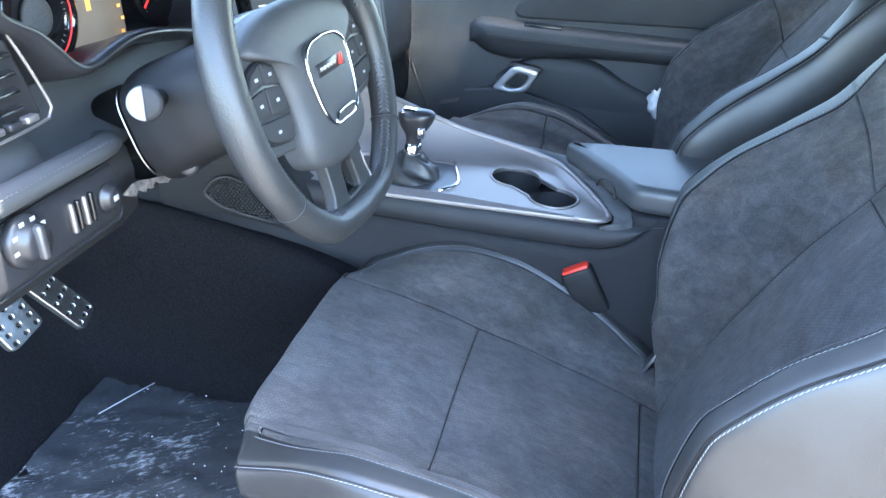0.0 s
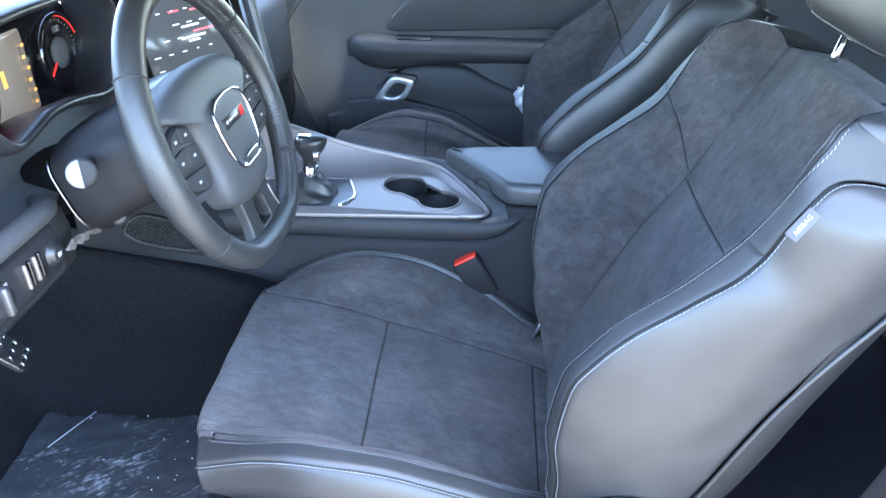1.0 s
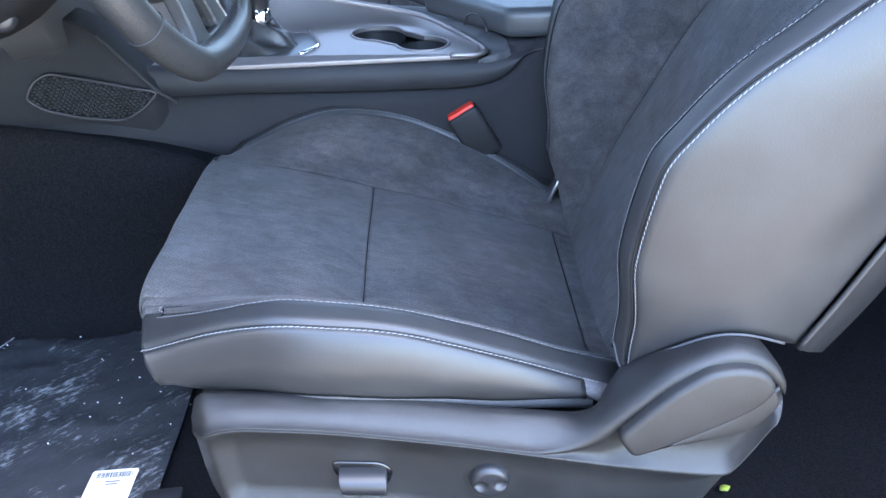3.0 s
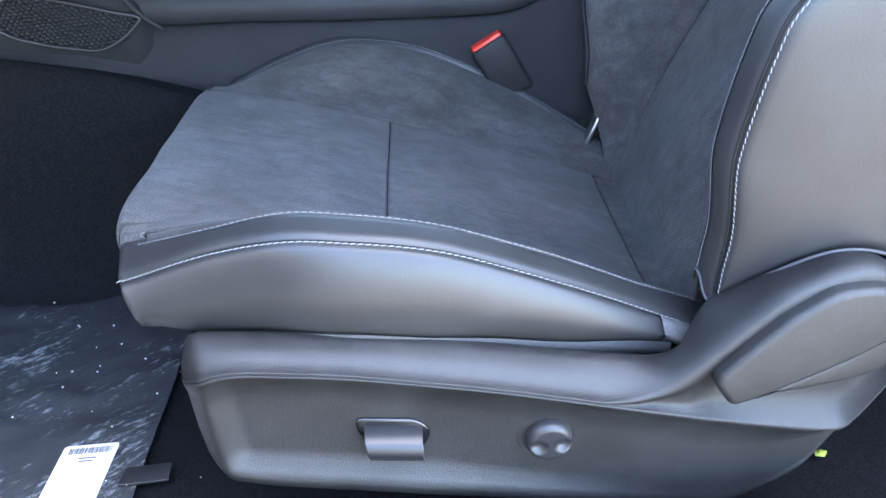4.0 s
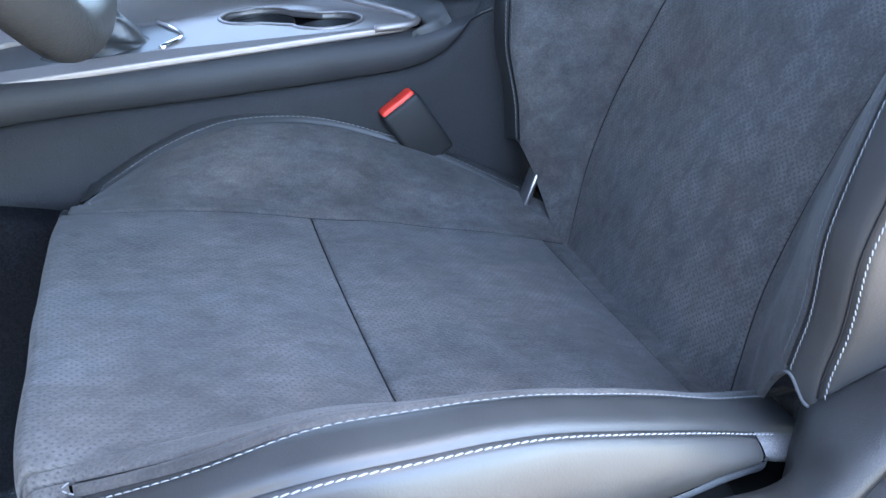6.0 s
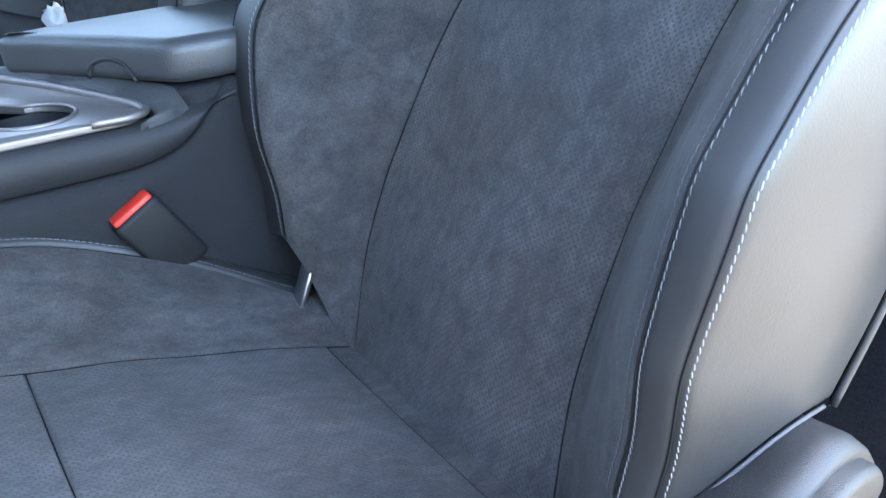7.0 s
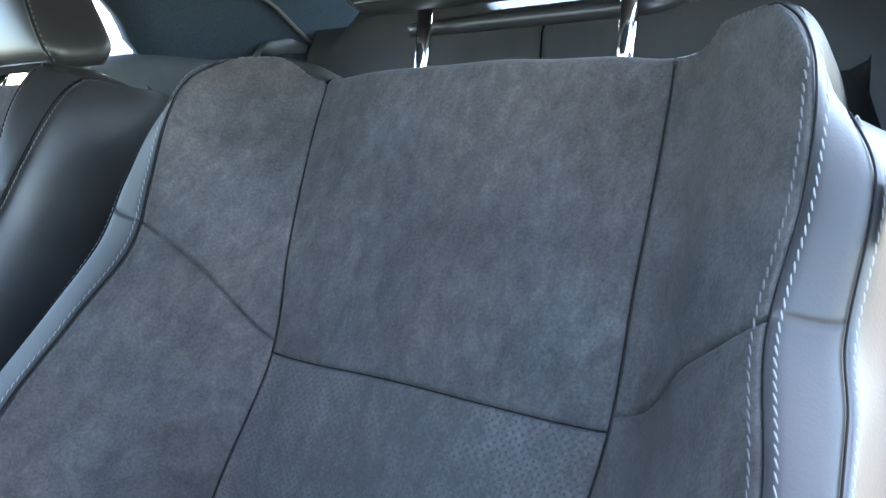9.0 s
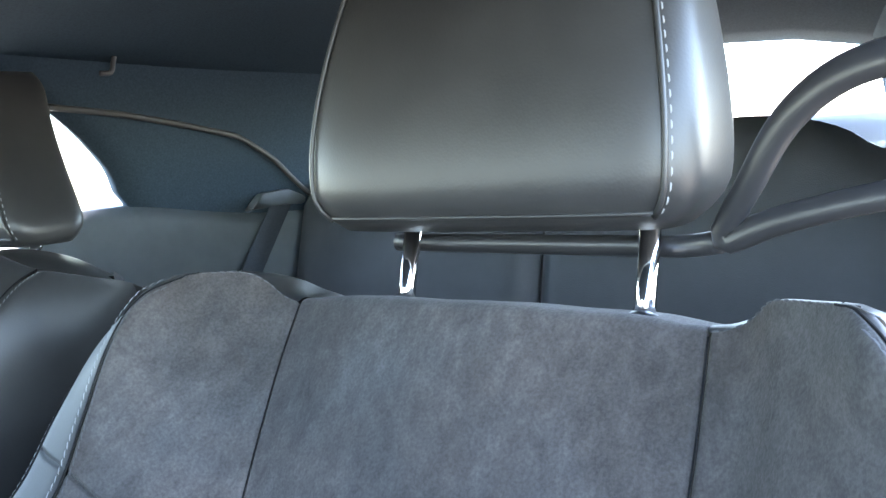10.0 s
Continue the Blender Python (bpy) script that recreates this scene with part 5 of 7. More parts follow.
# ---------------------------------------------------------------- console
def console():
    t = thing("center_console", (-0.2, MID, 0.345), "black vinyl centre console with a satin silver top plate", "console")
    o = Vector((-0.2, MID, 0.345))
    def put(name, bm, mat, label="", smooth=True):
        ob = part(name, bm, mat, t, label, smooth)
        ob.location = -o
        return ob
    # lower grained sides
    crease = [(-0.80, 0.70), (-0.45, 0.663), (-0.36, 0.657), (-0.214, 0.646), (-0.052, 0.638), (-0.012, 0.639), (0.022, 0.648), (0.047, 0.668), (0.066, 0.693), (0.08, 0.72)]
    for sg in (-1, 1):
        rows, pads = [], []
        for i in range(61):
            x = -0.80 + 0.97 * i / 60
            zc = key(x, crease)
            d = key(x, [(-0.80, 0.125), (-0.6, 0.120), (-0.45, 0.095), (-0.3, 0.085), (0.2, 0.085)])
            yb = MID + sg * (d + 0.03)
            yt = MID + sg * d
            zc2 = min(zc, 0.70)
            zk = key(x, [(-0.8, 0.66), (-0.64, 0.642), (-0.51, 0.611), (-0.41, 0.575), (-0.3, 0.53), (0.0, 0.45), (0.2, 0.44)])
            rows.append([(x, yb - sg * 0.02, zk - 0.01), (x, yb, zk), (x, yb - sg * 0.008, zk + 0.3 * (zc2 - zk)), (x, yt + sg * 0.004, zc2 - 0.02), (x, yt + sg * 0.002, zc2 - 0.003), (x, yt - sg * 0.006, zc2)])
        put("console_side", sections(rows), SHADED_VINYL, "grained black lower console side")
        for i in range(51):
            x = -0.62 + 0.70 * i / 50
            zc = key(x, crease) + 0.001
            d = key(x, [(-0.62, 0.120), (-0.45, 0.097), (-0.3, 0.087), (0.2, 0.087)])
            zt = key(x, [(-0.62, 0.76), (-0.5, 0.715), (-0.36, 0.696), (-0.1, 0.682), (0.0, 0.677), (0.08, 0.690)])
            if zc > zt - 0.004:
                zc = zt - 0.004
            yt = MID + sg * d
            pads.append([(x, yt - sg * 0.004, zc), (x, yt + sg * 0.003, zc + 0.004), (x, yt + sg * 0.005, 0.5 * (zc + zt)), (x, yt + sg * 0.001, zt - 0.006), (x, yt - sg * 0.006, zt - 0.001), (x, yt - sg * 0.016, zt)])
        put("side_pad", sections(pads), PAD_VINYL, "padded upper console edge")
    # rear part beneath the armrest
    put("console_box", slab(rounded([(0.035, MID - 0.082), (0.36, MID - 0.082), (0.36, MID + 0.082), (-0.04, MID + 0.082)], 0.02), 0.40, 0.698, 0.008, 3), SHADED_VINYL)
    # silver plate with the two joined cup holders and the shifter's opening
    cups = [(-0.156, 1.163, 0.041), (-0.088, 1.103, 0.039)]
    (x1, y1, r1), (x2, y2, r2) = cups
    ang = math.atan2(y2 - y1, x2 - x1)
    hole = []
    for k in range(25):
        a = ang + radians(52) + radians(256) * k / 24
        hole.append((x1 + r1 * math.cos(a), y1 + r1 * math.sin(a)))
    for k in range(25):
        a = ang + math.pi + radians(52) + radians(256) * k / 24
        hole.append((x2 + r2 * math.cos(a), y2 + r2 * math.sin(a)))
    shifter = rounded([(-0.43, 1.062), (-0.262, 1.062), (-0.236, 1.10), (-0.262, 1.178), (-0.43, 1.185)], 0.02, 4)
    plate = rounded([(-0.56, 1.040), (-0.018, 1.045), (0.0, 1.064), (-0.043, 1.141), (-0.092, 1.210), (-0.14, 1.230), (-0.56, 1.232)], 0.010, 5)

    def settle(bm):
        # the plate falls gently towards the armrest
        for v in bm.verts:
            v.co.z -= 0.06 * (max(v.co.x, -0.36) + 0.13)
        return bm
    put("top_plate", settle(slab(plate, 0.684, 0.692, 0.0025, 3, holes=[hole, shifter])), SILVER, "satin silver console plate", smooth=False)
    # a broad cove sweeps up from the plate to a raised rim, and a padded collar fills the gap to the armrest
    rim = smooth_line([(-0.05, 1.0435, 0.6868), (-0.014, 1.0455, 0.6845), (0.0005, 1.057, 0.685), (-0.002, 1.072, 0.686), (-0.019, 1.1065, 0.690), (-0.043, 1.146, 0.695), (-0.069, 1.188, 0.699), (-0.092, 1.216, 0.702), (-0.117, 1.231, 0.706), (-0.143, 1.238, 0.712), (-0.2, 1.242, 0.725),
                       (-0.27, 1.243, 0.743), (-0.37, 1.243, 0.781), (-0.46, 1.243, 0.818), (-0.56, 1.243, 0.855)], 0.008)
    bm = bmesh.new()
    tube(bm, rim, 0.0042, 12)
    put("plate_rim", bm, SILVER)
    rows = []
    for p, q in zip(rim[8:-1], rim[9:]):
        side = Vector((q.y - p.y, p.x - q.x, 0)).normalized()
        d = key(p.x, [(-0.56, 0.058), (-0.2, 0.052), (-0.12, 0.034), (-0.07, 0.020), (-0.02, 0.012), (0.01, 0.006)])
        if side.y > 0:
            side = -side
        z0 = 0.6927 - 0.06 * (max(p.x, -0.36) + 0.13)
        rows.append([(p.x + side.x * d * f, p.y + side.y * d * f, z0 + (p.z - z0) * (1 - f) ** 1.8) for f in (1.0, 0.85, 0.7, 0.55, 0.4, 0.25, 0.12, 0.0)])
    put("plate_slope", sections(rows), SILVER, "sloping silver side of the plate")
    rows = []
    near = smooth_line([(-0.012, 1.041, 0.676), (0.003, 1.047, 0.680), (0.004, 1.070, 0.684), (-0.015, 1.109, 0.688), (-0.039, 1.149, 0.692), (-0.066, 1.192, 0.696), (-0.090, 1.221, 0.699), (-0.143, 1.244, 0.709), (-0.27, 1.249, 0.74)], 0.012)
    off = smooth_line([(-0.004, 1.0415, 0.672), (0.035, 1.044, 0.686), (0.034, 1.060, 0.697), (0.012, 1.105, 0.701), (-0.026, 1.160, 0.704), (-0.058, 1.205, 0.706), (-0.075, 1.240, 0.707), (-0.143, 1.262, 0.709), (-0.27, 1.264, 0.735)], 0.012)
    for k in range(61):
        a, b = near[round(k / 60 * (len(near) - 1))], off[round(k / 60 * (len(off) - 1))]
        rows.append([a.lerp(b, f) + Vector((0, 0, 0.004 * math.sin(math.pi * f) - (0.006 if f in (0, 1) else 0))) for f in (0, 0.08, 0.25, 0.5, 0.75, 0.92, 1)])
    put("collar", sections(rows), VINYL, "padded vinyl collar round the end of the plate")
    # cup wells
    for cx, cy, r in cups:
        bm = lathe([(r - 0.006, 0.615), (r - 0.003, 0.62), (r + 0.0005, 0.684)], 40)
        bmesh.ops.delete(bm, geom=[f for f in bm.faces if len(f.verts) > 4 and f.calc_center_median().z > 0.65], context="FACES")
        bmesh.ops.translate(bm, vec=(cx, cy, 0), verts=bm.verts)
        put("cup_well", settle(bm), SMOOTH, "black cup holder well")
    bm = bmesh.new()
    tube(bm, [(x, y, 0.6922) for x, y in hole], 0.0022, 8, closed=True)
    put("cup_ring", settle(bm), SILVER)
    # gate plate with a sunken panel, boot and lever
    put("gate_plate", slab(rounded([(-0.43, 1.060), (-0.258, 1.060), (-0.232, 1.10), (-0.258, 1.180), (-0.43, 1.187)], 0.02, 4), 0.676, 0.688, 0.003, 2, holes=[circle(-0.325, 1.113, 0.050, 36, sy=0.8)]), GRAPHITE, "dark grey gear lever plate", smooth=False).location.z += 0.012
    bm = bmesh.new()
    tube(bm, smooth_line([(-0.262, 1.062, 0.693), (-0.240, 1.10, 0.694), (-0.262, 1.178, 0.695)], 0.01), 0.003, 8)
    put("gate_edge", settle(bm), CHROME)
    rows = []
    for i in range(15):
        f = i / 14
        r = 0.050 * (1 - f) ** 0.8 + 0.014
        rows.append([(-0.325 + 0.006 * f + (r + 0.004 * math.sin(7 * a + 9 * f) * (1 - f * 0.6)) * math.cos(a) * 1.0, 1.113 + 0.006 * f + (r * 0.8 + 0.003 * math.sin(6 * a + 8 * f)) * math.sin(a), 0.680 + 0.060 * f + 0.004 * math.sin(3 * a + 14 * f)) for a in [2 * math.pi * k / 48 for k in range(48)]])
    put("boot", sections(rows, close=True), LEATHER, "wrinkled black leather gear lever boot")
    put("lever_collar", lathe([(0.015, 0.735), (0.016, 0.74), (0.014, 0.752), (0.012, 0.756)], 24, Matrix.Translation((-0.318, 1.119, 0))), CHROME)
    rows = []
    for i in range(21):
        f = i / 20
        z = 0.752 + 0.058 * f
        w = key(f, [(0, 0.012), (0.25, 0.013), (0.5, 0.018), (0.8, 0.021), (0.95, 0.017), (1, 0.008)])
        l = key(f, [(0, 0.012), (0.3, 0.015), (0.6, 0.026), (0.85, 0.030), (0.95, 0.026), (1, 0.012)])
        off = key(f, [(0, 0), (0.5, 0.004), (1, 0.008)])
        rows.append([(-0.318 + off + l * math.cos(a), 1.120 + w * math.sin(a), z) for a in [2 * math.pi * k / 28 for k in range(28)]])
    knob = put("shift_knob", sections(rows, close=True, caps=True), SMOOTH, "black gear lever knob with chrome inlay")
    part("inlay", rbox(0.034, 0.026, 0.010, 0.004, 3, at=(-0.318, 1.120, 0.806), turn=pose(0, 0, 0, 0, 8, 0)), CHROME, knob)
    part("button", rbox(0.012, 0.012, 0.018, 0.003, 2, at=(-0.300, 1.103, 0.778)), CHROME, knob)
    # armrest lid, cut on a slant at its front
    lid = rounded([(-0.086, 1.226), (-0.048, 1.174), (-0.001, 1.104), (0.030, 1.050), (0.075, 1.040), (0.40, 1.040), (0.40, 1.216), (-0.02, 1.232)], 0.014, 5)
    arm = put("armrest_lid", slab(lid, 0.700, 0.742, 0.014, 5), LID, "padded black armrest lid")
    bm = bmesh.new()
    pts = smooth_line([(0.10, 1.052, 0.7415), (0.2, 1.056, 0.7428), (0.38, 1.058, 0.7428)], 0.01)
    stitch_run(bm, [(p, Vector((0, 0, 1))) for p in pts], spacing=0.006, length=0.0042, r=0.0006)
    tagged(part("stitching", bm, DARK_THREAD, arm), kind="stuff")
    bm = bmesh.new()
    tube(bm, smooth_line([(-0.024, 1.134, 0.704), (-0.019, 1.131, 0.716), (-0.009, 1.117, 0.722), (0.001, 1.100, 0.719), (0.006, 1.086, 0.704)], 0.004), 0.0022, 8)
    part("latch", bm, SMOOTH, arm)
    # side grille by the driver's knee
    g = rounded([(-0.624, 0.692), (-0.606, 0.715), (-0.585, 0.724), (-0.526, 0.705), (-0.480, 0.689), (-0.452, 0.681), (-0.476, 0.661), (-0.500, 0.650), (-0.516, 0.648), (-0.563, 0.659), (-0.603, 0.674)], 0.010, 4)

    def within(px, pz):
        hit = False
        for (x1, z1), (x2, z2) in zip(g, g[1:] + g[:1]):
            if (z1 > pz) != (z2 > pz) and px < x1 + (pz - z1) / (z2 - z1) * (x2 - x1):
                hit = not hit
        return hit
    face = lambda x: 0.988 + (x + 0.62) * 0.12
    net = bmesh.new()
    for r_ in range(22):
        for c_ in range(30):
            cx, bz = -0.63 + c_ * 0.0064 + (0.0032 if r_ % 2 else 0.0), 0.645 + r_ * 0.0040
            if all(within(cx + dx, bz + dz) for dx, dz in ((0.004, 0), (-0.004, 0), (0, 0.003), (0, -0.003))):
                rbox(0.0040, 0.0035, 0.0026, 0.0008, 1, at=(cx, face(cx) - 0.001, bz), turn=pose(0, 0, 0, 0, 32, 0), bm=net)
    tagged(put("knee_grille", net, SMOOTH, "black diamond mesh insert"), kind="stuff")
    bm = bmesh.new()
    tube(bm, [(x, face(x) - 0.002, z) for x, z in g], 0.0024, 8, closed=True)
    put("grille_frame", bm, SMOOTH)
    back_ob = put("grille_back", slab(g, 0.0, 0.006, 0), RUBBER)
    back_ob.matrix_basis = Matrix.Translation(-o) @ Matrix(((1, 0, 0, 0), (0.12, 0, -1, 0.9925 + 0.62 * 0.12), (0, 1, 0, 0), (0, 0, 0, 1)))
    # moulded surround that carries the grille, and the parting line that climbs from its tip to the dashboard
    rows = []
    for i in range(31):
        x = -0.70 + 0.262 * i / 30
        low = key(x, [(-0.70, 0.665), (-0.648, 0.650), (-0.508, 0.628), (-0.438, 0.606)])
        high = key(x, [(-0.70, 0.80), (-0.55, 0.79), (-0.511, 0.764), (-0.479, 0.718), (-0.452, 0.681), (-0.438, 0.668)])
        deep = 0.03 * max(0.0, (x + 0.47) / 0.032)
        yy = face(x) + 0.0045 + max(0.0, deep)
        rows.append([(x, yy + 0.05, low - 0.004), (x, yy + 0.004, low), (x, yy, low + 0.006), (x, yy, 0.5 * (low + high)), (x, yy, high - 0.006), (x, yy + 0.004, high), (x, yy + 0.05, high + 0.003)])
    put("knee_moulding", sections(rows), SHADED_VINYL, "grained black moulding round the grille")
    bm = bmesh.new()
    tube(bm, smooth_line([(-0.432, 1.010, 0.663), (-0.452, 1.002, 0.684), (-0.479, 1.002, 0.720), (-0.511, 1.000, 0.766)], 0.01), 0.0022, 6)
    put("parting_line", bm, RUBBER)


console()


# ---------------------------------------------------------------- floor mat, film, label
FILM = bpy.data.materials.new("crinkled_film")
FILM.use_nodes = True


def film_material():
    nt = FILM.node_tree
    nd, ln = nt.nodes, nt.links
    b = nd["Principled BSDF"]
    tc = nd.new("ShaderNodeTexCoord")
    mp = nd.new("ShaderNodeMapping")
    turn = nd.new("ShaderNodeMapping")
    turn.inputs["Rotation"].default_value = (0, 0, radians(-38))
    ln.new(tc.outputs["Object"], turn.inputs["Vector"])
    mp.inputs["Scale"].default_value = (30, 84, 40)
    ln.new(turn.outputs["Vector"], mp.inputs["Vector"])
    # scuffs gather in patches
    n2 = nd.new("ShaderNodeTexNoise")
    n2.inputs["Scale"].default_value, n2.inputs["Detail"].default_value = 9.0, 3.0
    ln.new(tc.outputs["Object"], n2.inputs["Vector"])
    ml = nd.new("ShaderNodeMath"); ml.operation = "MULTIPLY_ADD"
    ml.inputs[1].default_value, ml.inputs[2].default_value = 0.55, -0.27
    ln.new(n2.outputs["Fac"], ml.inputs[0])
    ad = nd.new("ShaderNodeMath"); ad.operation = "ADD"
    n = nd.new("ShaderNodeTexNoise")
    n.inputs["Scale"].default_value, n.inputs["Detail"].default_value, n.inputs["Roughness"].default_value = 1.6, 10.0, 0.78
    ln.new(mp.outputs["Vector"], n.inputs["Vector"])
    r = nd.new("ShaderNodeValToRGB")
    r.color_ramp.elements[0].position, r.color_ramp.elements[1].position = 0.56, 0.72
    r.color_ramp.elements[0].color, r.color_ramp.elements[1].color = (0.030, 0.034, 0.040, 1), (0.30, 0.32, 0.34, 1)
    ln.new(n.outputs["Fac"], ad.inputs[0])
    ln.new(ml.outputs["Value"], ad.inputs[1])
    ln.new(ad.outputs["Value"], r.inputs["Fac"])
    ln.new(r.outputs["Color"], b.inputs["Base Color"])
    b.inputs["Roughness"].default_value = 0.24
    bp = nd.new("ShaderNodeBump")
    bp.inputs["Strength"].default_value, bp.inputs["Distance"].default_value = 0.8, 0.004
    ln.new(n.outputs["Fac"], bp.inputs["Height"])
    ln.new(bp.outputs["Normal"], b.inputs["Normal"])


film_material()


def floor_cover():
    t = thing("floor_mat", (-0.62, 0.76, 0.349), "black floor mat under scuffed clear plastic film", "floor mat")
    ol = [(-0.81, 0.925), (-0.44, 0.925), (-0.43, 0.50), (-0.81, 0.50)]
    ob = part("mat", slab(rounded(ol, 0.02), 0.3475, 0.351, 0.001, 1), CARPET, t)
    ob.location = -t.location
    # film draped over it
    bm = bmesh.new()
    n, m = 60, 56
    vs = []
    for i in range(n + 1):
        for j in range(m + 1):
            v = j / m
            y = 0.50 + 0.436 * v
            xl = -0.818 + 0.006 * math.sin(5 * v)
            xr = -0.420 - 0.008 * v
            x = xl + (xr - xl) * i / n
            z = 0.354 + 0.004 * noise.noise(Vector((x * 14, y * 30, 1))) + 0.002 * noise.noise(Vector((x * 60, y * 60, 5)))
            vs.append(bm.verts.new((x, y, z)))
    for i in range(n):
        for j in range(m):
            bm.faces.new((vs[i * (m + 1) + j], vs[(i + 1) * (m + 1) + j], vs[(i + 1) * (m + 1) + j + 1], vs[i * (m + 1) + j + 1]))
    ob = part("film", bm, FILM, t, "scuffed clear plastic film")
    ob.location = -t.location
    bm = bmesh.new()
    tube(bm, [(-0.774, 0.818, 0.3565), (-0.747, 0.875, 0.3575), (-0.721, 0.930, 0.3568)], 0.0011, 6, flat=0.5)
    ob = part("film_fold", bm, GREY_INK, t, "bright fold in the film")
    ob.location = -t.location
    # paper label
    lab = thing("paper_label", (-0.482, 0.571, 0.3575), "white printed paper label on the film", "label")
    part("sheet", slab(rounded([(-0.025, 0.058), (0.029, 0.058), (0.029, -0.085), (-0.025, -0.085)], 0.004), 0.0, 0.0008, 0), PAPER, lab, smooth=False)
    bm = bmesh.new()
    x = -0.018
    rnd = random.Random(3)
    while x < 0.024:
        w = rnd.choice((0.0005, 0.0009, 0.0013))
        rbox(w, 0.008, 0.0003, 0.00005, 1, at=(x, 0.050, 0.0010), bm=bm)
        x += w + 0.0007
    for yy, w in ((0.040, 0.018), (0.036, 0.014)):
        rbox(w, 0.0018, 0.0003, 0.00005, 1, at=(0.003, yy, 0.0010), bm=bm)
    part("printed_bars", bm, INK, lab, smooth=False)
    cu = bpy.data.curves.new("label_lettering", "FONT")
    cu.body, cu.size, cu.align_x = "NORTH AMERICA", 0.0068, "CENTER"
    cu.materials.append(GREY_INK)
    ob = new("lettering", cu)
    ob.parent = lab
    ob.matrix_basis = Matrix.Translation((-0.012, -0.005, 0.0011)) @ pose(0, 0, 0, 0, 0, 90)
    bm = bmesh.new()
    for k, l in enumerate((0.03, 0.022)):
        rbox(0.0016, l, 0.0003, 0.00005, 1, at=(-0.006 + 0.005 * k, -0.012, 0.0010), bm=bm)
    y = -0.04
    while y < 0.0:
        w = rnd.choice((0.0005, 0.0009, 0.0013))
        rbox(0.007, w, 0.0003, 0.00005, 1, at=(0.019, y, 0.0010), bm=bm)
        y += w + 0.0007
    part("printed_bars", bm, GREY_INK, lab, smooth=False)
    lab.rotation_euler = (0, 0, radians(0))


floor_cover()
# ---------------------------------------------------------------- steering wheel and column
WHEEL = Matrix.Translation((-0.3357, 0.7878, 0.9568)) @ pose(0, 0, 0, 0, 0, -1.75) @ pose(0, 0, 0, 0, 74.4, 0) @ pose(0, 0, 0, 0, 0, 90)
# wheel space: X to the passenger's side, Y up the wheel, Z towards the driver


def rim_point(deg, R=0.1778):
    a = radians(deg)
    x, y = R * math.sin(a), R * math.cos(a)
    if y < -0.90 * R:
        y = -0.90 * R + (y + 0.90 * R) * 0.45
    return Vector((x, y, 0.0))


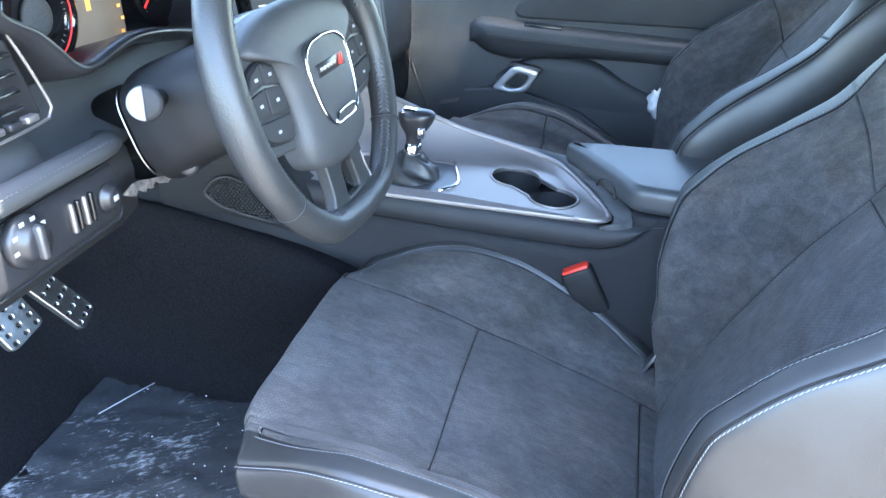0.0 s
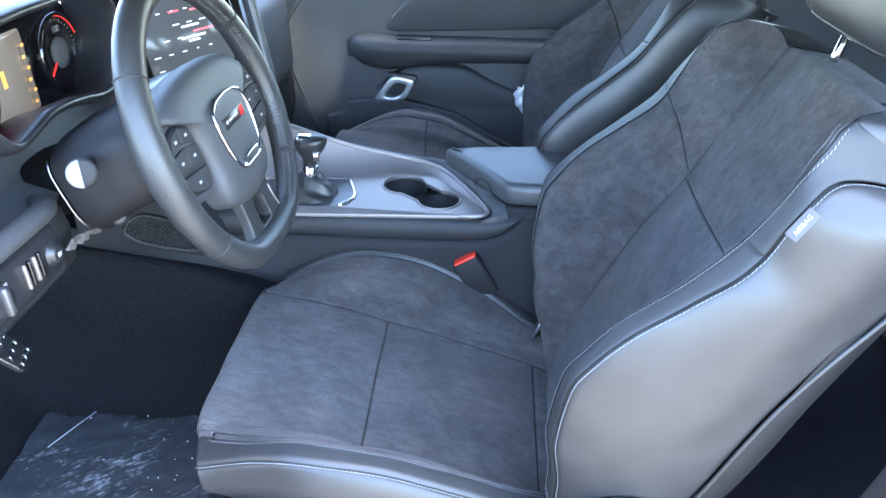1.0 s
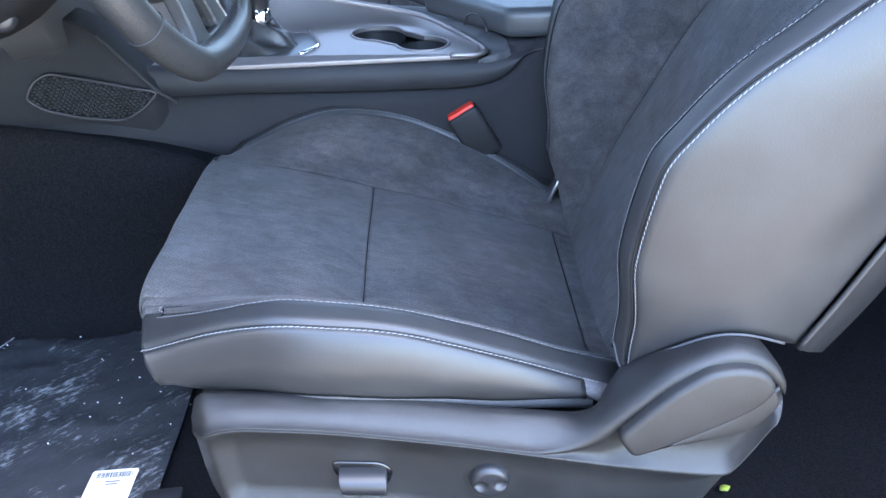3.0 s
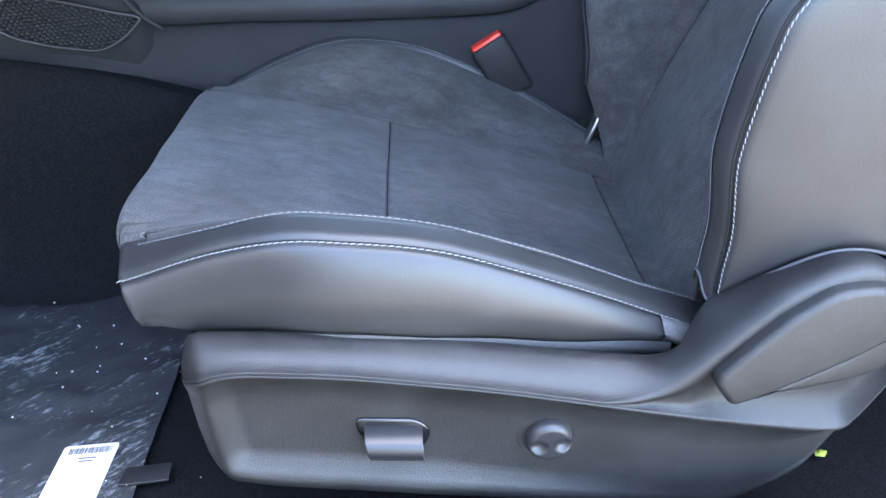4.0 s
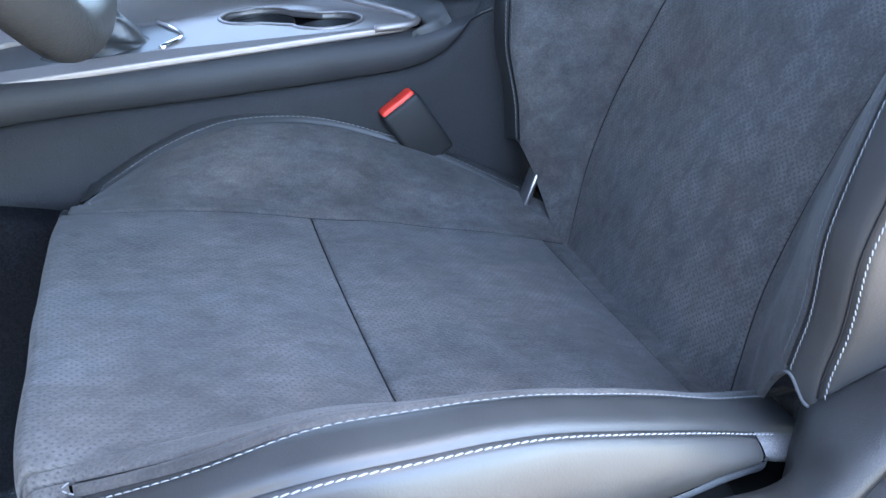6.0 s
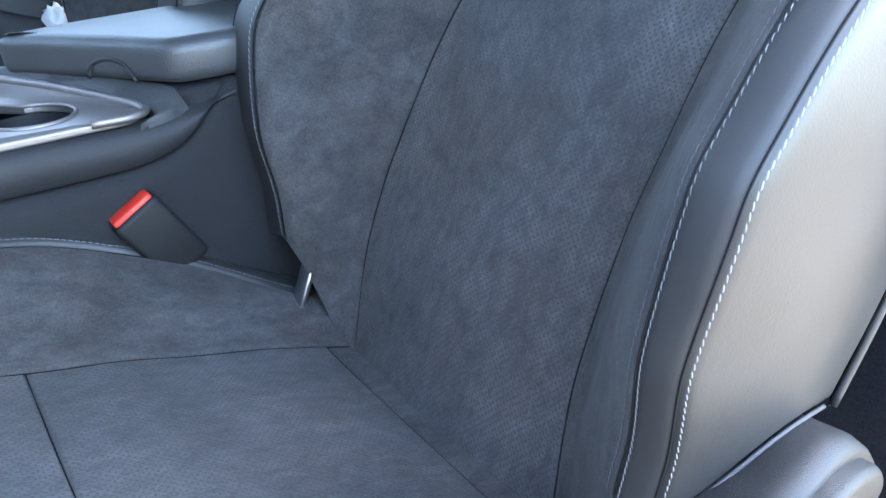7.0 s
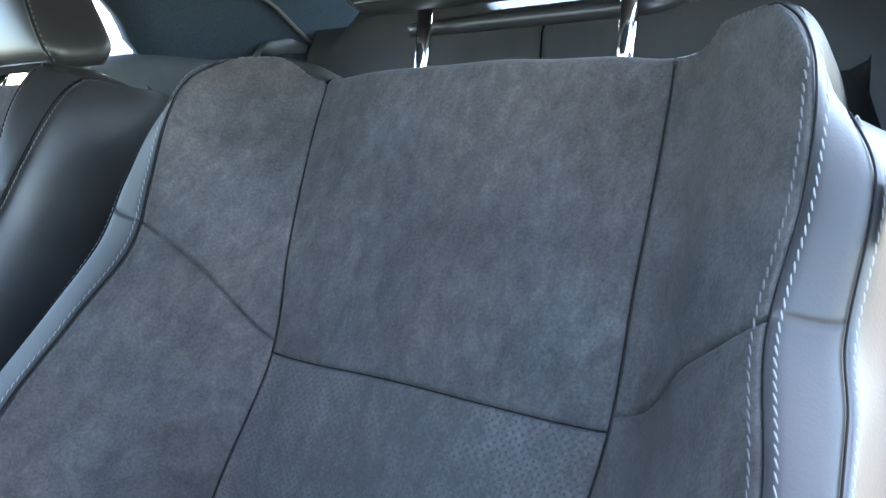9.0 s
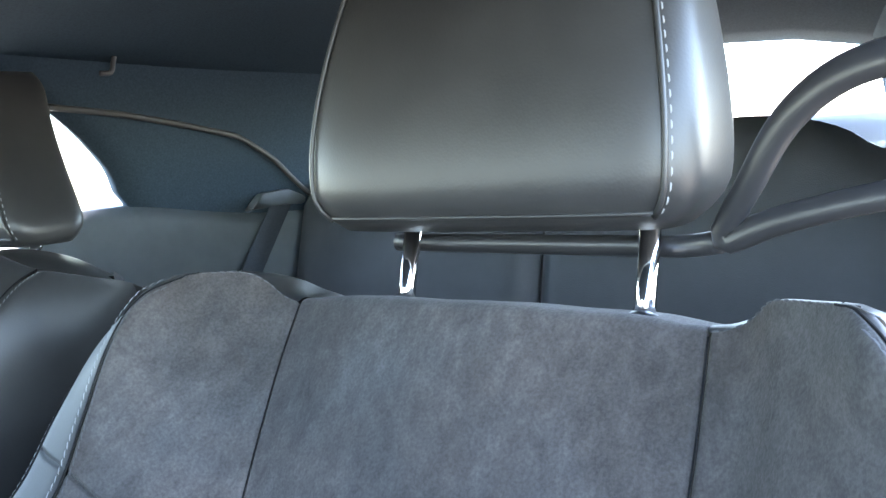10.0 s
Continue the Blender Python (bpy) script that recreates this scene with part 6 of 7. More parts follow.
def steering_wheel():
    t = thing("steering_wheel", (0, 0, 0), "black leather steering wheel with a flat bottom and stitched grips", "steering wheel")
    t.matrix_basis = WHEEL
    rim = [rim_point(3 * k) for k in range(120)]
    thick = lambda deg: 0.0172 + 0.0022 * math.exp(-((abs((deg + 180) % 360 - 180) - 88) / 26) ** 2)
    bm = bmesh.new()
    tube(bm, rim, [thick(3 * k) for k in range(120)], 20, closed=True, up=(0, 0, 1))
    r = part("rim", bm, RIM_LEATHER, t, "black leather rim")
    # seams across the rim
    for deg in (-55, 55, -126, 126):
        p, q = rim_point(deg), rim_point(deg + 1)
        tn = (q - p).normalized()
        n = Vector((0, 0, 1))
        b = tn.cross(n)
        part("rim_seam", tube(bmesh.new(), [p + (n * math.cos(c) + b * math.sin(c)) * (thick(deg) + 0.0003) for c in [2 * math.pi * k / 28 for k in range(28)]], 0.0009, 6, closed=True), RUBBER, r)
    # laced stitching round the inside of the rim
    bm = bmesh.new()
    for lo, hi in ((12, 53), (57, 76), (100, 124), (128, 160), (200, 232), (236, 260), (284, 303), (307, 348)):
        for face in (0.0, 0.55):
            pts = []
            for k in range(31):
                deg = lo + (hi - lo) * k / 30
                d = Vector((-math.sin(radians(deg)), -math.cos(radians(deg)), 0.12 + face)).normalized()
                pts.append((rim_point(deg) + d * (thick(deg) - 0.0004), d))
            stitch_run(bm, pts, spacing=0.0058, length=0.0095, r=0.0015, slant=0.85 if face else -0.85, side=0.0016)
    tagged(part("lacing", bm, DARK_THREAD, r, "dark cross stitching"), kind="stuff")
    # airbag cover: broad shoulders above the switch pods, waisted, rounded below
    half = [(0.0, 0.080), (0.055, 0.077), (0.098, 0.067), (0.126, 0.050), (0.120, 0.041), (0.096, 0.032), (0.082, 0.012), (0.077, -0.030), (0.080, -0.066), (0.071, -0.089), (0.042, -0.102), (0.0, -0.106)]
    line = [Vector((x, y, 0)) for x, y in half] + [Vector((-x, y, 0)) for x, y in half[-2:0:-1]]
    line = smooth_line(line, 0.006, closed=True)
    rows = []
    for k, z in ((0.98, -0.026), (1.0, -0.012), (0.997, -0.003), (0.975, 0.003), (0.93, 0.008), (0.84, 0.0125), (0.70, 0.016), (0.45, 0.0185), (0.15, 0.0195), (0.01, 0.0196)):
        rows.append([(p.x * k, (p.y + 0.012) * k - 0.012, z - 0.004 * max(0.0, (p.y - 0.03) / 0.05)) for p in line])
    part("hub", sections(rows, close=True), VINYL, t, "soft black airbag cover")
    # shield shaped badge plate with chromed surround
    sh = [(-0.032, 0.032), (0.0, 0.0345), (0.032, 0.032), (0.050, 0.023), (0.054, 0.004), (0.050, -0.026), (0.042, -0.048), (0.028, -0.059), (-0.028, -0.059), (-0.042, -0.048), (-0.050, -0.026), (-0.054, 0.004), (-0.050, 0.023)]
    sh = rounded(sh, 0.009, 4)
    part("badge_plate", slab(sh, 0.010, 0.0205, 0.001, 2), VINYL, t)
    bm = bmesh.new()
    tube(bm, [(x, y, 0.0200) for x, y in sh], 0.0022, 8, closed=True)
    part("badge_surround", bm, CHROME, t, "chrome badge surround")
    part("badge_bar", rbox(0.072, 0.014, 0.0012, 0.0005, 1, at=(0, 0.002, 0.0210)), SMOOTH, t)
    for k in range(5):
        part("badge_mark", rbox(0.0060, 0.0045, 0.0008, 0.0003, 1, at=(-0.026 + 0.0088 * k, 0.002, 0.0219)), STEEL, t)
    for k in range(2):
        part("badge_stripe", rbox(0.0042, 0.012, 0.0012, 0.0004, 1, at=(0.0225 + 0.0064 * k, 0.002, 0.0221), turn=pose(0, 0, 0, 0, 0, -18)), RED, t, "red slanted stripe")
    bm = bmesh.new()
    tube(bm, smooth_line([(-0.030, -0.057, 0.0212), (-0.020, -0.048, 0.0222), (0.020, -0.048, 0.0222), (0.030, -0.057, 0.0212)], 0.003), 0.0024, 8)
    part("lower_badge", bm, CHROME, t)
    # spokes with switch pods
    for sg in (-1, 1):
        out = [(0.060, 0.052), (0.128, 0.048), (0.162, 0.034), (0.166, -0.030), (0.150, -0.056), (0.060, -0.066)]
        part("spoke", slab(rounded([(sg * x, y) for x, y in out], 0.012, 4), -0.022, -0.007, 0.004, 3), VINYL, t)
        face = [(0.084, 0.028), (0.110, 0.037), (0.136, 0.029), (0.150, 0.010), (0.153, -0.016), (0.146, -0.036), (0.128, -0.046), (0.088, -0.052), (0.080, -0.030), (0.081, 0.004)]
        pod = part("switch_pod", slab(rounded([(sg * x, y) for x, y in face], 0.008, 4), -0.010, 0.0005, 0.002, 3), SMOOTH, t, "black switch pod")
        for poly in ([(0.088, 0.027), (0.110, 0.034), (0.116, 0.014), (0.087, 0.008)], [(0.113, 0.034), (0.134, 0.027), (0.146, 0.011), (0.119, 0.014)],
                     [(0.086, 0.005), (0.116, 0.011), (0.120, -0.016), (0.085, -0.020)], [(0.119, 0.011), (0.147, 0.008), (0.149, -0.014), (0.123, -0.016)], [(0.085, -0.024), (0.148, -0.018), (0.142, -0.036), (0.126, -0.043), (0.091, -0.048)]):
            key_ = part("button", slab(rounded([(sg * x, y) for x, y in poly], 0.003, 3), -0.002, 0.0034, 0.0011, 2), RUBBER, pod)
            cx, cy = sg * sum(p[0] for p in poly) / len(poly), sum(p[1] for p in poly) / len(poly)
            part("legend", rbox(0.006, 0.0032, 0.0004, 0.0001, 1, at=(cx, cy, 0.0037)), GREY_INK, pod, smooth=False)
    # lower spoke: a flared plate with a dark slot and a satin edge
    out = [(-0.050, -0.088), (0.050, -0.088), (0.050, -0.130), (0.064, -0.162), (-0.064, -0.162), (-0.050, -0.130)]
    slot = [(-0.015, -0.108), (0.015, -0.108), (0.019, -0.148), (-0.019, -0.148)]
    part("lower_spoke", slab(rounded(out, 0.012, 4), -0.014, 0.001, 0.003, 3, holes=[rounded(slot, 0.008, 4)]), RIM_LEATHER, t, smooth=False)
    part("slot_floor", slab(rounded([(x * 1.15, y) for x, y in slot], 0.008, 4), -0.016, -0.008, 0.001, 1), GLOSS, t)
    bm = bmesh.new()
    tube(bm, smooth_line([(-0.020, -0.158, 0.001), (0.030, -0.157, 0.001), (0.051, -0.151, 0.001), (0.045, -0.130, 0.0015), (0.044, -0.112, 0.0015)], 0.006), 0.0014, 8)
    part("spoke_edge", bm, SILVER, t, "satin edge of the lower spoke")
    return t


steering_wheel()


def column():
    t = thing("steering_column", (-0.5, 0.785, 0.88), "black plastic steering column cover with stalks", "steering column")
    o = t.location.copy()
    ax = Vector((0.96, 0, 0.28)).normalized()
    c0 = Vector((-0.355, 0.785, 0.958))
    def ring(d, w, up, dn):
        c = c0 - ax * d
        u = Vector((-0.28, 0, 0.96))
        return [c + Vector((0, 1, 0)) * (w * math.copysign(abs(math.cos(a)) ** 0.6, math.cos(a))) + u * ((up if math.sin(a) > 0 else dn) * math.copysign(abs(math.sin(a)) ** 0.6, math.sin(a))) - o for a in [2 * math.pi * k / 40 for k in range(40)]]
    part("clock_spring", sections([ring(0.0, 0.060, 0.06, 0.06), ring(0.012, 0.075, 0.07, 0.07), ring(0.05, 0.080, 0.07, 0.078), ring(0.055, 0.076, 0.07, 0.074)], close=True, caps=True), SMOOTH, t)
    part("shroud", sections([ring(0.052, 0.080, 0.05, 0.062), ring(0.060, 0.090, 0.055, 0.066), ring(0.10, 0.099, 0.055, 0.069), ring(0.125, 0.101, 0.052, 0.074), ring(0.158, 0.103, 0.05, 0.084), ring(0.166, 0.097, 0.045, 0.080), ring(0.167, 0.06, 0.03, 0.06), ring(0.30, 0.05, 0.03, 0.05)], close=True, caps=True), HOOD, t, "black plastic column cover")
    # multi-function stalk, its round end towards the door
    aim = Vector((0.40, -0.86, 0.22)).to_track_quat("Z", "Y").to_matrix().to_4x4()
    bm = lathe([(0.009, -0.09), (0.010, -0.03), (0.014, -0.018), (0.0172, -0.004), (0.0166, 0.0), (0.012, 0.0012)], 36, Matrix.Translation(Vector((-0.430, 0.606, 0.966)) - o) @ aim)
    st = part("stalk", bm, HOOD, t, "round ended control stalk")
    part("stalk_cap", slab(circle(0, 0, 0.0158, 36)[9:28], 0.0, 0.0022, 0.0005, 1), STALK_GREY, st).matrix_basis = Matrix.Translation(Vector((-0.430, 0.6058, 0.966)) - o) @ aim @ Matrix.Translation((0, 0, 0.0006))
    bm = bmesh.new()
    tube(bm, ring(0.164, 0.1028, 0.05, 0.0835)[16:25], 0.0010, 6)
    part("cover_edge", bm, STEEL, t)
    part("tilt_lever", lathe([(0.006, -0.05), (0.006, -0.012), (0.012, -0.008), (0.0135, 0.0), (0.0125, 0.008), (0.008, 0.011)], 28, Matrix.Translation(Vector((-0.470, 0.722, 0.857)) - o) @ pose(0, 0, 0, 75, 0, 25)), SMOOTH, t, "small black adjuster knob")
    rows = []
    for k in range(41):
        y = 0.644 + 0.098 * k / 40
        zt = key(y, [(0.644, 0.850), (0.66, 0.854), (0.697, 0.845), (0.742, 0.832)])
        w = key(y, [(0.644, 0.002), (0.66, 0.016), (0.687, 0.012), (0.705, 0.007), (0.723, 0.008), (0.742, 0.002)]) * (0.8 + 0.5 * noise.noise(Vector((y * 90, 3, 0))))
        rows.append([Vector((-0.500 - 0.004 * q + 0.003 * noise.noise(Vector((y * 140, q * 3, 1))), y, zt + 0.003 - (w + 0.003) * q)) - o for q in (0, 0.25, 0.5, 0.75, 1.0)])
    part("torn_liner", sections(rows), FOAM, t, "pale torn foam edge under the column")


column()


# ---------------------------------------------------------------- dashboard
def dashboard():
    t = thing("dashboard", (-0.75, MID, 0.70), "black soft vinyl dashboard with silver edged trims", "dashboard")
    o = t.location.copy()
    def put(name, bm, mat, label="", smooth=True):
        ob = part(name, bm, mat, t, label, smooth)
        ob.location = -o
        return ob
    # main pad, full width, profile in x-z swept along y
    def prof(y):
        f = abs(y - MID) / 0.74
        b = 0.03 * f ** 4
        lo = key(y, [(0.40, 0.80), (0.66, 0.80), (0.70, 0.86), (0.90, 0.86), (1.0, 0.74), (1.85, 0.70)])
        if 0.60 < y < 1.03:
            k = min(1.0, (y - 0.60) / 0.02, (1.03 - y) / 0.02)
            return [(-0.62 + b, y, lo), (-0.565 + b, y, lo + 0.006), (-0.550 + b, y, lo + 0.012), (-0.546 + b, y, 0.888), (-0.59 + b, y, 0.902), (-0.606 + b, y, 0.925), (-0.602 + b, y, 0.956), (-0.62, y, 0.960), (-0.70, y, 0.962), (-0.71, y, 1.09), (-0.74, y, 1.10), (-0.95, y, 1.03), (-1.15, y, 0.96)]
        return [(-0.62 + b, y, lo), (-0.565 + b, y, lo + 0.01), (-0.548 + b, y, lo + 0.05), (-0.545 + b, y, 0.90), (-0.555 + b, y, 0.925), (-0.60 + b, y, 0.935), (-0.605 + b, y, 0.95), (-0.60 + b, y, 1.0), (-0.60 + b, y, 1.045), (-0.64, y, 1.075), (-0.72, y, 1.08), (-0.95, y, 1.03), (-1.15, y, 0.96)]
    put("dash_pad", sections([prof(0.42 + 1.42 * i / 60) for i in range(61)]), VINYL)
    # lower knee panel
    rows = []
    for i in range(21):
        y = 0.44 + 0.25 * i / 20
        rows.append([(-0.530, y, 0.895), (-0.522, y, 0.885), (-0.518, y, 0.86), (-0.522, y, 0.815), (-0.550, y, 0.787), (-0.62, y, 0.766), (-0.75, y, 0.735)])
    put("knee_panel", sections(rows), PLASTIC, "black plastic lower dash panel")
    # padded ledge with a silver line
    bm = bmesh.new()
    tube(bm, smooth_line([(-0.515, 0.44, 0.905), (-0.512, 0.56, 0.905), (-0.52, 0.655, 0.90), (-0.56, 0.70, 0.885)], 0.02), 0.014, 16, flat=0.9)
    put("ledge", bm, VINYL, "padded ledge with stitching")
    bm = bmesh.new()
    stitch_run(bm, [(Vector((-0.497, 0.44 + 0.2 * k / 30, 0.914)), Vector((0.8, 0, 0.6))) for k in range(31)], spacing=0.006, length=0.004, r=0.0006)
    tagged(put("stitching", bm, DARK_THREAD), kind="stuff")
    # vent with silver edge at the door side
    put("vent_frame", slab(rounded([(0.44, 0.948), (0.604, 0.948), (0.574, 1.045), (0.44, 1.045)], 0.008), -0.60, -0.540, 0.004, 2, axis="x"), SMOOTH)
    for k in range(5):
        put("vent_slat", rbox(0.012, 0.125, 0.003, 0.001, 1, at=(-0.538, 0.512, 0.966 + 0.016 * k), turn=pose(0, 0, 0, 0, 20, 0)), GLOSS)
    bm = bmesh.new()
    tube(bm, smooth_line([(-0.540, 0.570, 1.05), (-0.536, 0.590, 1.005), (-0.533, 0.607, 0.955), (-0.533, 0.600, 0.946), (-0.533, 0.53, 0.943), (-0.533, 0.44, 0.943)], 0.01), 0.0017, 8)
    put("vent_trim", bm, SILVER)
    for k in range(3):
        put("vent_slider", rbox(0.010, 0.016, 0.007, 0.002, 2, at=(-0.531, 0.530 + 0.022 * k, 0.954)), SMOOTH if k % 2 else SILVER)
    # light switch and dimmer
    put("switch_panel", rbox(0.012, 0.225, 0.066, 0.01, 3, at=(-0.5205, 0.545, 0.850), turn=pose(0, 0, 0, 0, 2, 0)), SMOOTH)
    put("light_knob", lathe([(0.026, 0), (0.026, 0.006), (0.023, 0.010), (0.018, 0.010), (0.017, 0.018), (0.008, 0.019)], 36, Matrix.Translation((-0.514, 0.510, 0.862)) @ pose(0, 0, 0, 0, 90, 0)), SMOOTH, "round light switch")
    put("knob_grip", rbox(0.010, 0.009, 0.034, 0.003, 2, at=(-0.494, 0.510, 0.862)), GRAPHITE)
    bm = bmesh.new()
    for k in range(6):
        a = radians(-100 + 40 * k)
        rbox(0.0006, 0.006, 0.004, 0.0001, 1, at=(-0.5035, 0.510 + 0.0205 * math.sin(a), 0.862 + 0.0205 * math.cos(a)), bm=bm)
    put("knob_legends", bm, WHITE_INK, smooth=False)
    for k in range(4):
        put("dimmer_rib", rbox(0.006, 0.0055, 0.032, 0.002, 2, at=(-0.512, 0.575 + 0.010 * k, 0.853)), GLOSS if k % 2 else SILVER)
    put("release_knob", lathe([(0.016, 0), (0.016, 0.004), (0.0125, 0.005), (0.012, 0.010), (0.005, 0.011)], 30, Matrix.Translation((-0.515, 0.633, 0.851)) @ pose(0, 0, 0, 0, 90, 0)), SMOOTH)
    put("release_mark", rbox(0.001, 0.008, 0.006, 0.0003, 1, at=(-0.5035, 0.633, 0.851)), WHITE_INK)
    # cluster: hooded pod with two gauges and a centre display; its lower lip rises in the middle
    lip = [(0.571, 1.051), (0.606, 1.030), (0.629, 1.009), (0.648, 0.990), (0.663, 0.983), (0.682, 0.984), (0.712, 0.990), (0.745, 0.995), (0.785, 0.993), (0.829, 0.986), (0.875, 0.977), (0.920, 0.982), (0.946, 1.008), (0.955, 1.052), (0.945, 1.086), (0.905, 1.102), (0.855, 1.106), (0.80, 1.106), (0.73, 1.107), (0.65, 1.103), (0.60, 1.090), (0.572, 1.072)]
    line = smooth_line([Vector((-0.53, y, z)) for y, z in lip], 0.006, closed=True)
    rows = []
    for k, p in enumerate(line):
        q = line[(k + 1) % len(line)] - line[k - 1]
        n = Vector((0, q.z, -q.y)).normalized()
        rows.append([p + n * d + Vector((dx, 0, 0)) for d, dx in ((0.022, -0.082), (0.012, -0.045), (0.001, -0.012), (0.0, 0.0), (0.002, 0.005), (0.006, 0.006), (0.011, 0.002), (0.016, -0.012), (0.020, -0.04), (0.024, -0.07))])
    rows.append(rows[0])
    put("cluster_hood", sections(rows), SMOOTH, "black hood round the instruments")
    put("cluster_face", slab([(0.812 + 0.185 * math.copysign(abs(math.cos(a)) ** 0.5, math.cos(a)), 1.018 + 0.08 * math.copysign(abs(math.sin(a)) ** 0.7, math.sin(a))) for a in [2 * math.pi * k / 48 for k in range(48)]], -0.622, -0.612, 0, axis="x"), GLOSS)
    for gy in (0.700, 0.926):
        g = put("gauge", lathe([(0.056, 0), (0.056, 0.012), (0.052, 0.013), (0.050, 0.004), (0.024, 0.003)], 48, Matrix.Translation((-0.611, gy, 1.018)) @ pose(0, 0, 0, 0, 90, 0)), GLOSS, "round dial gauge")
        bm = bmesh.new()
        tube(bm, [(-0.6035, gy + 0.051 * math.cos(a), 1.018 + 0.051 * math.sin(a)) for a in [radians(-70 + 250 * k / 40) for k in range(41)]], 0.0010, 6)
        part("red_ring", bm, GAUGE_RED, g)
        part("dial_middle", lathe([(0.022, 0.0), (0.021, 0.004), (0.01, 0.0045)], 36, Matrix.Translation((-0.607, gy, 1.018)) @ pose(0, 0, 0, 0, 90, 0)), FABRIC, g)
        bm = bmesh.new()
        for k in range(31):
            a = radians(-45 + 270 * k / 30)
            l = 0.005 if k % 3 == 0 else 0.003
            rbox(0.0005, l, 0.0008, 0.0001, 1, at=(-0.6065, gy + 0.045 * math.cos(a), 1.018 + 0.045 * math.sin(a)), turn=pose(0, 0, 0, -math.degrees(-a), 0, 0), bm=bm)
        tagged(part("ticks", bm, WHITE_INK, g, smooth=False), kind="stuff")
        bm = bmesh.new()
        tube(bm, [(-0.603, gy - 0.020, 1.008), (-0.603, gy - 0.044, 0.990)], 0.0014, 6)
        part("needle", bm, GAUGE_RED, g, "red needle")
        cu = bpy.data.curves.new("dial_number", "FONT")
        cu.body, cu.size, cu.align_x = "100", 0.013, "CENTER"
        cu.materials.append(WHITE_INK)
        ob = new("dial_number", cu)
        ob.parent = g
        ob.matrix_basis = Matrix.Translation((-0.6055, gy + 0.004, 1.046)) @ pose(0, 0, 0, 90, 0, 90)
    put("cluster_display", slab(rounded([(0.752, 0.965), (0.848, 0.965), (0.848, 1.072), (0.752, 1.072)], 0.006), -0.611, -0.607, 0.001, 1, axis="x"), DISPLAY, "lit amber and white trip display")
    bm = bmesh.new()
    for k in range(6):
        rbox(0.0006, 0.006, 0.004, 0.0001, 1, at=(-0.6065, 0.840 + 0.004 * (k % 2), 0.975 + 0.015 * k), bm=bm)
    rbox(0.0006, 0.008, 0.022, 0.0001, 1, at=(-0.6065, 0.785, 1.02), bm=bm)
    tagged(put("display_bars", bm, AMBER, smooth=False), kind="stuff")
    # centre stack: screen in a ringed bezel, canted to the driver
    m = Matrix.Translation((-0.500, 1.130, 0.985)) @ pose(0, 0, 0, 0, 0, -35) @ pose(0, 0, 0, 0, -14, 0)
    def stack(name, bm, mat, label="", smooth=True):
        ob = put(name, bm, mat, label, smooth)
        ob.matrix_basis = Matrix.Translation(-o) @ m
        return ob
    stack("screen_bezel", rbox(0.03, 0.215, 0.20, 0.012, 4, at=(-0.018, 0.008, 0.0)), GLOSS)
    stack("screen", rbox(0.004, 0.162, 0.125, 0.001, 1, at=(-0.0005, 0.0, 0.01)), SCREEN, "lit infotainment screen")
    rnd = random.Random(5)
    for yy, zz, w, h in ((0.03, 0.042, 0.018, 0.003), (-0.01, 0.045, 0.02, 0.003), (0.035, 0.008, 0.04, 0.003)):
        stack("screen_red_bar", rbox(0.0005, w, h, 0.0001, 1, at=(0.0022, yy, zz)), SCREEN_RED, smooth=False)
    bm = bmesh.new()
    for r_ in range(5):
        for c_ in range(6):
            if rnd.random() < 0.75:
                rbox(0.0005, rnd.uniform(0.004, 0.013), 0.0020, 0.0001, 1, at=(0.0022, -0.065 + c_ * 0.026, -0.042 + r_ * 0.022), bm=bm)
    for zz, w in ((0.018, 0.034), (0.0, 0.048), (-0.006, 0.022)):
        rbox(0.0005, w, 0.0034, 0.0001, 1, at=(0.0024, 0.012, zz), bm=bm)
    tagged(stack("screen_bars", bm, SCREEN_WHITE, smooth=False), kind="stuff")
    bm = bmesh.new()
    ring = [(0.012, y, z) for y, z in rounded([(-0.115, -0.125), (0.13, -0.125), (0.14, 0.12), (-0.12, 0.12)], 0.045, 8)]
    tube(bm, ring, 0.005, 12, closed=True)
    stack("stack_ring", bm, GRAPHITE, "satin ring round the centre stack")
    bm = bmesh.new()
    tube(bm, [(-0.006, y * 1.09, z * 1.09) for _, y, z in ring], 0.012, 12, closed=True)
    stack("stack_surround", bm, VINYL)
    stack("stack_face", slab(rounded([(-0.115, -0.125), (0.125, -0.125), (0.135, 0.12), (-0.12, 0.12)], 0.045, 8), -0.05, -0.012, 0, axis="x"), SMOOTH)
    for k in range(4):
        stack("stack_vent_slat", rbox(0.01, 0.012, 0.10, 0.002, 1, at=(0.0, -0.098, 0.012), turn=pose(0, 0, 0, 0, 0, 0)) if k == 0 else rbox(0.012, 0.03, 0.003, 0.001, 1, at=(-0.004, -0.10, -0.02 + 0.025 * k)), GLOSS)
    stack("stack_knob", lathe([(0.014, 0), (0.014, 0.014), (0.010, 0.016)], 30, Matrix.Translation((0, 0.04, -0.075)) @ pose(0, 0, 0, 0, 90, 0)), CHROME)


GAUGE_RED = material("gauge_red", (0.75, 0.03, 0.03), 0.4, emit=0.05)
DISPLAY = material("display", (0.10, 0.088, 0.075), 0.12, emit=0.07)
AMBER = material("amber", (0.8, 0.35, 0.08), 0.4, emit=0.05)
SCREEN = material("screen", (0.045, 0.05, 0.055), 0.16, spec=0.5, emit=0.07)
SCREEN_RED = material("screen_red", (0.85, 0.12, 0.14), 0.4, emit=0.05)
SCREEN_WHITE = material("screen_white", (0.85, 0.9, 0.92), 0.4, emit=0.034)
dashboard()


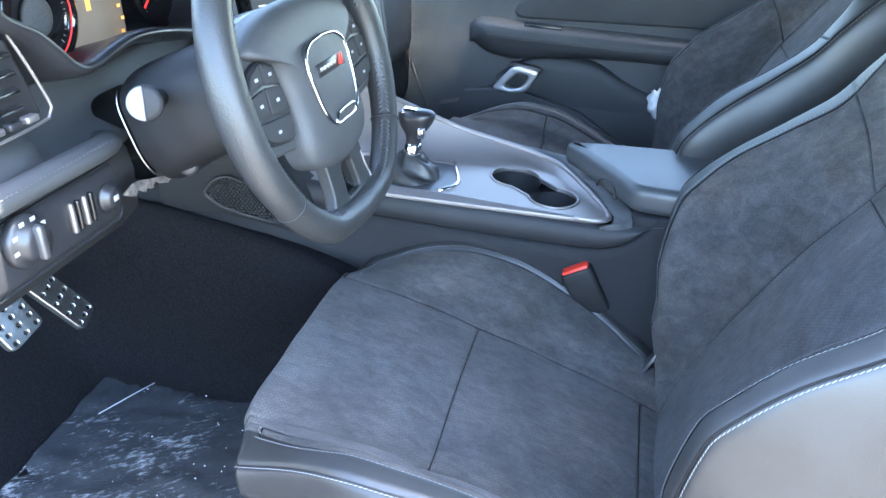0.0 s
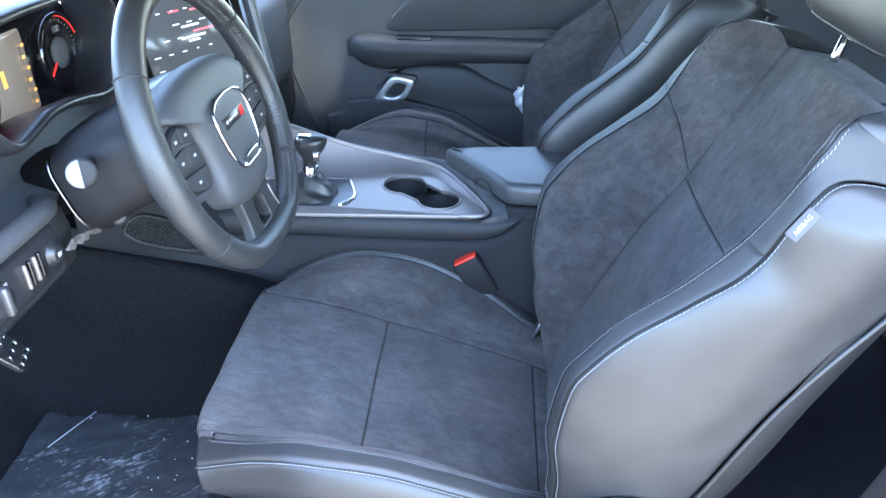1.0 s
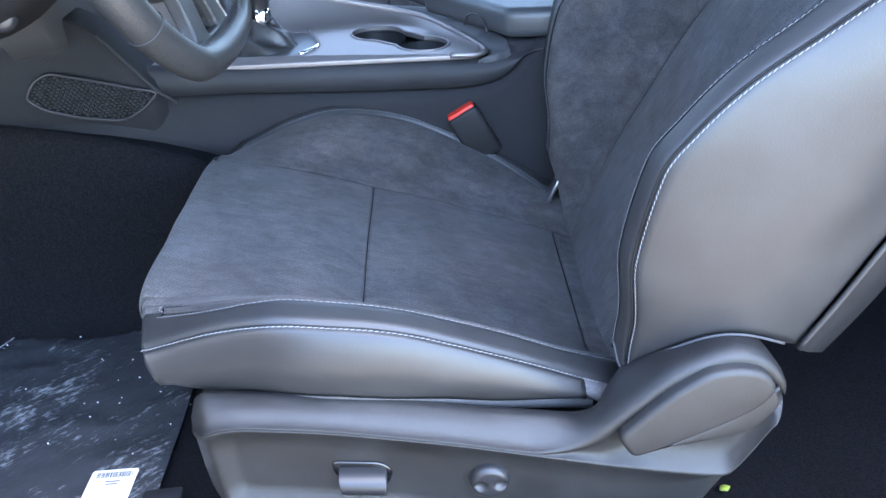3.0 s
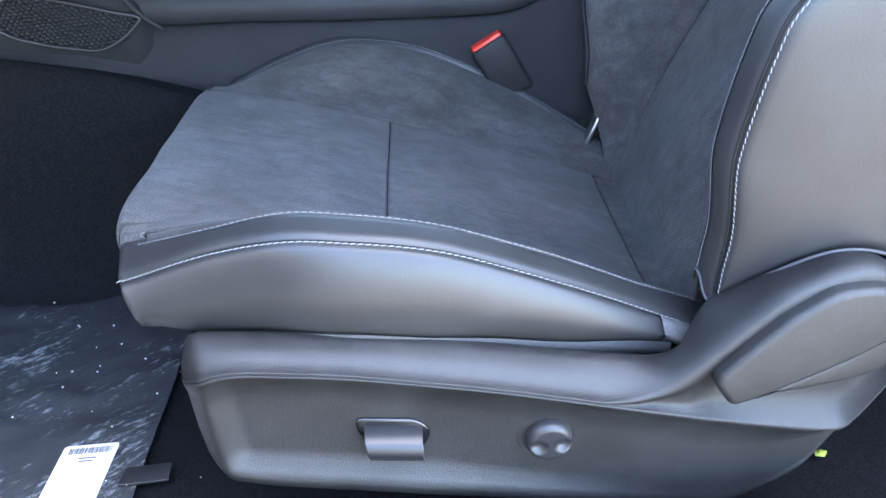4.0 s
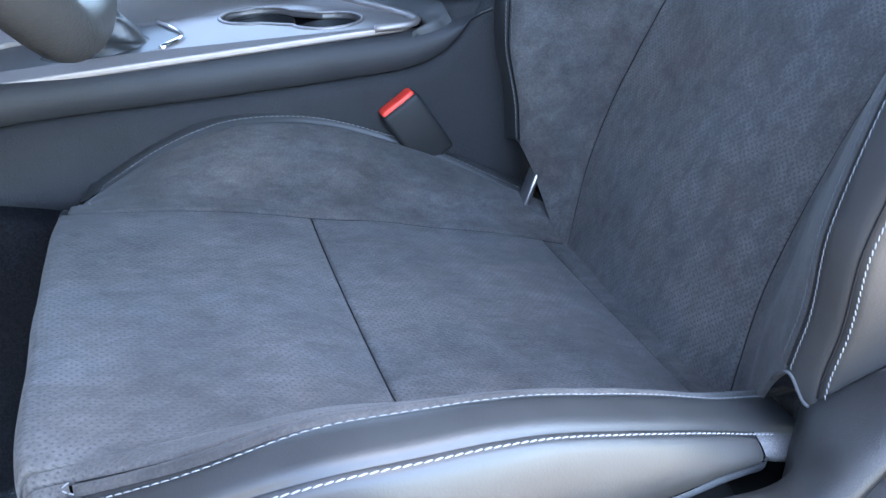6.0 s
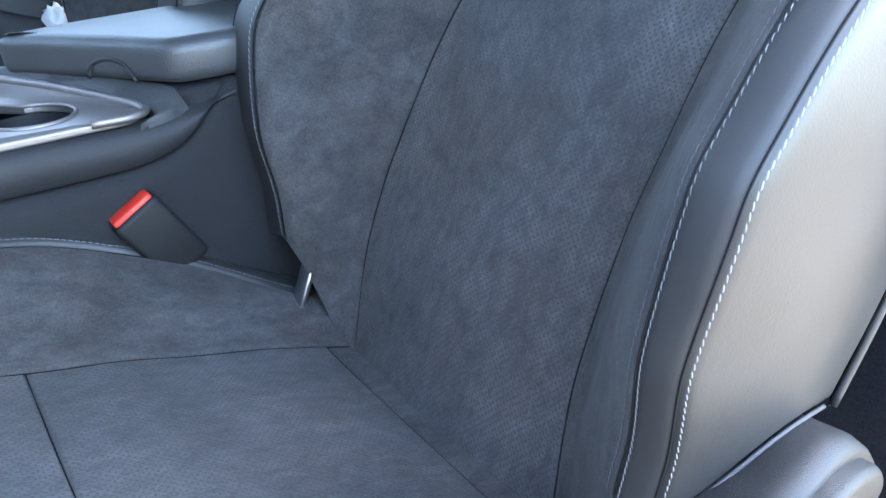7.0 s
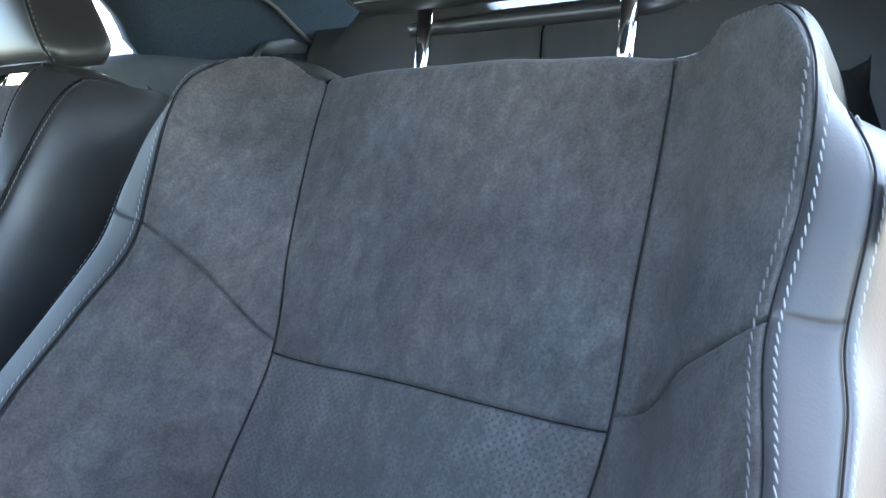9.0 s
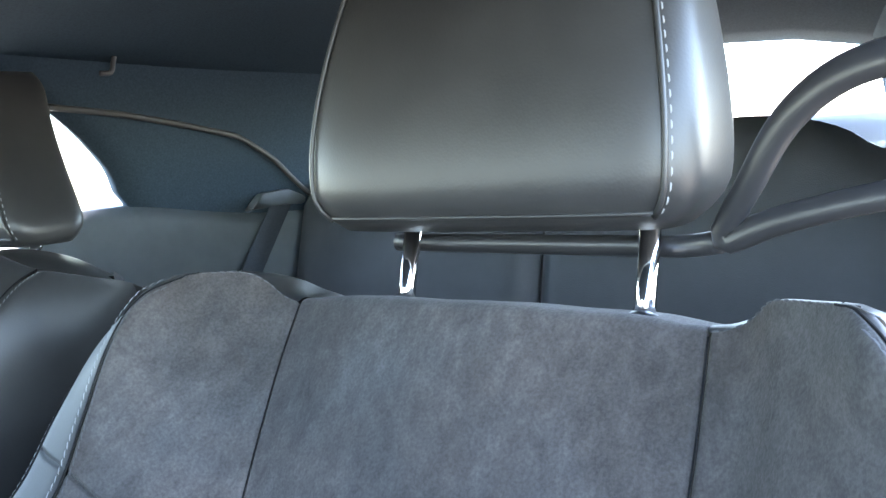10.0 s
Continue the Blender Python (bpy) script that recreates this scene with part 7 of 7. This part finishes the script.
def pedals():
    for nm, at, w, h, ry, lab in (("accelerator_pedal", (-0.80, 0.828, 0.569), 0.046, 0.118, 20, "drilled steel accelerator pedal"), ("brake_pedal", (-0.80, 0.733, 0.592), 0.070, 0.075, 8, "drilled steel brake pedal")):
        t = thing(nm, at, lab, "pedal", "pedals")
        t.matrix_basis = Matrix.Translation(at) @ pose(0, 0, 0, 0, 62, 0) @ pose(0, 0, 0, 0, 0, ry)
        holes = []
        for i in range(5):
            for j in range(3):
                holes.append(circle(-h / 2 + h * (i + 0.5) / 5, -w / 2 + w * (j + 0.5) / 3, 0.0042, 10))
        part("plate", slab(rounded([(-h / 2, -w / 2), (h / 2, -w / 2), (h / 2, w / 2), (-h / 2, w / 2)], 0.012, 4), 0.0, 0.005, 0.001, 1, holes=holes), STEEL, t, smooth=False)
        part("pad", slab(rounded([(-h / 2, -w / 2), (h / 2, -w / 2), (h / 2, w / 2), (-h / 2, w / 2)], 0.012, 4), -0.006, -0.0005, 0.001, 1), RUBBER, t)
        bm = bmesh.new()
        tube(bm, [(-h * 0.3, 0, -0.004), (-h * 0.6, 0, -0.03), (-h * 1.6, 0, -0.07), (-h * 3.0, 0, -0.05)], 0.008, 8)
        part("arm", bm, RUBBER, t)


pedals()


# small things: belt anchor plate, tissue, bits on the carpet
def seat_anchor():
    t = thing("belt_anchor", (0.078, 0.966, 0.50), "bare metal bracket between seat and console", "bracket")
    part("plate", rbox(0.006, 0.02, 0.06, 0.002, 2, at=(0, 0, -0.005), turn=pose(0, 0, 0, 0, 25, 0)), STEEL, t)
    part("foot", rbox(0.05, 0.03, 0.02, 0.004, 2, at=(0.0, 0, -0.04)), LINER, t)


seat_anchor()


def tissue():
    t = thing("paper_tissue", (0.08, 1.80, 0.64), "crumpled white paper tissue in the door pocket", "tissue")
    bm = bmesh.new()
    bmesh.ops.create_icosphere(bm, subdivisions=3, radius=0.03)
    for v in bm.verts:
        v.co *= 1 + 0.7 * noise.noise(v.co * 95)
        v.co.x *= 0.6
    part("sheet", bm, PAPER, t)


tissue()


LEAF = material("dry_leaf", (0.30, 0.36, 0.05), 0.7, vary=0.3, vscale=300)


def floor_litter():
    t = thing("leaf_scrap", (0.200, 0.542, 0.352), "tiny yellow-green leaf scrap on the carpet", "leaf")
    part("blade", slab(rounded([(-0.006, -0.003), (0.002, -0.005), (0.007, 0.001), (0.001, 0.004), (-0.004, 0.003)], 0.0015, 3), 0.0, 0.0008, 0), LEAF, t)
    t = thing("plastic_tab", (-0.415, 0.585, 0.354), "small flat black plastic tab beside the film", "plastic tab")
    part("plate", slab(rounded([(-0.024, -0.012), (0.024, -0.010), (0.022, 0.012), (-0.022, 0.010)], 0.003, 3), 0.0, 0.003, 0.0008, 2), SMOOTH, t)


floor_litter()


def crumbs():
    bm = bmesh.new()
    rnd = random.Random(11)
    for _ in range(60):
        x, y = rnd.uniform(-0.75, -0.3), rnd.uniform(0.50, 0.9)
        s = rnd.uniform(0.0006, 0.0018)
        rbox(s, s * rnd.uniform(0.6, 1.6), s * 0.6, s * 0.15, 1, at=(x, y, 0.358), turn=pose(0, 0, 0, 0, 0, rnd.uniform(0, 90)), bm=bm)
    tagged(link("grit", bm, PAPER, smooth=False), "pale specks of grit on the carpet and film", "grit", kind="stuff")


crumbs()
